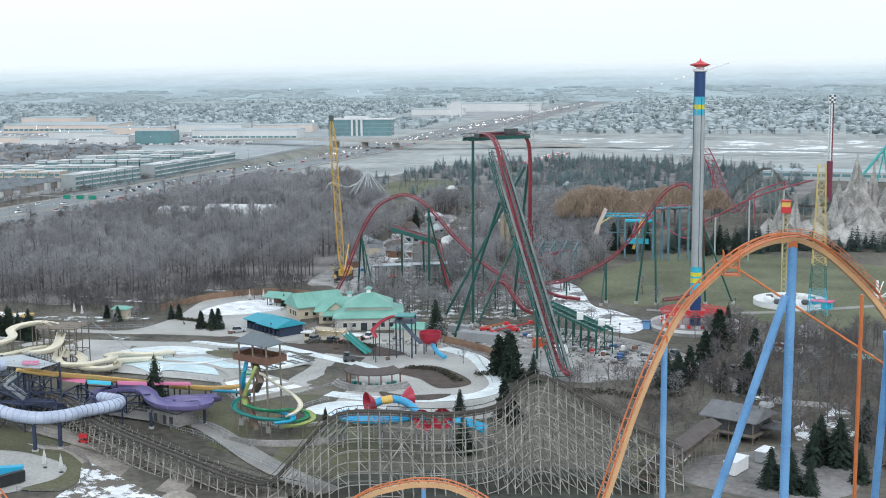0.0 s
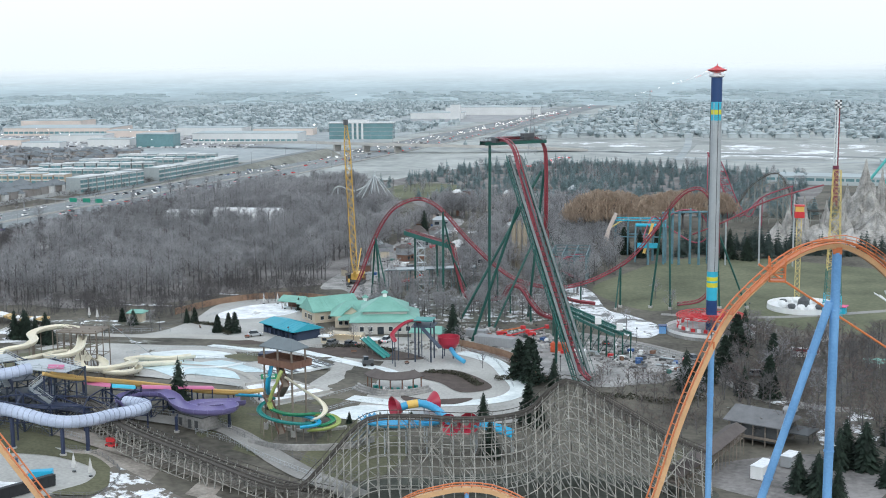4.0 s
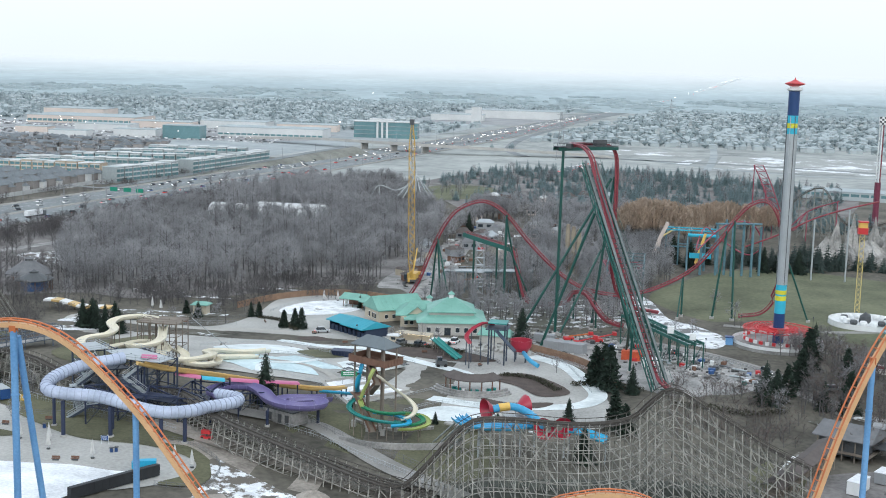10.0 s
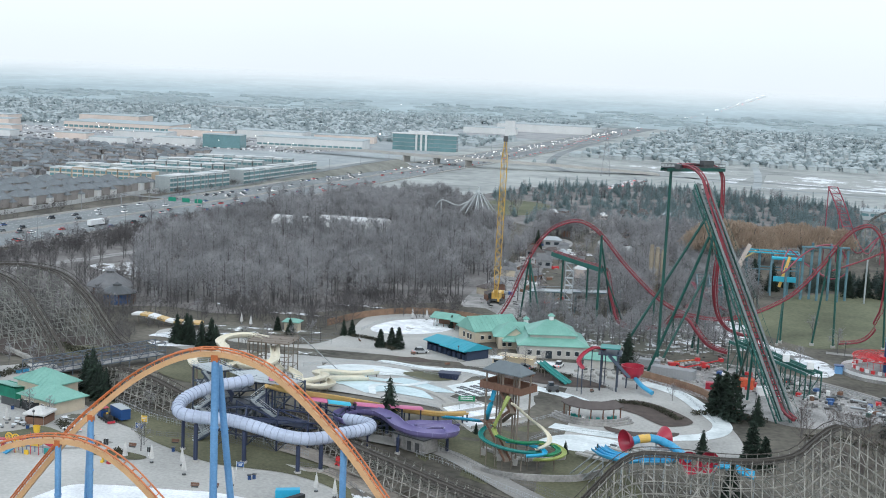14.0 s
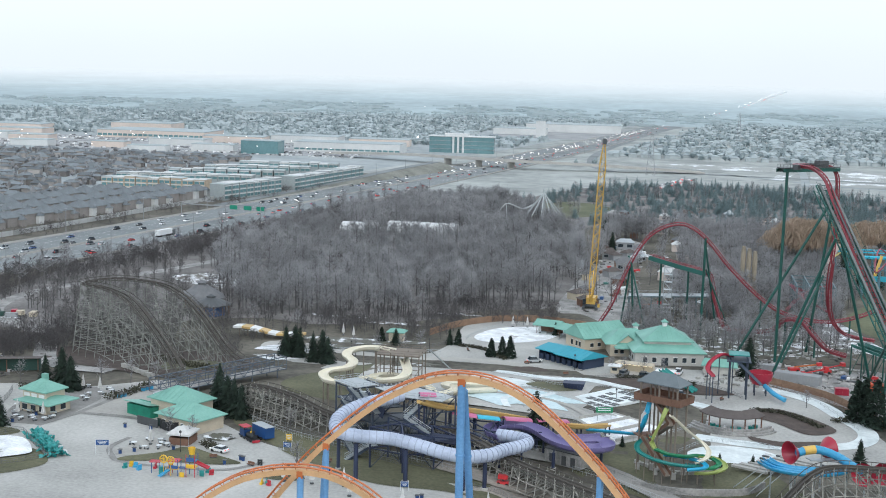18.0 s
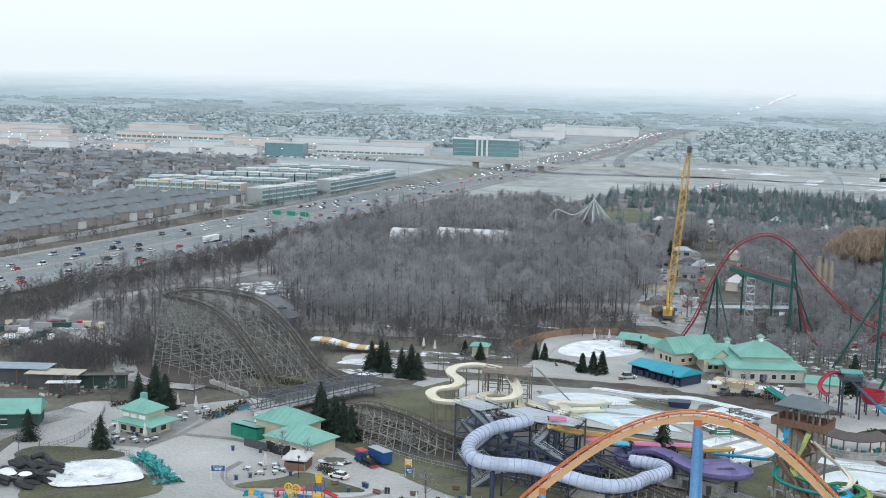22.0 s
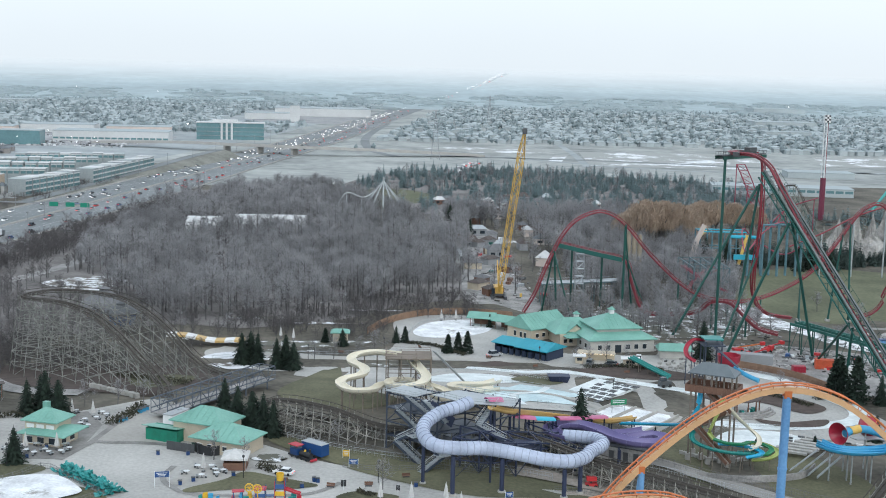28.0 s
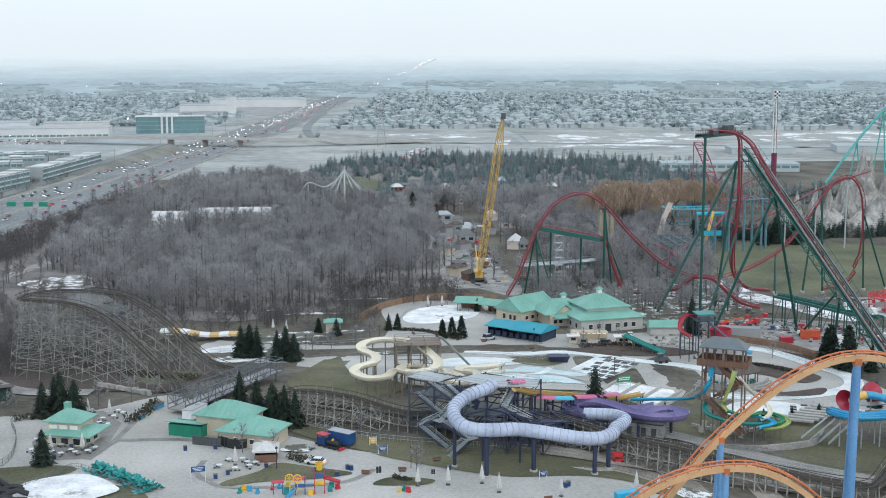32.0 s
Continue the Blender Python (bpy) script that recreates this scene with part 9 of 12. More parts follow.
class Frame2:
    """A turned frame of reference on the ground."""

    def __init__(self, x, y, rz, z=None):
        self.x, self.y, self.a = x, y, radians(rz)
        self.z = terr(x, y) if z is None else z
        self.rz = rz

    def __call__(self, a, b, c=0.0):
        return (self.x + a * math.cos(self.a) - b * math.sin(self.a), self.y + a * math.sin(self.a) + b * math.cos(self.a), self.z + c)


def hip(mb, f, cx, cy, w, d, h, rise, ridge=None, thick=0.25, over=0.8):
    """A hipped roof slab with eaves; ridge 0 gives a pyramid, ridge equal to the width a gable."""
    W2, D2 = w / 2 + over, d / 2 + over
    r = max(0.02, (w - d) / 2) if ridge is None else max(0.02, ridge / 2)
    v = [f(cx + a * W2, cy + b * D2, h + k) for k in (0, thick) for a, b in ((-1, -1), (1, -1), (1, 1), (-1, 1))]
    v += [f(cx - r, cy, h + rise), f(cx + r, cy, h + rise)]
    mb.add(v, [(3, 2, 1, 0), (0, 1, 5, 4), (1, 2, 6, 5), (2, 3, 7, 6), (3, 0, 4, 7), (4, 5, 9, 8), (5, 6, 9), (6, 7, 8, 9), (7, 4, 8)])
    return mb


def ribs(f, cx, cy, w, d, h, rise, step=1.6, over=0.8, ridge=None):
    """Standing seams on the front and back slopes of a roof."""
    mb = MB()
    W2, D2 = w / 2 + over, d / 2 + over
    r = max(0.02, (w - d) / 2) if ridge is None else max(0.02, ridge / 2)
    n = int(2 * W2 / step)
    for i in range(n + 1):
        a = -W2 + 2 * W2 * i / n
        for s in (-1, 1):
            k = 1.0 if abs(a) <= r else max(0.0, 1 - (abs(a) - r) / (W2 - r))
            if k > 0.05:
                mb.beam(f(cx + a, cy + s * D2, h + 0.28), f(cx + a, cy + s * D2 * (1 - k), h + 0.28 + (rise - 0.25) * k), 0.05, 4)
    return mb


def windows(root, f, xs, y, z, w=1.2, h=1.3, m=None, face=0, frame_m=None):
    for a in xs:
        q = f(a, y, z) if face == 0 else f(y, a, z)
        rz = f.rz + (0 if face == 0 else 90)
        win = part("window", MB().box(q, (w, 0.14, h), rz), m or M_GLASS, root)
        part("window_frame", MB().box((q[0], q[1], q[2] + h / 2 + 0.07), (w + 0.25, 0.2, 0.14), rz).box((q[0], q[1], q[2] - h / 2 - 0.07), (w + 0.25, 0.22, 0.14), rz), frame_m or M_WHITE, win)


def cupola(root, f, cx, cy, z):
    part("cupola", MB().box(f(cx, cy, z + 0.7), (1.5, 1.5, 1.4), f.rz), M_WHITE, root)
    part("cupola_roof", hip(MB(), f, cx, cy, 1.8, 1.8, z + 1.4, 1.1, 0, 0.1, 0.3), M_TEALR, root)


def hall_complex():
    f = Frame2(-18.5, 263, 12, 0)
    b = thing("pavilion_building", (-18.5, 263, 0), "large hall with a two-tier sea-green hipped roof", "building")
    part("wall", MB().box(f(0, 0, 2.1), (23, 22, 4.2), 12), M_CREAM2, b)
    part("roof", hip(MB(), f, 0, 0, 23, 22, 4.2, 5.2, 4), M_TEALR, b)
    part("clerestory", MB().box(f(0, 0, 6.7), (15.5, 14.5, 1.8), 12), M_CREAM2, b)
    part("upper_roof", hip(MB(), f, 0, 0, 15.5, 14.5, 7.3, 4.2, 2.5), M_TEALR, b)
    part("roof_seams", ribs(f, 0, 0, 15.5, 14.5, 7.3, 4.2, ridge=2.5), M_TEALR, b)
    cupola(b, f, 0, 0, 11.2)
    windows(b, f, [-8, -5, 2, 5, 8], -11.05, 1.9, 1.3, 1.6)
    windows(b, f, [-7, -2, 3, 8], -11.55, 1.9, 1.3, 1.6, face=1)
    part("door", MB().box(f(-1.5, -11.05, 1.3), (2.2, 0.2, 2.6), 12), M_GLASS, b)
    f = Frame2(-31, 270, 12, 0)
    b = thing("pavilion_wing", (-31, 270, 0), "middle wing with a sea-green gabled roof", "building")
    part("wall", MB().box(f(0, 0, 2), (14, 16, 4), 12), M_CREAM, b)
    part("roof", hip(MB(), f, 0, 0, 16, 14, 4, 4.3, 6), M_TEALR, b)
    part("porch_roof", hip(MB(), f, -1, -9, 8, 4, 3.3, 1.2, 5), M_TEALR, b)
    part("gable_wall", MB().add([f(-4, -7.2, 4.6), f(2, -7.2, 4.6), f(-1, -7.2, 7.0), f(-4, -6.6, 4.6), f(2, -6.6, 4.6), f(-1, -6.6, 7.0)], [(0, 1, 2), (5, 4, 3), (0, 3, 4, 1), (1, 4, 5, 2), (2, 5, 3, 0)]), M_CREAM, b)
    part("gable_roof", MB().sweep([f(-4.6, -7.4, 4.5), f(-1, -7.4, 7.4), f(2.6, -7.4, 4.5)], [(-4, -0.1), (0.5, -0.1), (0.5, 0.12), (-4, 0.12)]), M_TEALR, b)
    cupola(b, f, 3.5, 5, 7.0)
    windows(b, f, [-5, -3, 1, 3, 5], -8.05, 1.7)
    f = Frame2(-42, 277, 38, 0)
    b = thing("pavilion_wing", (-42, 277, 0), "side wing with cream walls and a sea-green gable roof", "building")
    part("wall", MB().box(f(0, 0, 2), (18, 12, 4), 38), M_CREAM, b)
    part("roof", hip(MB(), f, 0, 0, 18, 12, 4, 4.6, 18.6), M_TEALR, b)
    part("roof_seams", ribs(f, 0, 0, 18, 12, 4, 4.6, ridge=19), M_TEALR, b)
    part("gable_wall", MB().add([f(-9.05, -6, 4), f(-9.05, 6, 4), f(-9.05, 0, 8.1), f(-8.6, -6, 4), f(-8.6, 6, 4), f(-8.6, 0, 8.1)], [(0, 2, 1), (3, 4, 5), (0, 1, 4, 3), (1, 2, 5, 4), (2, 0, 3, 5)]), M_CREAM, b)
    windows(b, f, [-3, -1, 2], -9.1, 1.8, 1.0, 1.8, face=1)
    windows(b, f, [-6, -3, 0, 3], -6.06, 1.8)
    for x, y, a in ((-60.5, 293, -14), (-51.5, 286.5, -34)):
        f = Frame2(x, y, a, 0)
        s = thing("shelter", (x, y, 0), "open shelter with a sea-green gable roof", "shelter", "shelters by the wading pool")
        for a in (-4, 0, 4):
            for e in (-2.6, 2.6):
                part("post", MB().beam(f(a, e), f(a, e, 3.2), 0.16, 4), M_TIMB, s)
        part("roof", hip(MB(), f, 0, 0, 9, 6, 3.2, 2.0, 10), M_TEALR, s)
        part("back_wall", MB().box(f(0, 2.5, 1.5), (8.6, 0.2, 3), f.rz), M_TIMB, s)
    f = Frame2(-48.5, 247, -40, 0)
    s = thing("locker_pavilion", (-48.5, 247, 0), "navy locker pavilion with bright teal-blue gable roofs", "pavilion")
    part("back_wall", MB().box(f(0, 5, 1.7), (21, 0.3, 3.4), -40), M_NAVYW, s)
    part("end_wall", MB().box(f(10.2, 0.5, 1.7), (0.3, 9.4, 3.4), -40), M_NAVYW, s)
    part("end_wall", MB().box(f(-10.2, 0.5, 1.7), (0.3, 9.4, 3.4), -40), M_NAVYW, s)
    for k in range(8):
        part("locker_bank", MB().box(f(-9 + 2.55 * k, -3.8, 1.0), (1.5, 1.0, 2.0), -40), M_NAVYW, s)
        part("post", MB().beam(f(-10.2 + 2.9 * k, -4.4), f(-10.2 + 2.9 * k, -4.4, 3.4), 0.14, 4), M_NAVYW, s)
    part("roof", hip(MB(), f, -5.4, 0, 9.5, 10, 3.4, 1.6, 10.4), M_CYANR, s)
    part("roof", hip(MB(), f, 5.2, -0.4, 11, 11, 3.4, 2.2, 12), M_CYANR, s)
    part("roof_seams", ribs(f, 5.2, -0.4, 11, 11, 3.4, 2.2, ridge=12.4), M_CYANR, s)
    f = Frame2(0, 246, -4, 0)
    s = thing("hut", (0, 246, 0), "low hut with a sea-green roof", "hut")
    part("wall", MB().box(f(0, 0, 1.4), (10, 6, 2.8), -4), M_CREAM2, s)
    part("roof", hip(MB(), f, 0, 0, 10, 6, 2.8, 2.0, 10), M_TEALR, s)
    f = Frame2(-111, 262, 0, 0)
    s = thing("hut", (-111, 262, 0), "cream hut with a small sea-green roof", "hut")
    part("wall", MB().box(f(0, 0, 1.7), (5, 4, 3.4)), M_CREAM, s)
    part("roof", hip(MB(), f, 0, 0, 5, 4, 3.4, 1.2, 4), M_TEALR, s)
    f = Frame2(-27, 240, -12, 0)
    s = thing("food_counter", (-27, 240, 0), "food counter with lit lamps under a striped awning", "counter")
    part("wall", MB().box(f(0, 1.2, 1.4), (12, 2.4, 2.8), -12), M_CREAM, s)
    part("awning", MB().box(f(0, -0.8, 2.7), (12.6, 2.6, 0.16), -12), M_CREAM, s)
    for k in range(7):
        part("counter_lamp", MB().box(f(-5.1 + 1.7 * k, -0.3, 2.35), (1.1, 0.5, 0.4), -12), M_WARM, s)
    for x, y, w in ((-33, 236, 2.6), (-17, 233, 4.6)):
        s = thing("vending_hut", (x, y, 0), "small white vending hut on the deck", "hut")
        f = Frame2(x, y, -8, 0)
        part("wall", MB().box(f(0, 0, 1.2), (w, 2.4, 2.4), -8), M_CREAM, s)
        part("roof", hip(MB(), f, 0, 0, w, 2.4, 2.4, 0.7, 0.4), M_WHITE, s)
        part("hatch", MB().box(f(0, -1.22, 1.5), (w * 0.6, 0.1, 0.9), -8), M_GLASS, s)


hall_complex()


def round_pavilion():
    f = Frame2(2, 177, -4, 0)
    s = thing("open_pavilion", (2, 177, 0), "open pavilion with a brown curved shingle roof", "pavilion")
    ang = np.linspace(200, 340, 7)
    for a in ang:
        x, y = 2 + 8.4 * math.cos(radians(a)), 184 + 8.4 * math.sin(radians(a))
        part("post", MB().beam((x, y, 0), (x, y, 3.8), 0.2, 6), M_TIMB, s)
    for k in range(6):
        a0, a1 = radians(ang[k]), radians(ang[k + 1])
        mb = MB()
        for a in (a0, a1):
            for r, z in ((9.4, 3.7), (9.4, 4.0), (6.2, 5.4), (3.4, 4.4), (3.4, 4.1)):
                mb.v.append((2 + r * math.cos(a), 184 + r * math.sin(a), z))
        mb.f = [(i, (i + 1) % 5, 5 + (i + 1) % 5, 5 + i) for i in range(5)] + [(4, 3, 2, 1, 0), (5, 6, 7, 8, 9)]
        part("roof_panel", mb, M_BRNR, s)
    for k in range(9):
        a = radians(208 + 15.5 * k)
        part("chair", MB().box((2 + 7 * math.cos(a), 184 + 7 * math.sin(a), 0.55), (1.2, 0.9, 1.1), math.degrees(a)), M_TEAL if k % 3 else M_WHITE, s)
    w = thing("stone_terrace_wall", (2, 174, 0), "curved tiered grey stone wall by the pavilion", "wall")
    for j in range(3):
        for k in range(16):
            a0 = 205 + 130 * k / 16
            r = 11 + 0.7 * j
            mb = MB().lathe((2, 184, 1.6 - 0.55 * j), [(r, -1.4), (r, 0), (r + 0.65, 0), (r + 0.65, -1.4)], 2, a0, a0 + 7.6)
            part("stone_course", mb, M_CONC2, w)
    g = thing("gazebo", (-199, 300, 0), "dark octagonal gazebo with a broad shingle roof", "gazebo")
    for k in range(8):
        a = radians(45 * k)
        part("post", MB().beam((-199 + 7 * math.cos(a), 300 + 7 * math.sin(a), 0), (-199 + 7 * math.cos(a), 300 + 7 * math.sin(a), 4.4), 0.2, 6), M_TIMB, g)
    part("roof", MB().lathe((-199, 300, 4.2), [(9.8, 0), (9.8, 0.3), (2.2, 5.0), (1.7, 5.0), (1.7, 6.0), (2.4, 6.0), (0.1, 6.8)], 8), M_GREYR, g)
    part("floor", MB().lathe((-199, 300, 0), [(0, 0.5), (8.4, 0.5), (8.4, 0)], 8), M_CONC2, g)


round_pavilion()


def shop_and_kiosk():
    z = 4.9
    f = Frame2(-136, 127.5, -24, z)
    b = thing("shop_building", (-136, 127.5, z), "cream shop with two sea-green hipped roofs", "building")
    part("wall", MB().box(f(-2.5, 3.5, 2.4), (13, 9, 4.8), -24), M_CREAM, b)
    part("roof", hip(MB(), f, -2.5, 3.5, 13, 9, 4.8, 3.2, 3.4), M_TEALR, b)
    part("roof_seams", ribs(f, -2.5, 3.5, 13, 9, 4.8, 3.2, ridge=3.4), M_TEALR, b)
    part("wall", MB().box(f(6.5, -2, 1.7), (13, 9.5, 3.4), -24), M_CREAM, b)
    part("roof", hip(MB(), f, 6.5, -2, 13, 9.5, 3.4, 3.2, 2.6), M_TEALR, b)
    part("roof_seams", ribs(f, 6.5, -2, 13, 9.5, 3.4, 3.2, ridge=2.6), M_TEALR, b)
    windows(b, f, [2, 4.5, 8.5, 11], -6.8, 1.7, 1.0, 1.0)
    part("door", MB().box(f(0.5, -6.8, 1.1), (1.3, 0.2, 2.2), -24), M_DKGRN, b)
    a = part("awning_shed", MB().box(f(-10.5, -1.5, 1.5), (8.6, 4.6, 3.0), -24), mat("green_shutter", (0.02, 0.20, 0.13), 0.6), b)
    part("awning_roof", MB().sweep([f(-15.4, -1.6, 3.1), f(-5.8, -1.6, 3.1)], [(-3.0, -0.5), (3.0, 0.6), (3.0, 0.75), (-3.0, -0.35)]), M_TEALR, a)
    k = thing("rooftop_unit", f(-9, 7, 0), "white mechanical units beside the shop", "machine")
    part("case", MB().box(f(-9.5, 7, 1.5), (5, 4, 3), -24), M_WHITE, k)
    part("fan", MB().lathe(f(-8.6, 7, 3), [(0.9, 0), (0.9, 0.4), (0.2, 0.4)], 12), M_GALV, k)
    part("fan", MB().lathe(f(-10.6, 7, 3), [(0.9, 0), (0.9, 0.4), (0.2, 0.4)], 12), M_GALV, k)
    s = thing("fence_screen", f(-2, -7.5, 0), "black screen fence in front of the shop", "fence")
    for i in range(6):
        part("panel", MB().box(f(-5.4 + 1.25 * i, -8.2, 1.1), (1.2, 0.1, 2.2), -24), M_DGREY, s)
    for i in range(3):
        part("panel", MB().box(f(2.2, -7.6 + 1.25 * i, 1.1), (0.1, 1.2, 2.2), -24), M_DGREY, s)
    f = Frame2(-172.5, 127.5, -18, z)
    b = thing("kiosk", (-172.5, 127.5, z), "two-tier cream kiosk with sea-green roofs", "kiosk")
    part("wall", MB().box(f(0, 0, 1.5), (9.5, 8, 3.0), -18), M_CREAM, b)
    part("porch_roof", hip(MB(), f, 0.8, -0.3, 11, 9, 3.0, 1.6, 3), M_TEALR, b)
    part("upper_wall", MB().box(f(-0.8, 0.4, 4.4), (8, 6.5, 2.2), -18), M_CREAM, b)
    part("roof", hip(MB(), f, -0.8, 0.4, 8, 6.5, 5.5, 2.6, 1.6), M_TEALR, b)
    part("roof_seams", ribs(f, -0.8, 0.4, 8, 6.5, 5.5, 2.6, ridge=1.6), M_TEALR, b)
    for a in (-3.4, -0.8, 1.8):
        part("upper_panel", MB().box(f(a, -2.9, 4.4), (1.9, 0.12, 0.9), -18), M_WHITE, b)
    windows(b, f, [-3, 0, 3], -4.06, 1.5, 1.6, 1.4)
    windows(b, f, [-2, 1.5], 4.8, 1.5, 1.6, 1.4, face=1)
    part("vent", MB().box(f(-2.5, 2.5, 8.0), (1.4, 1.2, 1.6), -18), M_TEALR, b)


shop_and_kiosk()


def sheds():
    f = Frame2(-205, 124, 20, 4.9)
    b = thing("shed", (-205, 124, 4.9), "dark shed with a sea-green gable roof", "shed")
    part("wall", MB().box(f(0, 0, 2), (12, 10, 4), 20), M_DKGRN, b)
    part("roof", hip(MB(), f, 0, 0, 12, 10, 4, 2.6, 12.6), M_TEALR, b)
    windows(b, f, [-2, 3], -5.06, 2, 1.3, 1.2)
    b = thing("shed", (-210, 116, 4.9), "small red shed beside the lane", "shed")
    f = Frame2(-211, 116, 20, 4.9)
    part("wall", MB().box(f(0, 0, 1.6), (5, 5, 3.2), 20), M_FRED, b)
    part("roof", hip(MB(), f, 0, 0, 5, 5, 3.2, 1.4, 4), M_FRED, b)
    for x, y, w, d, h, rz, wm, rm, lab in ((-226, 164, 16, 9, 4.2, 12, M_DGREY, mat("blue_grey_sheet_roof", (0.26, 0.32, 0.36), 0.6), "open storage shed with a blue-grey sheet roof"), (-214, 161, 14, 8, 4.0, 12, M_DGREY, mat("tan_sheet_roof", (0.46, 0.42, 0.34), 0.7), "open storage shed with a tan sheet roof"), (-204, 164, 18, 4, 3.4, 20, M_DKGRN, M_BRNR, "long dark green storage shed"), (-208, 154, 8, 4, 3.2, 20, M_DGREY, M_WHITE, "black box trailer with a white roof")):
        z = terr(x, y)
        f = Frame2(x, y, rz, z)
        s = thing("storage_shed", (x, y, z), lab, "shed")
        part("wall", MB().box(f(0, 0.6, h / 2), (w, d - 1.2, h), rz), wm, s)
        part("roof", MB().sweep([f(-w / 2 - 0.5, 0, h + 0.2), f(w / 2 + 0.5, 0, h + 0.2)], [(-d / 2 - 0.5, -0.3), (d / 2 + 0.5, 0.2), (d / 2 + 0.5, 0.35), (-d / 2 - 0.5, -0.15)]), rm, s)
        for a in (-w / 2 + 0.3, 0, w / 2 - 0.3):
            part("post", MB().beam(f(a, -d / 2, 0), f(a, -d / 2, h), 0.14, 4), M_TIMB, s)
    rng = random.Random(6)
    for k in range(34):
        x, y = rng.uniform(-284, -250), rng.uniform(222, 266)
        z = terr(x, y)
        s = thing("stored_crate", (x, y, z), "stacked crate in the storage yard", "crate", "crates in the storage yard")
        part("box", MB().box((x, y, z + 0.9), (rng.uniform(2, 7), rng.uniform(1.5, 3), 1.8), rng.choice((10, 20, 100))), rng.choice((M_WHITE, M_GREYW, M_DGREY, M_CREAM, M_FRED, M_SNOW, M_DKGRN)), s)
    # grey station with its covered ramp
    f = Frame2(103, 150, -28, -2)
    b = thing("station", (103, 150, -2), "grey coaster station with a shingled gable roof", "building")
    # dark box fills the open underside to imitate the shade there
    part("wall", MB().box(f(0, 0, 3.4), (12.4, 10, 4.4), -28), M_DGREY, b)
    part("roof", hip(MB(), f, 0, 0, 13.6, 11.6, 5.6, 2.9, 14.4), M_GREYR, b)
    for a in (-6.4, -3.2, 0, 3.2, 6.4):
        for e in (-5.5, 5.5):
            part("post", MB().beam(f(a, e, 0), f(a, e, 5.6), 0.2, 4), M_GREYT, b)
    part("platform", MB().box(f(0, 0, 2.2), (14.2, 12, 0.4), -28), M_GREYT, b)
    part("gable_wall", MB().add([f(-6.9, -5.8, 5.6), f(-6.9, 5.8, 5.6), f(-6.9, 0, 8.3), f(-6.6, -5.8, 5.6), f(-6.6, 5.8, 5.6), f(-6.6, 0, 8.3)], [(0, 2, 1), (3, 4, 5), (0, 1, 4, 3), (1, 2, 5, 4), (2, 0, 3, 5)]), M_GREYW, b)
    part("side_roof", hip(MB(), f, 9.6, 2, 4.4, 6, 3.6, 1.0, 3), M_DGREY, b)
    part("vent_hood", MB().sweep([f(5, 2, 8.2), f(8, 2, 8.2)], [(1.4 * math.cos(a), 1.2 * math.sin(a)) for a in np.linspace(0, math.pi, 7)]), M_GREYW, b)
    r = thing("covered_ramp", (90, 125, -2), "long shingled roof over a timber ramp", "ramp")
    line = [(80, 104, 3.8), (88, 120, 4.6), (96, 138, 5.4)]
    part("roof", MB().sweep(line, [(-2.6, -0.7), (0, 0.5), (2.6, -0.7), (2.6, -0.85), (0, 0.35), (-2.6, -0.85)]), M_BRNR, r)
    part("deck", MB().sweep([(a, b2, c - 3.0) for a, b2, c in line], [(-1.8, -0.2), (1.8, -0.2), (1.8, 0), (-1.8, 0)]), M_GREYT, r)
    p, t, s, u = frames(even(line, 2.4))
    for a, e in zip(p, s):
        for k in (-1.9, 1.9):
            part("post", MB().beam((a[0] + e[0] * k, a[1] + e[1] * k, -2.2), (a[0] + e[0] * k, a[1] + e[1] * k, a[2] - 0.6), 0.13, 4), M_GREYT, r)
        part("cross_beam", MB().beam(a - e * 1.9 - V3((0, 0, 2.1)), a + e * 1.9 - V3((0, 0, 2.1)), 0.1, 4), M_GREYT, r)
    for (x, y, w, d, h, m, lab) in ((101, 121, 7, 2.9, 2.9, M_WHITE, "white site trailer beside the station"), (108, 130, 5.2, 2.6, 2.6, M_GREYW, "grey shipping container beside the station")):
        f = Frame2(x, y, 62, -2)
        s2 = thing("trailer", (x, y, -2), lab, "trailer")
        part("body", MB().box(f(0, 0, h / 2 + 0.3), (w, d, h), 62), m, s2)
        part("roof", MB().box(f(0, 0, h + 0.4), (w + 0.2, d + 0.2, 0.15), 62), M_SNOW, s2)
        for i in range(7):
            part("panel_rib", MB().box(f(-w / 2 + (i + 0.5) * w / 7, d / 2 + 0.03, h / 2 + 0.3), (0.1, 0.06, h * 0.9), 62), m, s2)
        windows(s2, f, [-1.5, 1.5], d / 2 + 0.03, h * 0.62, 0.9, 0.8)
    # low rides and stalls behind the station
    s3 = thing("stall", (128, 262, 0), "white stall by the lawn path", "stall")
    part("wall", MB().box((132, 262, 1.5), (6, 4, 3), 10), M_WHITE, s3)
    part("roof", MB().box((132, 262, 3.1), (7, 5, 0.25), 10), M_GREYW, s3)
    s3 = thing("stall", (122, 240, 0), "low stall with a red sign", "stall")
    part("wall", MB().box((123, 238, 1.2), (9, 3, 2.4), -10), M_WHITE, s3)
    part("sign_board", MB().box((123, 236.4, 2.2), (8, 0.2, 0.9), -10), M_FRED, s3)
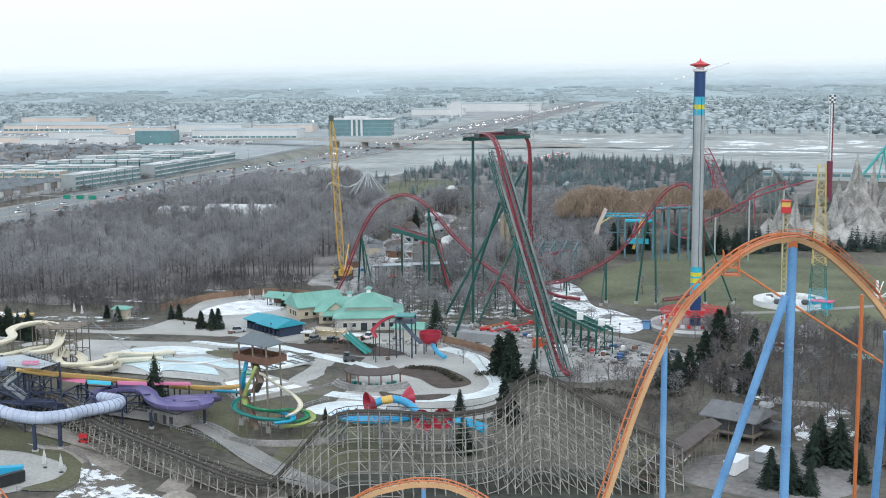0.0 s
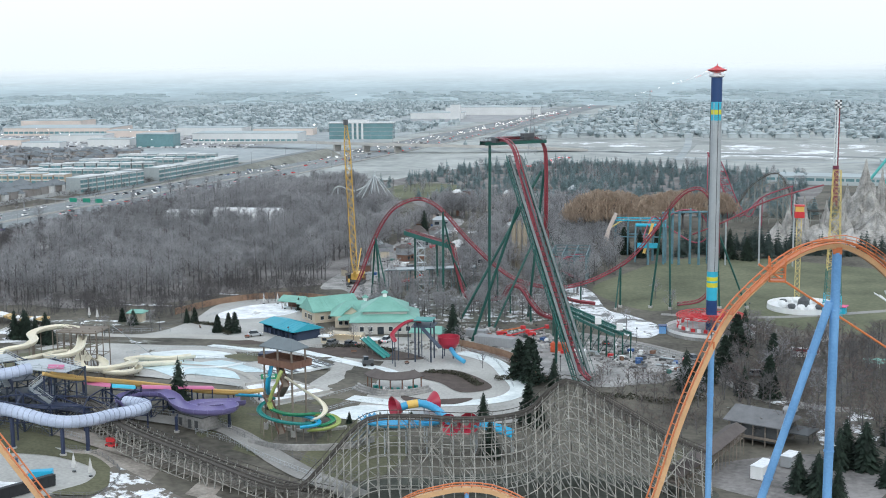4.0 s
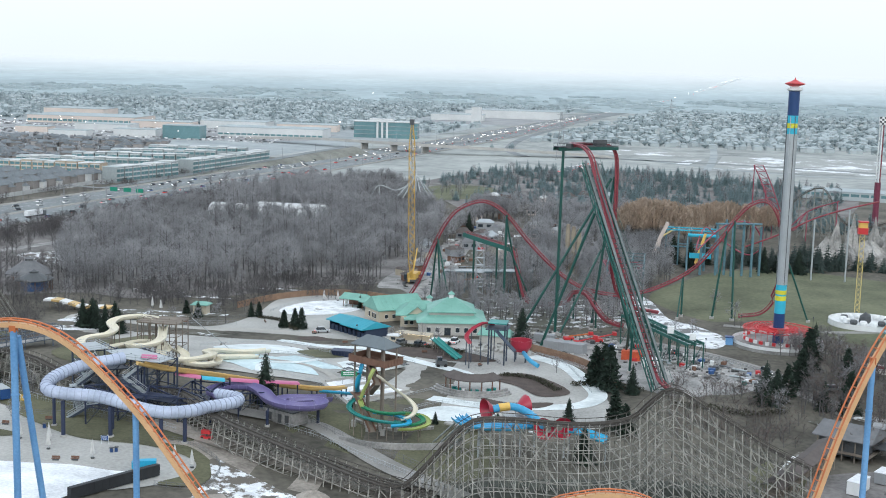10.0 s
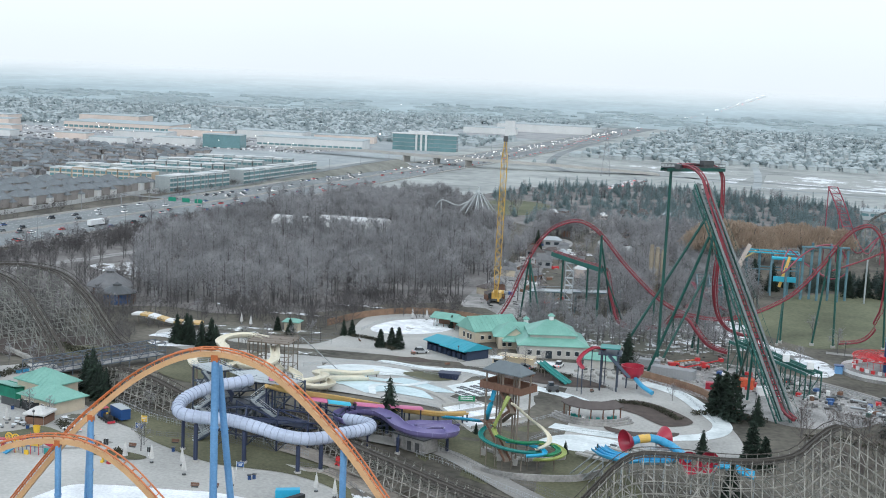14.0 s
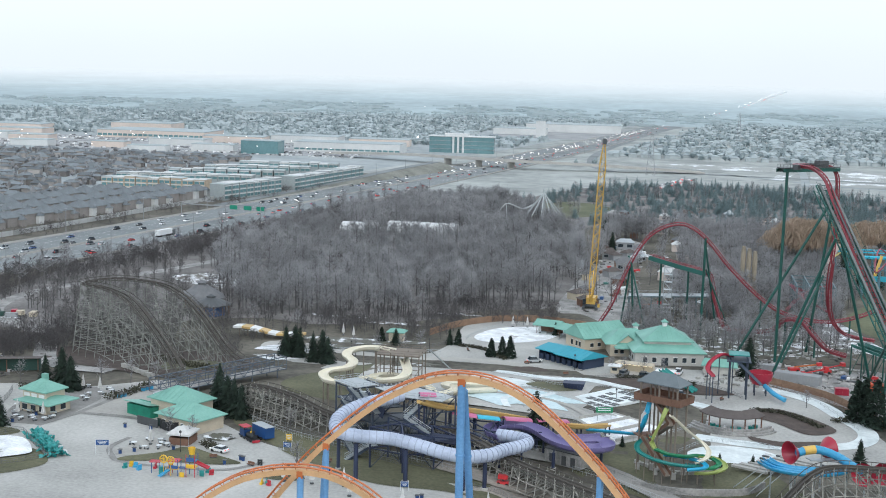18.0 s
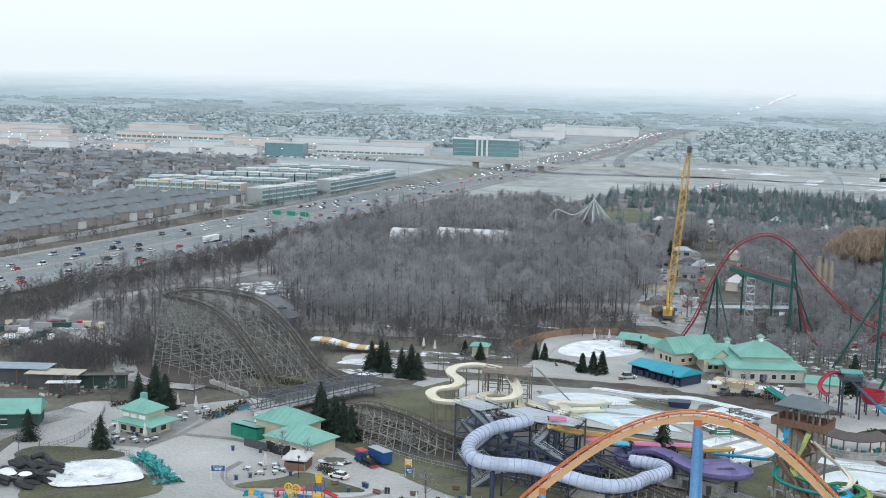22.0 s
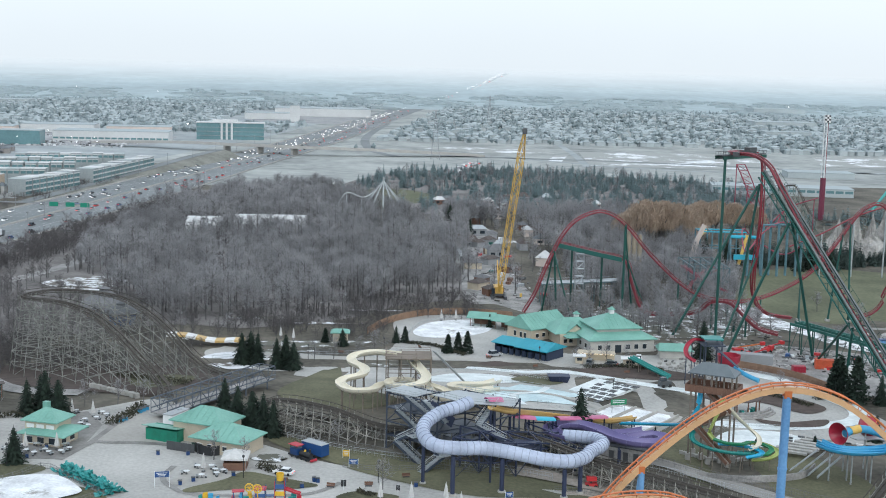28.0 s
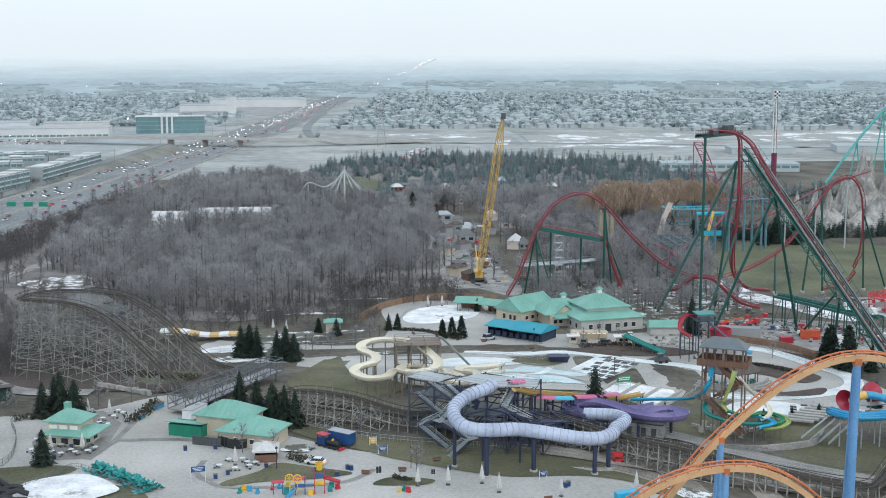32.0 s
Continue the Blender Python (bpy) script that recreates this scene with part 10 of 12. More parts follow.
    for k in range(6):
        s3 = thing("parasol", (140 + 3 * (k % 3), 222 + 4 * (k // 3), 0), "open turquoise parasol over a table", "parasol", "parasols by the cafe")
        part("pole", MB().beam((140 + 3 * (k % 3), 222 + 4 * (k // 3), 0), (140 + 3 * (k % 3), 222 + 4 * (k // 3), 2.6), 0.06, 6), M_WHITE, s3)
        part("canopy", MB().lathe((140 + 3 * (k % 3), 222 + 4 * (k // 3), 2.3), [(1.5, 0), (0.1, 0.6)], 8), M_TEALR, s3)
    # work containers and machines below the lift
    for x, y, w, d, h, rz, m, lab in ((24, 240, 14, 4, 3, -18, M_GREYW, "long grey site container below the lift"), (46, 233, 6, 3, 3, -10, mat("orange_container_paint", (0.55, 0.10, 0.04), 0.6), "orange-red container below the lift"), (36, 228, 4, 2.4, 2, 0, M_FRED, "red skip below the lift"), (52, 226, 5, 3, 2.4, 10, M_WHITE, "white site box below the lift"), (16, 252, 7, 3, 2.6, -10, M_GREYW, "grey site box below the lift")):
        s4 = thing("site_container", (x, y, 0), lab, "container")
        f = Frame2(x, y, rz, 0)
        part("body", MB().box(f(0, 0, h / 2 + 0.1), (w, d, h), rz), m, s4)
        for i in range(int(w / 0.9)):
            part("rib", MB().box(f(-w / 2 + 0.45 + 0.9 * i, -d / 2 - 0.04, h / 2 + 0.1), (0.25, 0.08, h * 0.92), rz), m, s4)
    for x, y in ((28, 248), (34, 256)):
        s4 = thing("lift_platform", (x, y, 0), "red boom lift parked below the coaster", "machine", "boom lifts")
        part("chassis", MB().box((x, y, 0.9), (3.2, 2, 0.9), 20), M_BRED, s4)
        part("boom", MB().beam((x - 1, y, 1.6), (x + 5, y + 1.5, 3.0), 0.25, 4), M_BRED, s4)
        part("basket", MB().box((x + 5.4, y + 1.6, 3.2), (1.2, 1.8, 1.1), 20), M_BRED, s4)
        for e in (-1, 1):
            part("wheel", MB().beam((x + e, y - 1.2, 0.45), (x + e, y + 1.2, 0.45), 0.45, 10), M_TYRE, s4)
    w5 = thing("retaining_wall", (28, 226, 0), "brown timber wall along the lazy river", "wall")
    line = even(cr([(12, 238, 0), (22, 230, 0), (32, 220, 0), (38, 206, 0), (43, 192, 0)], 5), 2.0)
    for a, c in zip(line[:-1], line[1:]):
        part("panel", MB().sweep([a, a + (c - a) * 0.96], [(-0.12, 0), (0.12, 0), (0.12, 2.2), (-0.12, 2.2)]), mat("tan_timber_fence", (0.26, 0.17, 0.115), 0.85) if "tan_timber_fence" not in bpy.data.materials else bpy.data.materials["tan_timber_fence"], w5)
    w6 = thing("retaining_wall", (-72, 308, 0), "tan curved wall behind the wading pool", "wall")
    line = even(cr([(-102, 276, 0), (-94, 296, 0), (-80, 311, 0), (-64, 314, 0), (-48, 308, 0)], 5), 2.2)
    for a, c in zip(line[:-1], line[1:]):
        part("panel", MB().sweep([a, a + (c - a) * 0.97], [(-0.15, 0), (0.15, 0), (0.15, 2.4), (-0.15, 2.4)]), bpy.data.materials["tan_timber_fence"], w6)


sheds()

# ---- things on the plaza ----
M_CANVAS = mat("off_white_canvas", (0.55, 0.55, 0.54), 0.9, 0, 0.15, 1.0, 5, 0.1)
M_TABLE = mat("white_table_laminate", (0.66, 0.68, 0.69), 0.5, 0, 0.12, 1.0, 5, 0.02)
M_TEALP = mat("teal_plastic", (0.015, 0.17, 0.17), 0.45, 0, 0.25, 0.8, 5, 0.02, (0.05, 0.28, 0.27))
M_BLACK = mat("black_rubber_sheet", (0.02, 0.022, 0.025), 0.6, 0, 0.3, 0.6, 4, 0.1)
M_PYEL = mat("play_yellow", (0.66, 0.42, 0.03), 0.45, 0, 0.1, 0.5, 4, 0.02)
M_PRED = mat("play_red", (0.42, 0.03, 0.05), 0.45, 0, 0.1, 0.5, 4, 0.02)
M_PBLU = mat("play_blue", (0.04, 0.10, 0.26), 0.45, 0, 0.1, 0.5, 4, 0.02)
M_HEDGE = mat("dark_clipped_hedge", (0.035, 0.04, 0.025), 0.95, 0, 0.35, 0.8, 5, 0, (0.06, 0.058, 0.04), rnd=0.4)
M_STONE = mat("pale_quarry_stone", (0.36, 0.355, 0.33), 0.95, 0, 0.25, 0.5, 3, 0.4)
M_FENCE = mat("dull_fence_wire", (0.17, 0.175, 0.18), 0.6, 0.3, 0.15, 0.5, 3, 0)
M_BLUEP = mat("blue_sign_paint", (0.02, 0.07, 0.22), 0.5, 0, 0.08, 0.5, 4, 0.02)


def G(x, y, z=0.0):
    return (x, y, terr(x, y) + z)


def umbrella():
    """A tall closed parasol tied round its pole."""
    o = thing("closed_umbrella", (0, 0, 0), "tall off-white parasol closed around its pole", "umbrella", "closed parasols on the plaza")
    part("pole", MB().beam((0, 0, 0.2), (0, 0, 4.3), 0.05, 6), M_GALV, o, local=True)
    part("base", MB().prism(ring(0.45, 8), 0, 0.22), M_DGREY, o, local=True)
    mb = MB()
    prof = [(0.62, 1.0), (0.56, 1.5), (0.40, 2.3), (0.24, 3.3), (0.05, 4.2)]
    n = 16
    mb.v = [(r * (1.0 if i % 2 else 0.62) * math.cos(2 * math.pi * i / n), r * (1.0 if i % 2 else 0.62) * math.sin(2 * math.pi * i / n), h) for r, h in prof for i in range(n)]
    mb.f = [(k * n + i, k * n + (i + 1) % n, (k + 1) * n + (i + 1) % n, (k + 1) * n + i) for k in range(len(prof) - 1) for i in range(n)] + [tuple(range(n))[::-1]]
    part("canopy", mb, M_CANVAS, o, local=True)
    return o


def cafe_table():
    o = thing("cafe_table", (0, 0, 0), "round white cafe table on the paved terrace", "table", "tables round the kiosk")
    part("tabletop", MB().prism(ring(0.68, 16), 0.72, 0.77), M_TABLE, o, local=True)
    part("pedestal", MB().beam((0, 0, 0.04), (0, 0, 0.72), 0.06, 6), M_DGREY, o, local=True)
    part("foot", MB().prism(ring(0.32, 8), 0, 0.05), M_DGREY, o, local=True)
    return o


def cafe_chair():
    o = thing("cafe_chair", (0, 0, 0), "grey moulded cafe chair beside a table", "chair", "chairs round the kiosk")
    part("seat", MB().box((0, 0, 0.45), (0.5, 0.48, 0.05)), M_GALV, o, local=True)
    part("backrest", MB().box((0, 0.24, 0.72), (0.5, 0.05, 0.42)), M_GALV, o, local=True)
    part("leg_frame", MB().box((0, 0, 0.22), (0.4, 0.4, 0.44)), M_DGREY, o, local=True)
    return o


def spread(src, spots, turn=37):
    for k, (x, y) in enumerate(spots):
        m = pose(*G(x, y, 0.14), 0, 0, (k * turn) % 360)
        if k == 0:
            src.matrix_basis = m
        else:
            copy_thing(src, m)


spread(umbrella(), [(-176.2, 120.3), (-173.2, 125), (-169.2, 120.4), (-175, 150.4), (-173, 149.3), (-167.6, 148.4), (-134, 106.1), (-95.4, 88.5), (-89.1, 88.5), (-82, 88.6), (-79.2, 82.8), (-67, 79.3), (-50.1, 84.7), (-45.7, 83.6), (-75.2, 300.7), (-69.8, 301.4), (-126.9, 262.5), (-131.5, 265.6), (-64, 292)])
TABLES = [(-180.4, 120.2), (-180.9, 128.2), (-177.7, 122.1), (-176.8, 125.8), (-174.5, 123.1), (-173.3, 116.7), (-171.5, 119.1), (-170.2, 117.3), (-170.7, 124.6), (-168.3, 123.2), (-167.7, 118.1), (-166.4, 120.4), (-168.8, 140.5), (-168.6, 144), (-166.6, 138.8), (-166.2, 145.6), (-165.8, 150.6), (-164.4, 148.5), (-172.6, 151.6), (-135.6, 108.4), (-132.6, 108.7), (-131.4, 106.2), (-130.8, 103.7), (-129.6, 105.7), (-133.8, 102.3), (-137.4, 104.5), (-178.6, 117.4), (-175.6, 118.4)]
spread(cafe_table(), TABLES)
_rng = random.Random(17)
_sp = []
for _x, _y in TABLES:
    for _k in range(2):
        _w = _rng.uniform(0, 6.28)
        _sp.append((_x + 0.95 * math.cos(_w), _y + 0.95 * math.sin(_w)))
spread(cafe_chair(), _sp, 101)


def fence(pts, label, h=1.4, step=2.6, m=None, rails=(0.2, 0.75, 1.3), name="fence"):
    m = m or M_FENCE
    o = thing(name, G(*pts[0]), label, "fence")
    path = even(cr([(*q, 0) for q in pts], 6), step)
    for q in path:
        part("post", MB().beam(G(q[0], q[1]), G(q[0], q[1], h), 0.05, 4), m, o)
    line = [V3(G(q[0], q[1])) for q in path]
    for z in rails:
        part("rail", MB().sweep([q + V3((0, 0, z * h / 1.4)) for q in line], ring(0.04, 4)), m, o)
    mb = MB()
    for a, b in zip(line[:-1], line[1:]):
        for k in range(5):
            q = a + (b - a) * (k + 0.5) / 5
            mb.beam(q + V3((0, 0, 0.1)), q + V3((0, 0, h - 0.08)), 0.02, 3)
    part("wire_infill", mb, m, o, kind="stuff")
    return o


fence([(-191, 100.5), (-185, 98), (-177.6, 96), (-172.5, 102), (-168.3, 107.6), (-161, 100), (-153, 91.5)], "grey wire fence along the covered pool")
fence([(-171, 74.5), (-166.5, 81), (-158.5, 83.6), (-153.5, 88.8)], "grey wire fence along the covered pool")
fence([(-120, 136), (-106.3, 126.2), (-95, 119.8), (-91.2, 115.3), (-80, 112), (-66, 105)], "grey chain-link fence beside the wooden coaster", 2.0, 3.0)
fence([(-104, 110.8), (-95.2, 108.3), (-82.7, 110.2), (-74, 107)], "low grey fence along the lawn", 1.2)
fence([(-34, 131), (-16.8, 118.6), (-5, 110.6), (2.7, 103.8), (12, 99)], "grey chain-link fence down the slide lawn", 2.0, 3.2)
fence([(-58.4, 97.5), (-51, 97.5), (-42, 90), (-39.2, 81.7), (-39.8, 73), (-48.6, 69.5)], "dark railing round the lawn corner", 1.3)
fence([(-40, 225), (-22, 231), (-4, 226), (6, 214)], "pale railing around the planted bed", 1.2)
fence([(-100, 290), (-93, 302), (-86, 313), (-72, 322), (-56, 316)], "low brown wall fence behind the round pool", 1.4, 3.0, M_TIMB)
fence([(-150, 256), (-128, 248), (-106, 246), (-92, 264)], "low fence along the path by the woods", 1.3, 3.2)
fence([(13.9, 230.5), (26, 224.6), (33, 213.2), (38, 204)], "brown timber fence beside the lift yard", 1.8, 2.4, M_TIMB, (0.1, 0.4, 0.7, 1.0, 1.3))
fence([(-190, 142), (-186, 130), (-184, 114), (-188, 104)], "grey fence beside the service lane", 1.8)
fence([(42, 262), (58, 252), (76, 240), (90, 224)], "grey railing along the curving path", 1.2, 3.0)
fence([(44, 300), (52, 286), (60, 270), (70, 258)], "dark railing beside the frozen pond", 1.2, 3.0)


def lounger_heap():
    """Stacked teal loungers thrown in a long heap."""
    o = thing("lounger_heap", G(-157, 99), "long heap of stacked teal plastic loungers", "loungers")
    rng = random.Random(31)
    protos = []
    for k in range(3):
        me = MB().sweep([(0, -0.95, 0), (0, 0.25, 0.05), (0, 0.95, 0.5)], [(-0.34, 0), (0.34, 0), (0.34, 0.09), (-0.34, 0.09)])
        ob = mesh_ob("lounger", me, M_TEALP)
        ob.parent = o
        protos.append(ob)
    a, b = V3((-164.3, 107.4)), V3((-149.6, 91))
    d = (b - a) / np.linalg.norm(b - a)
    n = V3((-d[1], d[0]))
    for k in range(200):
        f, e = rng.random(), rng.gauss(0, 0.5)
        q = a + (b - a) * f + n * e * 2.3
        h = max(0.05, 1.3 * math.exp(-e * e * 2.0) * rng.uniform(0.3, 1.0)) + 0.1
        ob = protos[k] if k < 3 else bpy.data.objects.new("lounger", protos[k % 3].data)
        if k >= 3:
            scene.collection.objects.link(ob)
            ob.parent = o
        ob.matrix_basis = Matrix.Translation(V3(G(q[0], q[1], h)) - V3(o["at"])) @ pose(0, 0, 0, rng.uniform(-40, 40), rng.uniform(-40, 40), rng.uniform(0, 360))
    for k in range(9):
        f = rng.uniform(0.5, 1)
        q = a + (b - a) * f + n * rng.uniform(1.4, 2.4)
        part("float_ring", MB().lathe(G(q[0], q[1], 0.35), [(0.5, 0), (0.62, 0.14), (0.5, 0.28), (0.38, 0.14), (0.5, 0)], 12), M_TABLE, o, "pale plastic ring")


lounger_heap()


def tube_heap():
    """Black inner tubes and folded liners in a heap."""
    o = thing("tube_heap", G(-182, 86), "heap of black rubber tubes and liners", "rubber tubes")
    rng = random.Random(32)
    for k in range(46):
        x, y = rng.uniform(-190, -174.5), rng.uniform(79, 95)
        if (x + 182) ** 2 / 70 + (y - 87) ** 2 / 60 > 1:
            continue
        z = rng.uniform(0.4, 2.0)
        r = rng.uniform(0.8, 1.5)
        pts = [(x + 2.2 * (f - 0.5) * 2, y + rng.uniform(-0.3, 0.3) + 1.2 * math.sin(3 * f + k), terr(x, y) + z + 0.4 * math.sin(4 * f)) for f in np.linspace(0, 1, 5)]
        mb = MB().sweep(cr(pts, 3), ring(r * 0.5, 8))
        mb.smooth = True
        part("tube", mb, M_BLACK, o)
    for k in range(5):
        x, y = rng.uniform(-186, -176), rng.uniform(82, 92)
        part("snow_cap", MB().lathe(G(x, y, 2.2), [(1.5, 0), (1.1, 0.25), (0.3, 0.4), (0.02, 0.42)], 10), M_SNOW, o)


tube_heap()


def sign_board(x, y, w, h, z, m, label, rz=0, posts=2, bars=True):
    o = thing("sign_board", G(x, y), label, "sign")
    part("panel", MB().box(G(x, y, z), (w, 0.12, h), rz), m, o)
    ca, sa = math.cos(radians(rz)), math.sin(radians(rz))
    for e in ((-w / 2, w / 2) if posts == 2 else (0,)):
        part("post", MB().beam(G(x + e * ca, y + e * sa), G(x + e * ca, y + e * sa, z + h / 2 + 0.1), 0.07, 6), M_TABLE, o)
    if bars:
        for k in range(3):
            part("text_bar", MB().box((x + 0.07 * sa, y - 0.07 * ca, terr(x, y) + z + h * (0.25 - 0.25 * k)), (w * (0.75 - 0.15 * k), 0.02, h * 0.1), rz), M_TABLE, o)


sign_board(-141, 95.5, 3.0, 1.2, 3.0, M_BLUEP, "blue notice board on two white posts", 12)
sign_board(-101.6, 109.9, 2.0, 1.2, 1.6, M_BLUEP, "blue and white notice board on the lawn", -8)
sign_board(-103.5, 117, 1.5, 1.5, 1.3, M_PYEL, "small orange and white picture board on grass", 0)
sign_board(-103.2, 95.3, 1.1, 1.4, 1.6, M_BLACK, "black notice board on a post", 10, 1, False)
sign_board(-91.8, 93.1, 0.8, 1.1, 1.5, M_BLACK, "black notice board on a post", -10, 1, False)
sign_board(-68.9, 89.6, 1.6, 1.1, 1.5, M_BLUEP, "blue notice board beside the lawn", 10)


def bin_(x, y, m, label, s=0.7):
    o = thing("litter_bin", G(x, y), label, "bin", "litter bins on the plaza")
    part("body", MB().box(G(x, y, 0.5), (s, s, 1.0), 20), m, o)
    part("lid", MB().prism([(x + a * s * 0.62, y + b * s * 0.62) for a, b in ((-1, -1), (1, -1), (1, 1), (-1, 1))], terr(x, y) + 1.0, terr(x, y) + 1.14), M_DGREY, o)


for _x, _y in ((-109.7, 100.7), (-108.9, 100.2), (-137.6, 97.5), (-65.1, 84.8), (-64.3, 85.6), (-127.2, 103.6), (-135.2, 99.8), (-139.3, 118.2), (-171.9, 121.8), (-174.3, 114.6), (-146, 118), (-112, 96.5), (-88, 98)):
    bin_(_x, _y, M_NAVY, "navy litter bin on the plaza")
for _x, _y in ((-159.8, 144.2), (-159.2, 145.6), (-155.8, 155.4), (-156.4, 154.2), (-157, 152.8)):
    bin_(_x, _y, M_SKYB, "bright blue cart parked by the hedge", 1.2)


def hedge(pts, w, h, label, dens=34):
    rng = random.Random(len(pts) + int(pts[0][0]))
    mb = MB()
    path = even(cr([(*q, 0) for q in pts], 5), 0.8)
    p, t, s, u = frames(path)
    for q, d in zip(p, s):
        for k in range(dens):
            e = rng.uniform(-1, 1)
            z = rng.uniform(0.05, 1) * h * (1 - 0.25 * e * e)
            c = V3(G(q[0] + d[0] * e * w / 2 + rng.uniform(-0.4, 0.4), q[1] + d[1] * e * w / 2 + rng.uniform(-0.4, 0.4), z))
            a, b = V3([rng.gauss(0, 0.22) for _ in range(3)]), V3([rng.gauss(0, 0.22) for _ in range(3)])
            mb.add([c - a, c + a, c + b + V3((0, 0, 0.15))], [(0, 1, 2)])
    solo("hedge", mb, M_HEDGE, label, "hedge")


hedge([(-162, 141), (-160, 146), (-158.5, 152), (-157.5, 158)], 3.2, 1.5, "dark overgrown hedge beside the plaza")
hedge([(-122, 110), (-118, 106.5), (-116, 105.5)], 2.6, 1.3, "dark bare hedge by the playground")
hedge([(-131, 143), (-127, 140.5), (-123, 137)], 1.6, 1.0, "dark hedge behind the shop")
hedge([(-32, 229), (-20, 231), (-8, 226)], 2.4, 1.0, "dark low shrubs in the planted bed")
hedge([(8, 200), (18, 198), (26, 186)], 2.6, 0.9, "dark low shrubs in the river bed")
hedge([(-190, 146), (-186, 148), (-178, 145)], 2.4, 1.4, "dark shrubs behind the kiosk")
hedge([(30, 194), (40, 196), (50, 192)], 2.6, 1.3, "dark shrubs below the spruces")
hedge([(-88, 260), (-80, 258), (-70, 244)], 2.0, 0.9, "dark shrubs along the water park path")
hedge([(60, 178), (70, 180), (82, 178), (90, 184)], 3.0, 1.4, "brown shrubs below the coaster hill", 26)
hedge([(-150, 186), (-160, 190), (-172, 200)], 5.0, 1.6, "brown shrubs inside the wooden turn", 30)
hedge([(-100, 94), (-97, 92)], 1.4, 0.6, "low dark shrubs on the lawn island")


def stones():
    rng = random.Random(13)
    for k in range(12):
        f = k / 11
        x, y = -175 + 14.5 * f, 179 - 12 * f
        c = G(x, y, 0.6)
        mb = MB().box(c, (1.5 * rng.uniform(0.8, 1.1), 1.1, 1.2 * rng.uniform(0.8, 1.1)), rng.uniform(-60, -20))
        mb.v = [(a + rng.uniform(-0.12, 0.12), b + rng.uniform(-0.12, 0.12), d + (rng.uniform(-0.1, 0.1) if d > c[2] else 0)) for a, b, d in mb.v]
        solo("stone_block", mb, M_STONE, "pale rough stone block beside the service road", "stone", "stone blocks in a row")
    for k in range(26):
        x, y = rng.uniform(-22, -2), rng.uniform(131.5, 137)
        x, y = (-22 + 20 * k / 25, 138 - 4.5 * math.sin(math.pi * k / 25))
        mb = MB().box(G(x, y, 0.45), (1.0, 0.9, 0.9), rng.uniform(0, 90))
        mb.v = [(a + rng.uniform(-0.1, 0.1), b + rng.uniform(-0.1, 0.1), d) for a, b, d in mb.v]
        solo("boulder", mb, M_STONE, "pale boulder in the edging below the slides", "boulder", "boulders below the slide tower")
    for k in range(34):
        x, y = rng.uniform(-8, 12), rng.uniform(229, 240)
        mb = MB().box(G(x, y, 0.35), (rng.uniform(0.7, 1.6), rng.uniform(0.6, 1.2), 0.8), rng.uniform(0, 90))
        mb.v = [(a + rng.uniform(-0.15, 0.15), b + rng.uniform(-0.15, 0.15), d) for a, b, d in mb.v]
        solo("boulder", mb, M_STONE, "pale boulder on the rocky bank beside the hall", "boulder", "boulders beside the hall")


stones()


def grill_hut():
    o = thing("grill_hut", G(-127.5, 110), "brown timber snack hut under a white canopy", "hut")
    for x, y, w, d in ((-127.5, 107.4, 4.8, 0.2), (-127.5, 112.8, 4.8, 0.2), (-129.9, 110.1, 0.2, 5.2), (-125.1, 110.1, 0.2, 5.2)):
        part("panel", MB().box(G(x, y, 0.9), (w, d, 1.8)), M_TIMB, o)
    for x in (-129.9, -125.1):
        for y in (107.4, 112.8):
            part("post", MB().beam(G(x, y), G(x, y, 2.8), 0.08, 4), M_GALV, o)
    c = G(-127.5, 110.1, 4.2)
    z = c[2] - 1.4
    mb = MB().add([(-130.4, 106.9, z), (-124.6, 106.9, z), (-124.6, 113.3, z), (-130.4, 113.3, z), c, (-130.4, 106.9, z - 0.4), (-124.6, 106.9, z - 0.4), (-124.6, 113.3, z - 0.4), (-130.4, 113.3, z - 0.4)],
                  [(0, 1, 4), (1, 2, 4), (2, 3, 4), (3, 0, 4), (5, 6, 1, 0), (6, 7, 2, 1), (7, 8, 3, 2), (8, 5, 0, 3)])
    part("canopy", mb, M_CANVAS, o)


grill_hut()


def screen_gate():
    o = thing("screen_fence", G(-134, 119), "curved black screen fence before the shop", "fence")
    path = even(cr([(-139, 123.5, 0), (-138, 120.6, 0), (-135.4, 118, 0), (-132.8, 117.8, 0), (-130.6, 121, 0)], 6), 1.6)
    for a, b in zip(path[:-1], path[1:]):
        part("panel", MB().sweep([G(a[0], a[1]), G(b[0], b[1])], [(-0.05, 0), (0.05, 0), (0.05, 2.3), (-0.05, 2.3)]), M_BLACK, o)


screen_gate()


def food_trailer():
    o = thing("food_trailer", G(-146.5, 144), "white food trailer parked beside the shop", "trailer")
    part("body", MB().box(G(-146.3, 144.2, 1.6), (2.6, 7.2, 2.3), -28), M_WHITE, o)
    part("roof", MB().box(G(-146.3, 144.2, 2.85), (2.7, 7.3, 0.2), -28), M_GALV, o)
    part("hatch", MB().box(G(-148.0, 143.3, 1.9), (0.1, 2.8, 1.0), -28), M_GLASS, o)
    for dx, dy in ((-0.7, -1.0), (0.9, 1.8), (-1.9, 0.2)):
        part("wheel", MB().beam(G(-146.3 + dx, 144.2 + dy, 0.35), G(-146.0 + dx, 144.3 + dy, 0.35), 0.35, 8), M_TYRE, o)
    part("vent", MB().box(G(-145.8, 145.5, 3.1), (0.8, 0.8, 0.4), -28), M_GALV, o)


food_trailer()


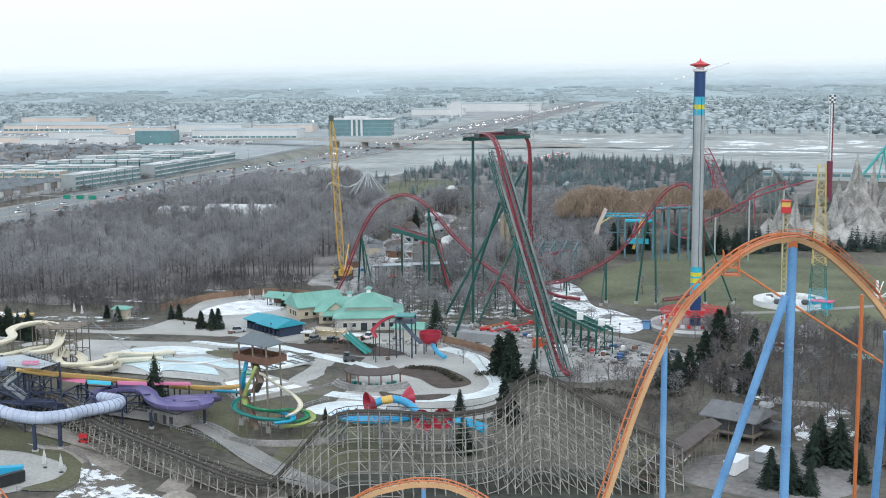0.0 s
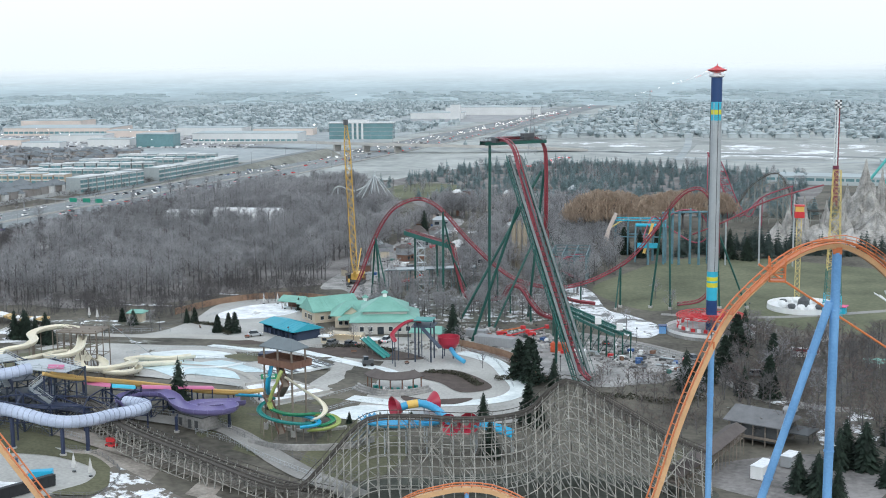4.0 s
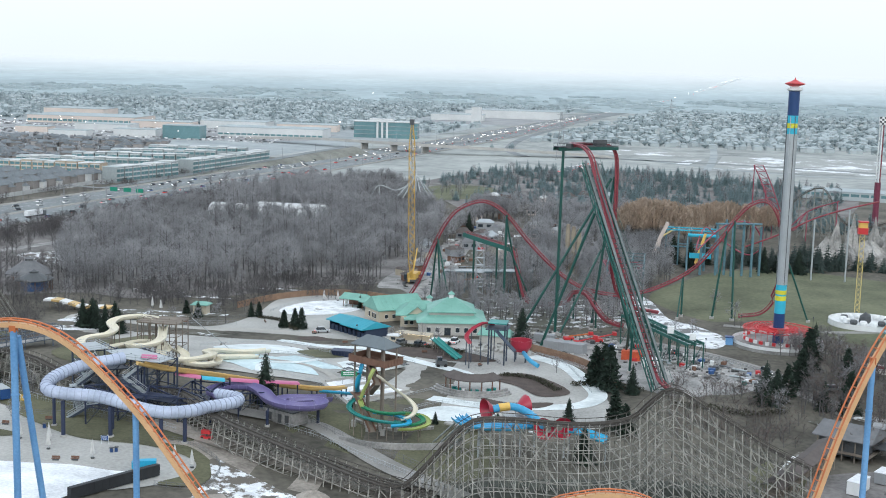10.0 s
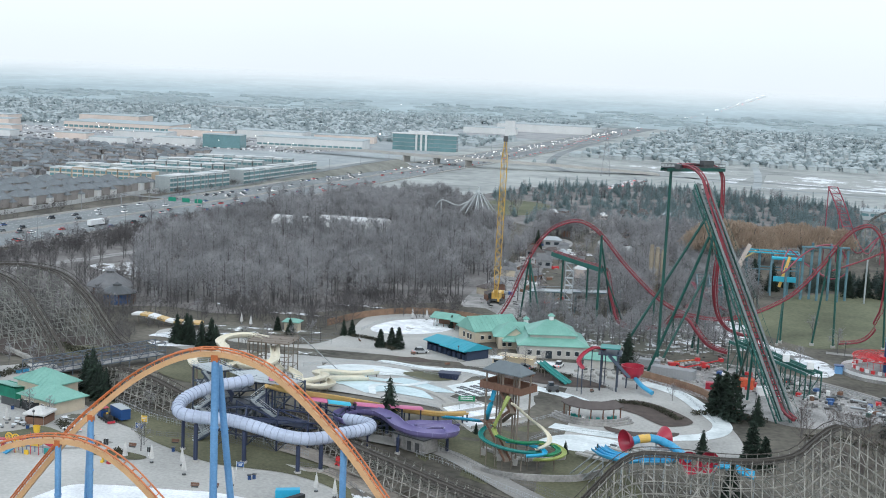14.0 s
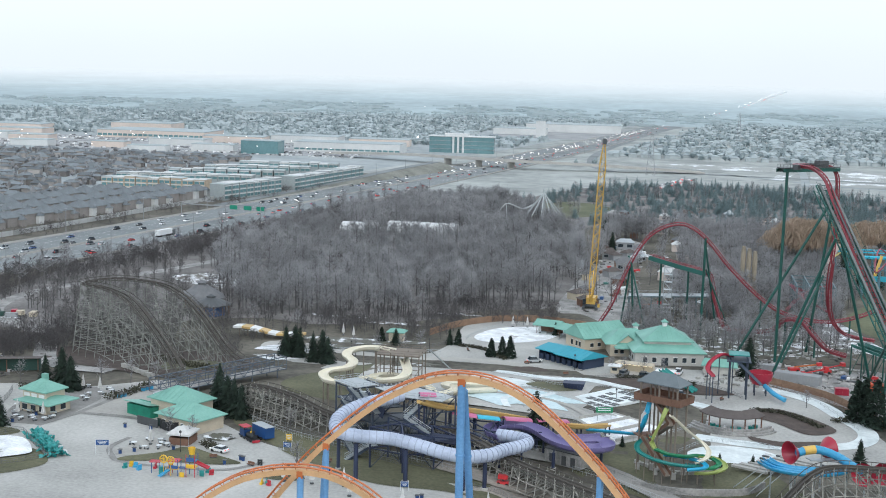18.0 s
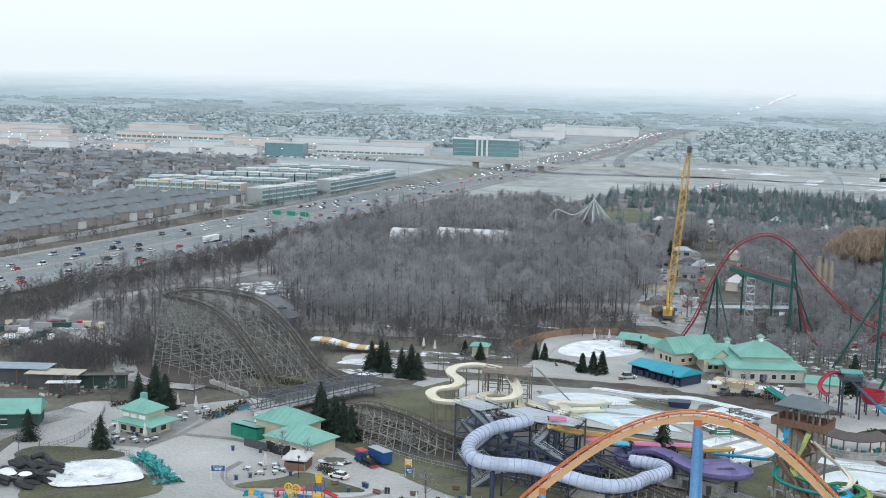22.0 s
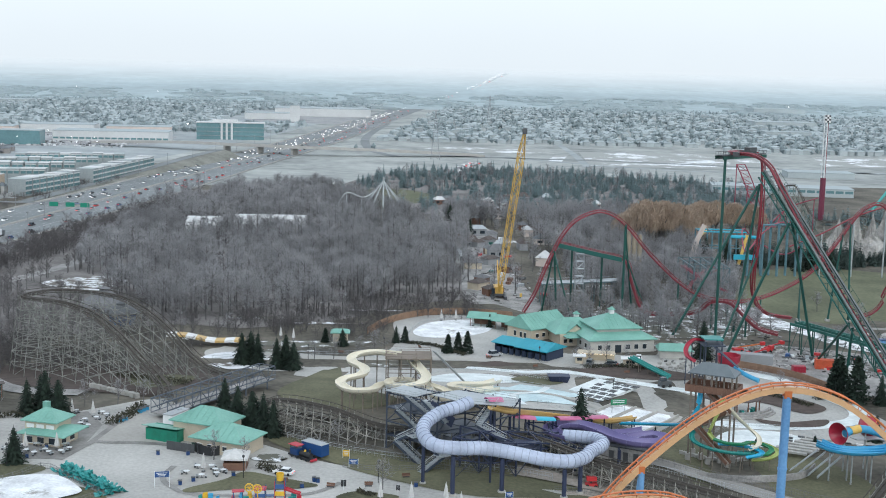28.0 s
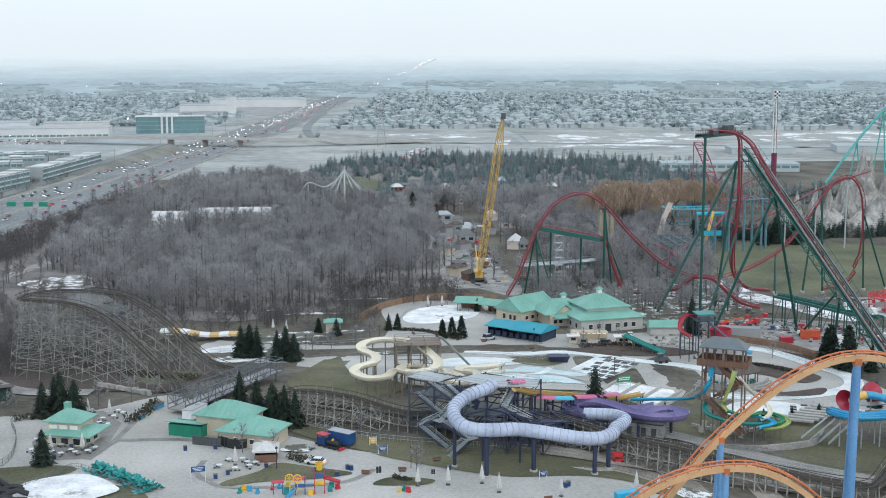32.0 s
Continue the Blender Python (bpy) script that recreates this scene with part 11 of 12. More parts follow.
def little_train():
    o = thing("park_train", G(-113, 116), "dark little park locomotive with a red cab roof", "train")
    d = V3((0.72, -0.69))

    def at(s, e, z):
        return G(-116 + d[0] * s - d[1] * e, 119 + d[1] * s + d[0] * e, z)
    a = math.degrees(math.atan2(d[1], d[0]))
    part("chassis", MB().box(at(3.5, 0, 0.6), (7.5, 1.7, 0.35), a), M_BLACK, o)
    mb = MB().beam(at(3.2, 0, 1.35), at(6.6, 0, 1.35), 0.62, 12)
    mb.smooth = True
    part("boiler", mb, M_BLACK, o)
    part("chimney", MB().beam(at(6.2, 0, 1.9), at(6.2, 0, 2.8), 0.18, 8, 0.28), M_BLACK, o)
    part("dome", MB().beam(at(4.6, 0, 1.9), at(4.6, 0, 2.3), 0.25, 8), M_PYEL, o)
    part("cab", MB().box(at(1.6, 0, 1.5), (2.4, 1.7, 1.5), a), M_NAVY, o)
    for e in (-0.75, 0.75):
        for s in (0.5, 2.7):
            part("cab_post", MB().beam(at(s, e, 2.2), at(s, e, 2.95), 0.06, 4), M_BLACK, o)
        for s in (1.0, 2.6, 4.2, 5.8):
            part("wheel", MB().beam(at(s, e - 0.1, 0.45), at(s, e + 0.1, 0.45), 0.42, 10), M_BLACK, o)
    part("cab_roof", MB().box(at(1.6, 0, 3.0), (3.0, 2.1, 0.16), a), M_PRED, o)
    part("bumper", MB().box(at(7.4, 0, 0.5), (0.3, 1.9, 0.5), a), M_PRED, o)
    t = thing("box_trailer", G(-110.5, 118.5), "navy box trailer parked beside the little train", "trailer")
    part("box", MB().box(G(-110.6, 118.8, 1.9), (6.2, 2.5, 2.6), -40), M_BLUEP, t)
    part("roof", MB().box(G(-110.6, 118.8, 3.26), (6.3, 2.6, 0.12), -40), M_GALV, t)
    for s in (-0.6, 0.6):
        part("wheel", MB().beam(G(-111.3 + s, 117.4 - s, 0.4), G(-111.1 + s, 117.6 - s, 0.4), 0.4, 10), M_TYRE, t)


little_train()
for _k, (_x, _y, _r) in enumerate(((-116.5, 105, 160), (-60, 243, 30), (-16, 236, 200), (-23, 233, 140), (-13, 240, 80), (28, 246, 10), (60, 246, 100), (88, 226, 300))):
    _c = car(_k % 4, "van" if _k % 3 == 1 else "car")
    _c.matrix_basis = pose(*G(_x, _y, 0.18), 0, 0, _r)
    tagged(_c, CAR_COLS[_k % 4][0] + " vehicle parked on the park's paving", "car")


def playground():
    """Play towers with a slide, wheels and a tipping bucket."""
    x0, y0 = -118, 86.5
    z0 = terr(x0, y0)
    o = thing("play_structure", (x0, y0, z0), "colourful play towers with slide, wheels and bucket", "playground")

    def B(name, c, s, m, rz=0):
        part(name, MB().box((x0 + c[0], y0 + c[1], z0 + c[2]), s, rz), m, o)

    def S(name, a, b, r, m, n=6):
        part(name, MB().beam((x0 + a[0], y0 + a[1], z0 + a[2]), (x0 + b[0], y0 + b[1], z0 + b[2]), r, n), m, o)
    for x, y, h, m in ((-3.2, -1, 3.6, M_PRED), (-0.8, -1, 4.6, M_PBLU), (-3.2, 1.4, 3.6, M_PRED), (-0.8, 1.4, 4.6, M_PBLU), (1.6, -1, 6.2, M_PRED), (4.0, -1, 6.2, M_PRED), (1.6, 1.4, 6.2, M_PBLU), (4.0, 1.4, 6.2, M_PBLU), (-6.4, 0, 3.4, M_PBLU), (-8.6, 0, 3.4, M_PBLU)):
        S("post", (x, y, 0), (x, y, h), 0.11, m)
    for c, s, m in (((-2, 0.2, 1.9), (2.6, 2.6, 0.15), M_PYEL), ((2.8, 0.2, 2.6), (2.6, 2.6, 0.15), M_PYEL), ((0.4, 0.2, 2.2), (2.4, 1.4, 0.12), M_PBLU), ((2.8, 0.2, 4.4), (2.6, 2.6, 0.12), M_PBLU)):
        B("platform", c, s, m)
    B("roof_panel", (-2, 0.2, 4.0), (2.9, 2.9, 0.2), M_PRED)
    B("roof_panel", (-7.5, 0.2, 3.3), (3.0, 2.0, 0.2), M_PRED, 8)
    for c in ((-2, -1.1, 2.5), (2.8, -1.1, 3.2), (2.8, -1.1, 5.0)):
        B("guard_panel", c, (2.3, 0.1, 0.9), (M_PYEL, M_PRED, M_PBLU)[int(c[2]) % 3])
    part("bucket", MB().lathe((x0 + 2.8, y0 + 0.2, z0 + 6.0), [(0.01, 0), (0.75, 0.05), (1.0, 1.9), (0.9, 1.9), (0.66, 0.15), (0.01, 0.12)], 14), M_PYEL, o, "tipping yellow bucket")
    part("slide", MB().sweep(cr([(x0 + 4, y0, z0 + 4.4), (x0 + 6.4, y0 - 0.8, z0 + 3.8), (x0 + 8, y0 - 1, z0 + 3.4)], 5), half_pipe(0.6)), M_PRED, o)
    part("slide", MB().sweep(cr([(x0 - 3.2, y0 - 0.6, z0 + 1.9), (x0 - 4.4, y0 - 1.8, z0 + 1.0), (x0 - 5.2, y0 - 3.0, z0 + 0.3)], 5), half_pipe(0.5)), M_SKYB, o)
    for x, z in ((-4.6, 4.6), (-2.6, 4.4)):
        w = part("wheel", MB().sweep([(x0 + x + 1.0 * math.cos(a), y0 - 1.3, z0 + z + 1.0 * math.sin(a)) for a in np.linspace(0, 2 * math.pi, 17)], ring(0.16, 6)), M_PYEL, o, "yellow spoked wheel")
        for k in range(4):
            a = k * math.pi / 4
            part("spoke", MB().beam((x0 + x - math.cos(a), y0 - 1.3, z0 + z - math.sin(a)), (x0 + x + math.cos(a), y0 - 1.3, z0 + z + math.sin(a)), 0.07, 4), M_PYEL, w)
        S("wheel_post", (x, -1.2, 0), (x, -1.2, z), 0.1, M_PYEL)
    B("base_panel", (-5.4, -0.6, 1.2), (1.6, 0.3, 2.0), M_TEALP)
    B("base_panel", (0.6, -1.4, 0.7), (1.2, 0.3, 1.3), M_PYEL)
    B("base_panel", (5.4, 0.6, 0.9), (1.2, 0.3, 1.7), M_TEALP)
    o.scale = (0.82, 0.82, 0.82)
    rng = random.Random(77)
    for k, (x, y) in enumerate(((-12, 2.5), (-13.2, 3), (-14, 1.5), (-7.5, 3), (-6, 3.6), (-4.2, 3.4), (4.8, 3.2), (6, 2), (-10.4, 1), (18.6, -1), (19.6, -0.6), (20.4, -1.6))):
        s = thing("toddler_chair", G(x0 + x, y0 + y), "small coloured plastic play seat on the ground", "seat", "play seats")
        m = (M_SKYB, M_PYEL, M_TEALP, M_PRED)[k % 4]
        part("seat", MB().box(G(x0 + x, y0 + y, 0.3), (1.0, 0.6, 0.5), 30 * k), m, s)
        part("backrest", MB().box(G(x0 + x, y0 + y + 0.3, 0.8), (1.0, 0.14, 0.8), 30 * k), m, s)


playground()


def pool_edge():
    """Black screen wall and teal cover at the corner of the snowed-in pool."""
    o = thing("pool_screen", G(-55, 65), "long black screen wall beside the snowy pool", "wall")
    for k in range(12):
        a, b = V3((-60.2, 54.4)), V3((-50.3, 75.6))
        p, q = a + (b - a) * k / 12, a + (b - a) * (k + 0.98) / 12
        part("panel", MB().sweep([G(p[0], p[1], 0.2), G(q[0], q[1], 0.2)], [(-0.6, 0), (0.6, 0), (0.6, 2.4), (-0.6, 2.4)]), M_BLACK, o)
    c = thing("covered_cart", G(-53, 77), "cart under a bright teal cover", "cart")
    mb = MB().prism([(-56.2, 75.4), (-51.4, 77.2), (-52, 79), (-56.6, 77.2)], terr(-54, 77) + 0.6, terr(-54, 77) + 2.3)
    part("cover", mb, M_AQUA, c)
    part("frame", MB().box(G(-54, 77.2, 0.35), (4.2, 1.4, 0.7), 20), M_DGREY, c)
    m = thing("dirt_mound", G(-12, 74), "heap of brown earth beside the track", "earth heap")
    rng = random.Random(2)
    mb = MB().lathe(G(-17, 79, -0.1), [(4.2, 0), (3.2, 0.8), (1.8, 1.7), (0.6, 2.2), (0.02, 2.3)], 18)
    mb.v = [(x + rng.uniform(-0.35, 0.35), y + rng.uniform(-0.35, 0.35), z + rng.uniform(-0.12, 0.12)) for x, y, z in mb.v]
    part("heap", mb, M_DIRT, m)


pool_edge()


def lift(x, y, rz=0):
    o = thing("scissor_lift", G(x, y), "small red work lift parked on the earth", "lift")
    part("chassis", MB().box(G(x, y, 0.6), (2.6, 1.3, 0.6), rz), M_BRED, o)
    part("basket", MB().box(G(x, y, 1.9), (2.2, 1.2, 0.9), rz), M_BRED, o)
    part("mast", MB().beam(G(x, y, 0.8), G(x, y, 1.6), 0.25, 6), M_DGREY, o)
    for a, b in ((-0.9, -0.65), (0.9, -0.65), (-0.9, 0.65), (0.9, 0.65)):
        part("wheel", MB().beam(G(x + a, y + b - 0.1, 0.35), G(x + a, y + b + 0.1, 0.35), 0.35, 8), M_TYRE, o)


lift(-49.7, 103.3)
lift(26, 240, 20)
lift(48, 246, -20)


def boom_lift(x, y):
    o = thing("boom_lift", G(x, y), "orange-red boom lift among stacked ride parts", "lift")
    part("chassis", MB().box(G(x, y, 0.9), (3.4, 2.2, 0.9), 20), M_BRED, o)
    part("boom", MB().beam(G(x, y, 1.6), G(x + 7, y - 2.4, 3.4), 0.3, 4), M_ORANGE, o)
    part("basket", MB().box(G(x + 7.6, y - 2.6, 3.6), (1.6, 1.0, 1.1), 20), M_BRED, o)
    for a, b in ((-1.2, -1), (1.2, -1), (-1.2, 1), (1.2, 1)):
        part("wheel", MB().beam(G(x + a, y + b - 0.15, 0.5), G(x + a, y + b + 0.15, 0.5), 0.5, 8), M_TYRE, o)


boom_lift(24, 256)
boom_lift(-30, 356)


def yard_clutter():
    """Crates, pipes and stacked parts lying about the work yards."""
    rng = random.Random(41)
    mats = [M_GALV, M_DGREY, M_TIMB, M_WHITE, M_BRED, M_GREEN2, M_GREYT, M_PBLU, M_CONC3]
    spots = [(rng.uniform(16, 92), 0, 0) for _ in range(70)]
    for k, (x, _, _) in enumerate(spots):
        y = np.interp(x, [16, 40, 70, 92], [254, 250, 232, 212]) + rng.uniform(-15, 9)
        if k % 3 == 0:
            o = thing("pipe_stack", G(x, y), "stack of steel pipes lying in the yard", "pipes", "stacked parts in the yard")
            w = rng.uniform(0, 3.14)
            L = rng.uniform(1.5, 3.5)
            for i in range(4):
                e = (i - 1.5) * 0.32
                part("pipe", MB().beam(G(x - L * math.cos(w) - e * math.sin(w), y - L * math.sin(w) + e * math.cos(w), 0.45), G(x + L * math.cos(w) - e * math.sin(w), y + L * math.sin(w) + e * math.cos(w), 0.45), 0.16, 6), mats[k % 2], o)
        else:
            m = rng.choice(mats)
            solo("crate", MB().box(G(x, y, 0.6), (rng.uniform(0.9, 2.6), rng.uniform(0.8, 1.6), rng.uniform(0.8, 1.5)), rng.uniform(0, 90)), m, "weathered crate of ride parts in the yard", "crate", "stacked parts in the yard")
    for k in range(46):
        x, y = rng.uniform(-58, -34), rng.uniform(352, 560)
        if k % 4 == 0:
            o = thing("stall", G(x, y), "small park stall with a pale roof", "stall", "stalls along the midway")
            w, d, rz = rng.uniform(4, 8), rng.uniform(4, 6), rng.uniform(0, 90)
            part("wall", MB().box(G(x, y, 1.5), (w, d, 3), rz), rng.choice((M_CREAM, M_GREYW, M_TIMB)), o)
            mw, mr = MB(), MB()
            gable(mw, mr, x, y, w, d, 3.0, 1.6, rz, terr(x, y))
            part("roof", mr, rng.choice((M_GREYR, M_GREYR, M_GALV, M_BRNR)), o)
        else:
            solo("crate", MB().box(G(x, y, 0.7), (rng.uniform(1, 4), rng.uniform(1, 2.2), rng.uniform(0.9, 2.2)), rng.uniform(0, 90)), rng.choice(mats), "crate of parts on the work yard", "crate", "stacked parts in the yard")


yard_clutter()


def path_lamp():
    o = thing("path_lamp", (0, 0, 0), "slim dark lamp post beside a park path", "street lamp", "lamps along the park paths")
    part("pole", MB().beam((0, 0, 0), (0, 0, 4.6), 0.09, 6, 0.06), M_BLACK, o, local=True)
    part("head", MB().lathe((0, 0, 4.5), [(0.08, 0), (0.28, 0.15), (0.3, 0.5), (0.05, 0.7), (0.01, 0.7)], 8), M_DGREY, o, local=True)
    return o


spread(path_lamp(), [(-124.9, 102.2), (-177, 108.9), (-96, 100), (-120, 234), (-96, 246), (-46, 236), (10, 236), (48, 206), (70, 250), (84, 296), (110, 300), (-30, 190)])


def bench(x, y, rz):
    o = thing("park_bench", G(x, y), "brown timber bench beside the path", "bench", "benches along the paths")
    part("seat", MB().box(G(x, y, 0.5), (1.8, 0.5, 0.08), rz), M_TIMB, o)
    part("backrest", MB().box((x - 0.25 * math.sin(radians(rz)), y + 0.25 * math.cos(radians(rz)), terr(x, y) + 0.8), (1.8, 0.07, 0.45), rz), M_TIMB, o)
    part("leg_frame", MB().box(G(x, y, 0.25), (1.4, 0.4, 0.45), rz), M_DGREY, o)


for _x, _y, _r in ((-116, 100, 20), (-106, 97, -15), (-98, 98, 0), (-90, 104, 10), (-62, 240, 0), (-48, 228, 30), (-20, 222, 10), (0, 210, 60), (-84, 254, 120), (-110, 244, 0), (-74, 76, 10), (-70, 77, 10)):
    bench(_x, _y, _r)

for _p in ([(-88, 272), (-86, 284), (-80, 298), (-66, 305), (-56, 297), (-56, 280)], [(-78, 178), (-72, 192), (-56, 197), (-40, 187)], [(-54, 170), (-38, 164), (-30, 153), (-18, 163), (-6, 181)], [(-88, 200), (-78, 217), (-60, 217), (-48, 208), (-38, 214), (-20, 206)], [(10, 232), (24, 222), (31, 204), (36, 186)], [(-12, 151), (-4, 163), (10, 163), (18, 153)]):
    fence(_p, "pale grey pool railing on the deck", 1.2, 3.0, M_GALV, (0.7, 1.3))


def scrap():
    """Small loose parts, pallets and blocks lying about the yards."""
    rng = random.Random(52)
    mb = MB()
    for k in range(1100):
        u = rng.random()
        if u < 0.55:
            x = rng.uniform(-6, 92)
            y = np.interp(x, [-6, 16, 40, 70, 92], [258, 256, 250, 232, 212]) + rng.uniform(-20, 14)
        elif u < 0.75:
            x, y = rng.uniform(-34, 50), rng.uniform(272, 340)
        elif u < 0.9:
            x, y = rng.uniform(-58, -34), rng.uniform(336, 560)
        else:
            x, y = rng.uniform(-240, -200), rng.uniform(150, 178)
        mb.box(G(x, y, 0.25), (rng.uniform(0.3, 2.4), rng.uniform(0.3, 1.0), rng.uniform(0.3, 0.8)), rng.uniform(0, 180))
    solo("yard_scrap", mb, mat("mixed_scrap", (0.20, 0.20, 0.20), 0.7, 0.1, 0.3, 0.2, 3, 0.05, (0.32, 0.31, 0.30), rnd=0.9), "loose parts and blocks littering the yards", "scrap", kind="stuff")


scrap()


# ---- the far park: village roofs, frames, pillars and the verge of the highway ----
def village():
    """Small halls and stalls among the trees beyond the red coaster."""
    rng = random.Random(63)
    walls = [M_BEIGEB, M_GREYW, M_TIMB, M_GREYW, M_WHITEB, M_BEIGEB]
    roofs = [M_GREYR, M_GREYR, M_WHITEB, M_BRNR, M_GALV, M_ROOFF, M_BRNR]
    for k in range(64):
        y = rng.uniform(400, 740)
        x = rng.uniform(-66, 12) if k % 3 else rng.uniform(10, 120)
        if x > 0 and y < 560 and x < 92 or x > 60 and y < 600:
            continue
        w, d, h, rz = rng.uniform(5, 10), rng.uniform(4, 6.5), rng.uniform(2.6, 4.2), rng.choice((5, 20, 95, 70))
        o = thing("park_hall", (x, y, 0), "small park hall with a pitched roof among bare trees", "building", "halls of the far park")
        mw, mr = MB(), MB()
        gable(mw, mr, x, y, w, d, h, rng.uniform(1.6, 3.2), rz)
        part("wall", mw, rng.choice(walls), o)
        part("roof", mr, rng.choice(roofs), o)
        ca, sa = math.cos(radians(rz)), math.sin(radians(rz))
        for e in (-0.25, 0.25):
            part("window", MB().box((x + e * w * ca + d / 2 * sa, y + e * w * sa - d / 2 * ca, h * 0.55), (w * 0.28, 0.3, h * 0.4), rz), M_GLASS, o)


village()


M_TANROCK = mat("tan_artificial_rock", (0.27, 0.235, 0.18), 0.95, 0, 0.3, 0.3, 2, 0.4)


def steel_station():
    """Grey-blue frames of a family coaster below the brake run, and the stair mast that carries it."""
    m = mat("grey_blue_frame_paint", (0.13, 0.19, 0.21), 0.6, 0.1, 0.2, 0.3, 3, 0.03)
    o = thing("roller_coaster", (40, 374, 0), "small coaster with pink rails on grey-blue frames", "coaster")
    xs, ys = (32, 37, 42, 47), (356, 366, 376, 386)
    for x in xs:
        for y in ys:
            part("column", MB().beam((x, y, 0), (x, y, 13), 0.35, 6), m, o)
    for z in (7, 13):
        for x in xs:
            part("beam", MB().beam((x, ys[0], z), (x, ys[-1], z), 0.25, 4), m, o)
        for y in ys:
            part("beam", MB().beam((xs[0], y, z), (xs[-1], y, z), 0.25, 4), m, o)
    for k in range(3):
        part("brace", MB().beam((xs[k], ys[0], 0), (xs[k + 1], ys[0], 13), 0.16, 4), m, o)
    path = even(cr([(28, 350, 4), (34, 358, 9), (42, 364, 12), (46, 374, 9), (41, 384, 6), (33, 378, 9), (30, 366, 12), (36, 352, 8), (46, 346, 4)], 8), 1.2)
    for e in (-0.5, 0.5):
        part("rail", MB().sweep(path, ring(0.18, 5, (e, 0.3))), M_CRIM, o)
    part("spine", MB().sweep(path, ring(0.24, 6, (0, -0.2))), M_CRIM, o)
    o = thing("steel_stair_mast", (-19, 336, 0), "grey steel stair mast beside the brake run", "stairs")
    for a, b in ((-1.6, -1.6), (1.6, -1.6), (1.6, 1.6), (-1.6, 1.6)):
        part("column", MB().beam((-19 + a, 336 + b, 0), (-19 + a, 336 + b, 22), 0.14, 4), M_GALV, o)
    for k in range(7):
        part("landing", MB().box((-19, 336, 3 + 3 * k), (3.2, 3.2, 0.15)), M_GALV, o)
        e = 1 if k % 2 else -1
        part("stair_flight", MB().sweep([(-19 - 1.4 * e, 334.8, 3 * k), (-19 + 1.4 * e, 334.8, 3 * k + 3)], [(-0.5, -0.2), (0.5, -0.2), (0.5, 0), (-0.5, 0)]), M_GALV, o)
    o = thing("station_platform", (-14, 348, 0), "long grey steel platform under the brake run", "platform")
    for k in range(9):
        x, y = -34 + 4.4 * k, 334 + 1.4 * k
        for e in (0, 7):
            part("column", MB().beam((x, y + e, 0), (x, y + e, 8.5), 0.25, 6), m, o)
        part("beam", MB().beam((x, y, 8.4), (x, y + 7, 8.4), 0.2, 4), m, o)
    for e in (0, 7):
        part("girder", MB().beam((-34, 334 + e, 8.6), (1.2, 345.2 + e, 8.6), 0.3, 4), m, o)
        part("handrail", MB().beam((-34, 334 + e, 9.8), (1.2, 345.2 + e, 9.8), 0.08, 4), M_GALV, o)
    part("deck", MB().prism([(-34, 334), (1.2, 345.2), (1.2, 352.2), (-34, 341)], 8.75, 8.9), M_GALV, o)
    for k, (x, h) in enumerate(((12, 23), (14.5, 22), (17, 21))):
        o = thing("stone_pillar", (x, 398, 0), "tall tan artificial stone pillar behind the red coaster", "pillar", "stone pillars")
        part("shaft", MB().lathe((x, 398, 0), [(1.5, 0), (1.3, h * 0.3), (1.0, h * 0.5), (1.15, h * 0.8), (0.8, h), (0.05, h + 0.2)], 9), M_TANROCK, o)


steel_station()


def tilted_ship():
    """Blue ride frame with a raised boat, beside the lawn."""
    steel = bpy.data.materials["grey_blue_column_paint"]
    o = thing("swinging_ship_ride", (66, 452, 0), "blue ride frame with a raised cream boat", "ride")
    for x in (56, 62, 68, 74, 80):
        for y in (446, 456):
            part("column", MB().beam((x, y, 0), (x, y, 17), 0.4, 6), steel, o)
        part("beam", MB().beam((x, 446, 17), (x, 456, 17), 0.4, 4), steel, o)
    for y in (446, 456):
        for z in (9, 17):
            part("beam", MB().beam((56, y, z), (80, y, z), 0.4, 4), M_CYAN if z == 17 else steel, o)
    part("boat", MB().sweep([(51, 440, 5), (53, 440, 13), (56.5, 440, 21)], [(-1.6, 0.9), (-1.1, -0.8), (1.1, -0.8), (1.6, 0.9), (1.2, 0.9), (0, 0.2), (-1.2, 0.9)]), M_BEIGEB, o, "cream boat standing on end")
    part("boat_arm", MB().beam((54, 442, 14), (60, 450, 17), 0.4, 6), M_PALEY, o)


tilted_ship()


def dark_pavilion():
    """Round open pavilion with a dark shingled roof at the edge of the woods."""
    x, y = -190, 287
    o = thing("round_pavilion", (x, y, 0), "round pavilion with a dark shingled roof", "pavilion")
    part("roof", MB().lathe((x, y, 4.4), [(7.6, -0.3), (7.6, 0), (1.8, 2.4), (1.8, 3.0), (0.05, 3.8)], 16), M_DGREY, o)
    part("wall", MB().lathe((x, y, 0), [(5.2, 0), (5.2, 4.2)], 16), M_PBLU, o)
    for k in range(12):
        a = 2 * math.pi * k / 12
        part("post", MB().beam((x + 6.8 * math.cos(a), y + 6.8 * math.sin(a), 0), (x + 6.8 * math.cos(a), y + 6.8 * math.sin(a), 4.4), 0.2, 6), M_TIMB, o)


dark_pavilion()


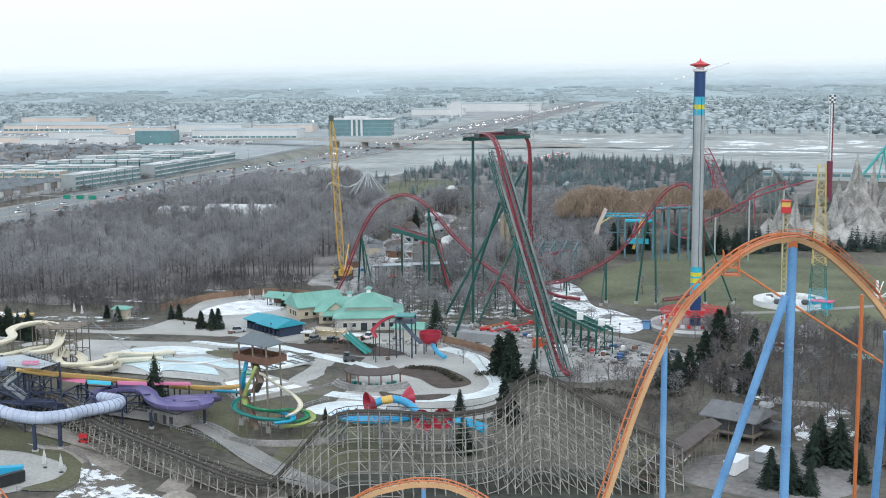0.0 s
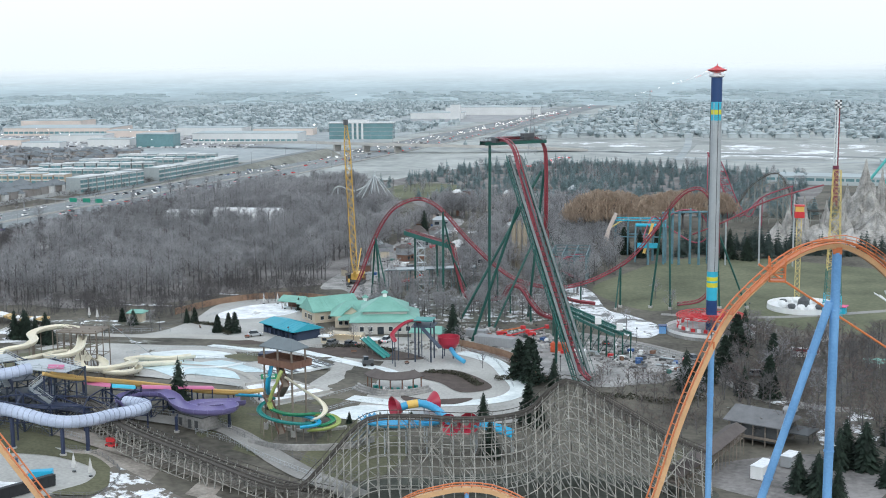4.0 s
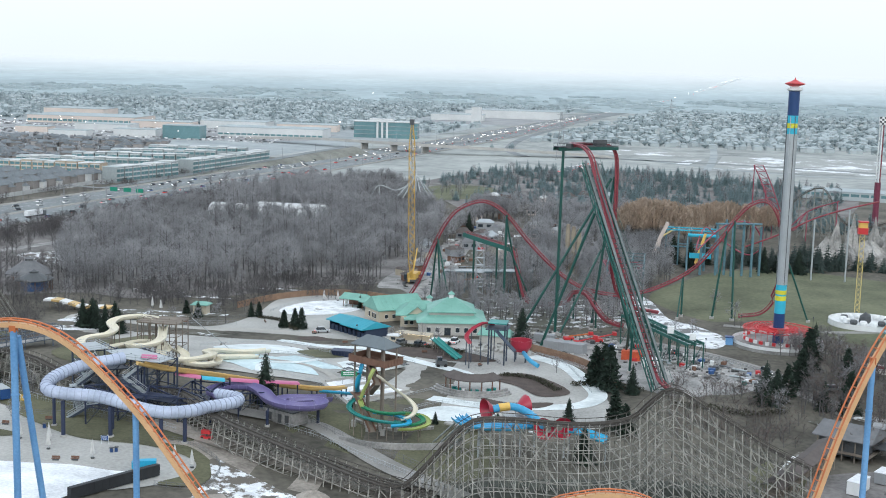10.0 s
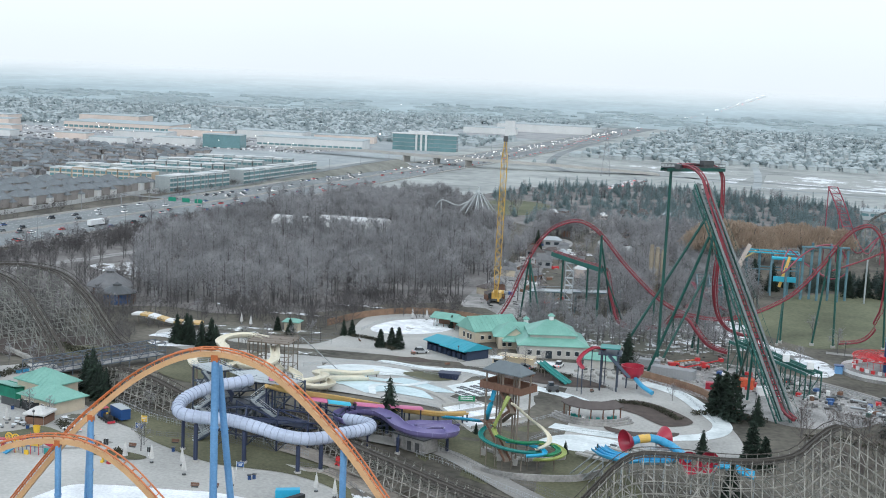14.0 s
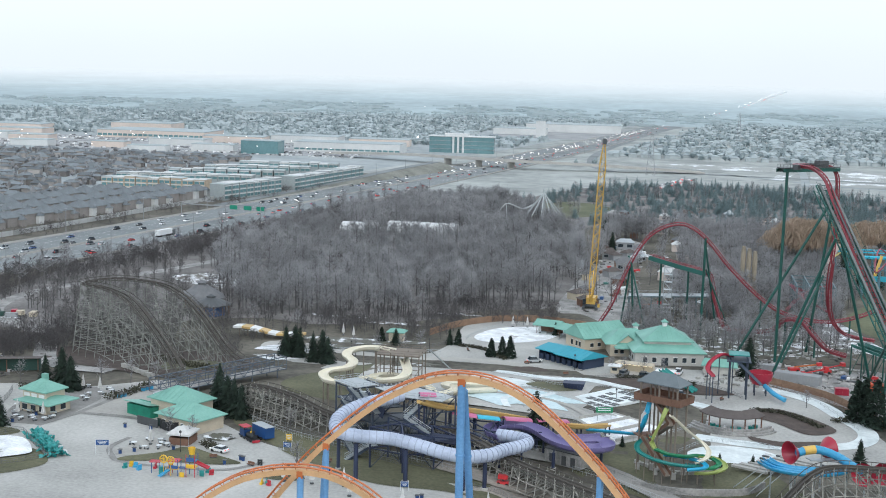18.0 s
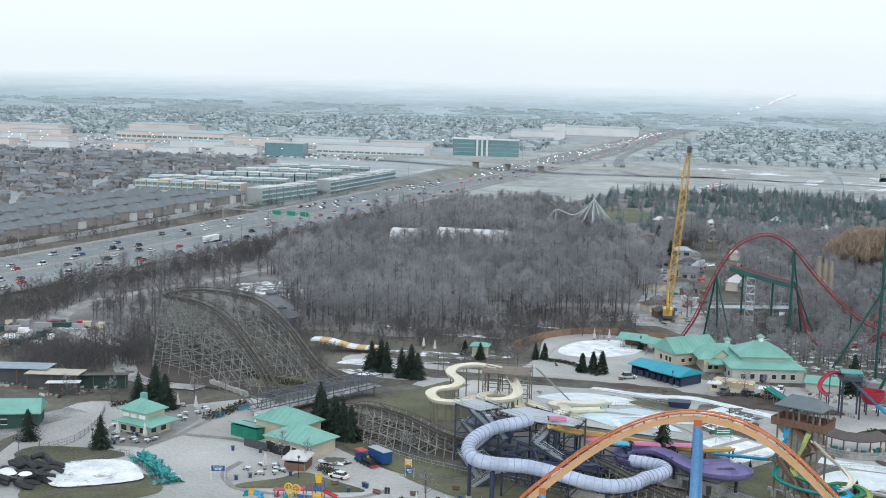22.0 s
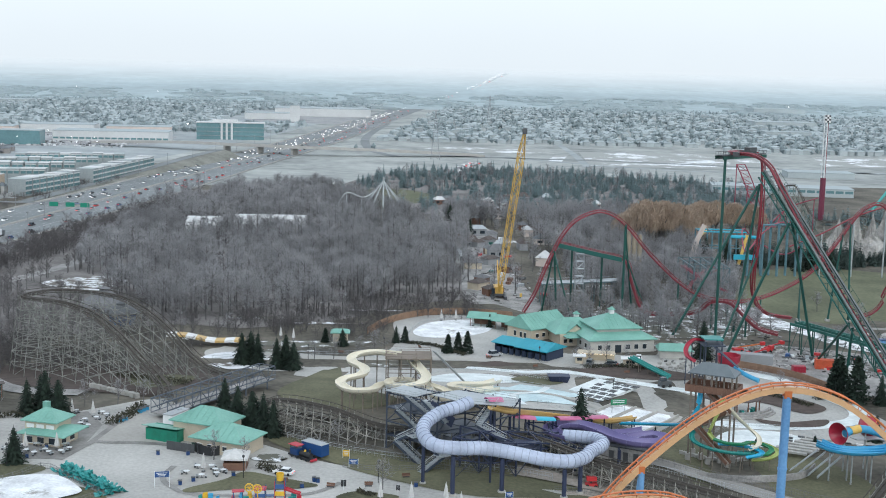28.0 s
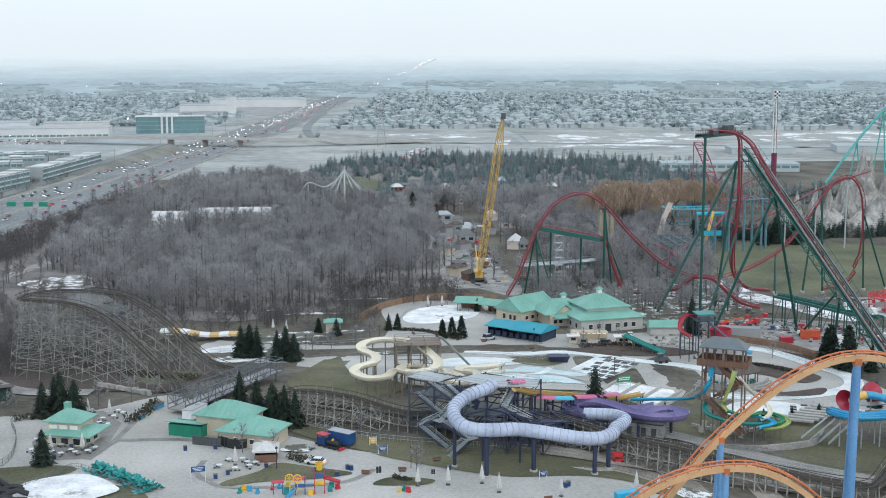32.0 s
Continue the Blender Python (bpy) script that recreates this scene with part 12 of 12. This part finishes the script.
def slip_road():
    """Embankment and slip road that climbs to the bridge, with bare brush on the verge."""
    line = cr([(-334, 660, 0), (-318, 780, 1.0), (-300, 900, 3.0), (-282, 1010, 5.6), (-266, 1096, 7.0)], 8)
    mb = MB().sweep(line, [(-26, -7), (-9, -0.6), (-6, 0), (6, 0), (9, -0.6), (24, -7)])
    mb.smooth = True
    solo("embankment", mb, mat("verge_grass", (0.15, 0.155, 0.13), 0.95, 0, 0.3, 0.03, 0.4, 0.1, (0.22, 0.22, 0.195)), "brown grass embankment of the slip road", "embankment", kind="structure")
    solo("slip_road", MB().sweep([q + V3((0, 0, 0.25)) for q in line], [(-4.5, -0.1), (4.5, -0.1), (4.5, 0.05), (-4.5, 0.05)]), M_ASPH, "grey slip road climbing to the bridge", "road", kind="structure")
    rng = random.Random(31)
    bush = [bare_tree(140 + s, 4.5, 0.7, 80, 0.06, 0.05, 9) for s in range(3)]
    spots = []
    for k in range(420):
        yy = rng.uniform(400, 900)
        x, y, a = hwy_at(yy, -rng.choice((rng.uniform(36, 56), rng.uniform(48, 66))))
        if noise.noise(Vector((yy * 0.03, 0, 3))) > -0.1:
            spots.append((x, y, 0, rng.uniform(0.5, 1.3), rng.uniform(0, 6.28)))
    many("verge_brush", bush, spots, M_BARK, M_BRUSH, "low bare brush on the highway verge", "brush")


slip_road()


def pool_sign():
    o = thing("sign", (-32, 170, 0), "green sign on two posts beside the wave pool", "sign")
    z = terr(-32, 170)
    part("board", MB().box((-32, 170, z + 3.4), (4.6, 0.2, 1.5), 15), M_LEAF, o)
    for e in (-1.8, 1.8):
        part("post", MB().beam((-32 + e, 170 + e * 0.27, z), (-32 + e, 170 + e * 0.27, z + 3.2), 0.09, 6), M_GALV, o)
    for e in (-0.4, 0.1):
        part("lettering_bar", MB().box((-32.03, 169.88, z + 3.4 - e), (3.4, 0.06, 0.22), 15), M_WHITE, o, "white bar of lettering")
    o = thing("waste_skip", (-43.5, 207, 0), "dark navy skip beside the deck", "skip")
    z = terr(-43.5, 207)
    part("body", MB().add([(-46, 205.4, z), (-41, 205.4, z), (-41, 208.6, z), (-46, 208.6, z), (-46.8, 205, z + 2), (-40.2, 205, z + 2), (-40.2, 209, z + 2), (-46.8, 209, z + 2)], [(3, 2, 1, 0), (4, 5, 6, 7), (0, 1, 5, 4), (1, 2, 6, 5), (2, 3, 7, 6), (3, 0, 4, 7)]), M_NAVYS, o)
    for k in range(5):
        part("rib", MB().box((-45.4 + 1.0 * k, 205.1, z + 1.0), (0.15, 0.2, 1.9)), M_NAVYS, o)
    o = thing("tracked_loader", (-11.6, 206, 0), "black compact loader parked on the deck", "machine")
    z = terr(-11.6, 206)
    part("body", MB().box((-11.6, 206, z + 1.3), (3.4, 2.0, 1.5), 20), M_DGREY, o)
    part("cab", MB().box((-12.2, 205.8, z + 2.5), (1.5, 1.7, 1.2), 20), M_GLASS, o)
    for a in (-1.1, 1.1):
        for b in (-1, 1):
            part("wheel", MB().beam((-11.6 + a - 0.34 * b, 206 + b + 0.37 * a, z + 0.55), (-11.6 + a - 0.44 * b, 206 + b * 1.25 + 0.37 * a, z + 0.55), 0.55, 10), M_TYRE, o)


pool_sign()

# ---- fences on the slopes and cars on the lane ----
for _p in ([(-36, 122), (-26, 119), (-14, 110), (0, 99), (10, 92)], [(-118, 132), (-104, 122), (-90, 116), (-74, 111), (-58, 105)], [(-150, 232), (-132, 238), (-110, 241), (-92, 246)], [(60, 246), (74, 238), (88, 222), (96, 206)], [(-60, 128.5), (-50, 131.5), (-38, 133), (-30, 131.5)]):
    fence(_p, "thin grey chain-link fence on the slope", 1.5, 3.4, M_GALV, (0.75, 1.45))


def lane_cars():
    for x, y, rz, m, lab in ((101, 198, 60, M_CARS[2], "black service van parked on the lane"), (106, 209, 20, M_CARS[3], "dark grey service van parked on the lane"), (-24, 232, 80, M_CARS[2], "black car parked by the food counter"), (-30, 233, 70, M_CARS[3], "dark utility cart by the food counter")):
        o = thing("service_van", (x, y, terr(x, y)), lab, "van", "service vans")
        f = Frame2(x, y, rz)
        part("body", MB().box(f(0, 0, 0.85), (4.6, 1.9, 0.9), rz), m, o)
        part("cabin", MB().box(f(-0.4, 0, 1.65), (3.0, 1.7, 0.75), rz), M_GLASS, o)
        part("roof", MB().box(f(-0.4, 0, 2.06), (2.8, 1.6, 0.08), rz), m, o)
        for a in (-1.4, 1.4):
            for b in (-0.95, 0.95):
                part("wheel", MB().beam(f(a, b - 0.1, 0.36), f(a, b + 0.1, 0.36), 0.36, 10), M_TYRE, o)


lane_cars()
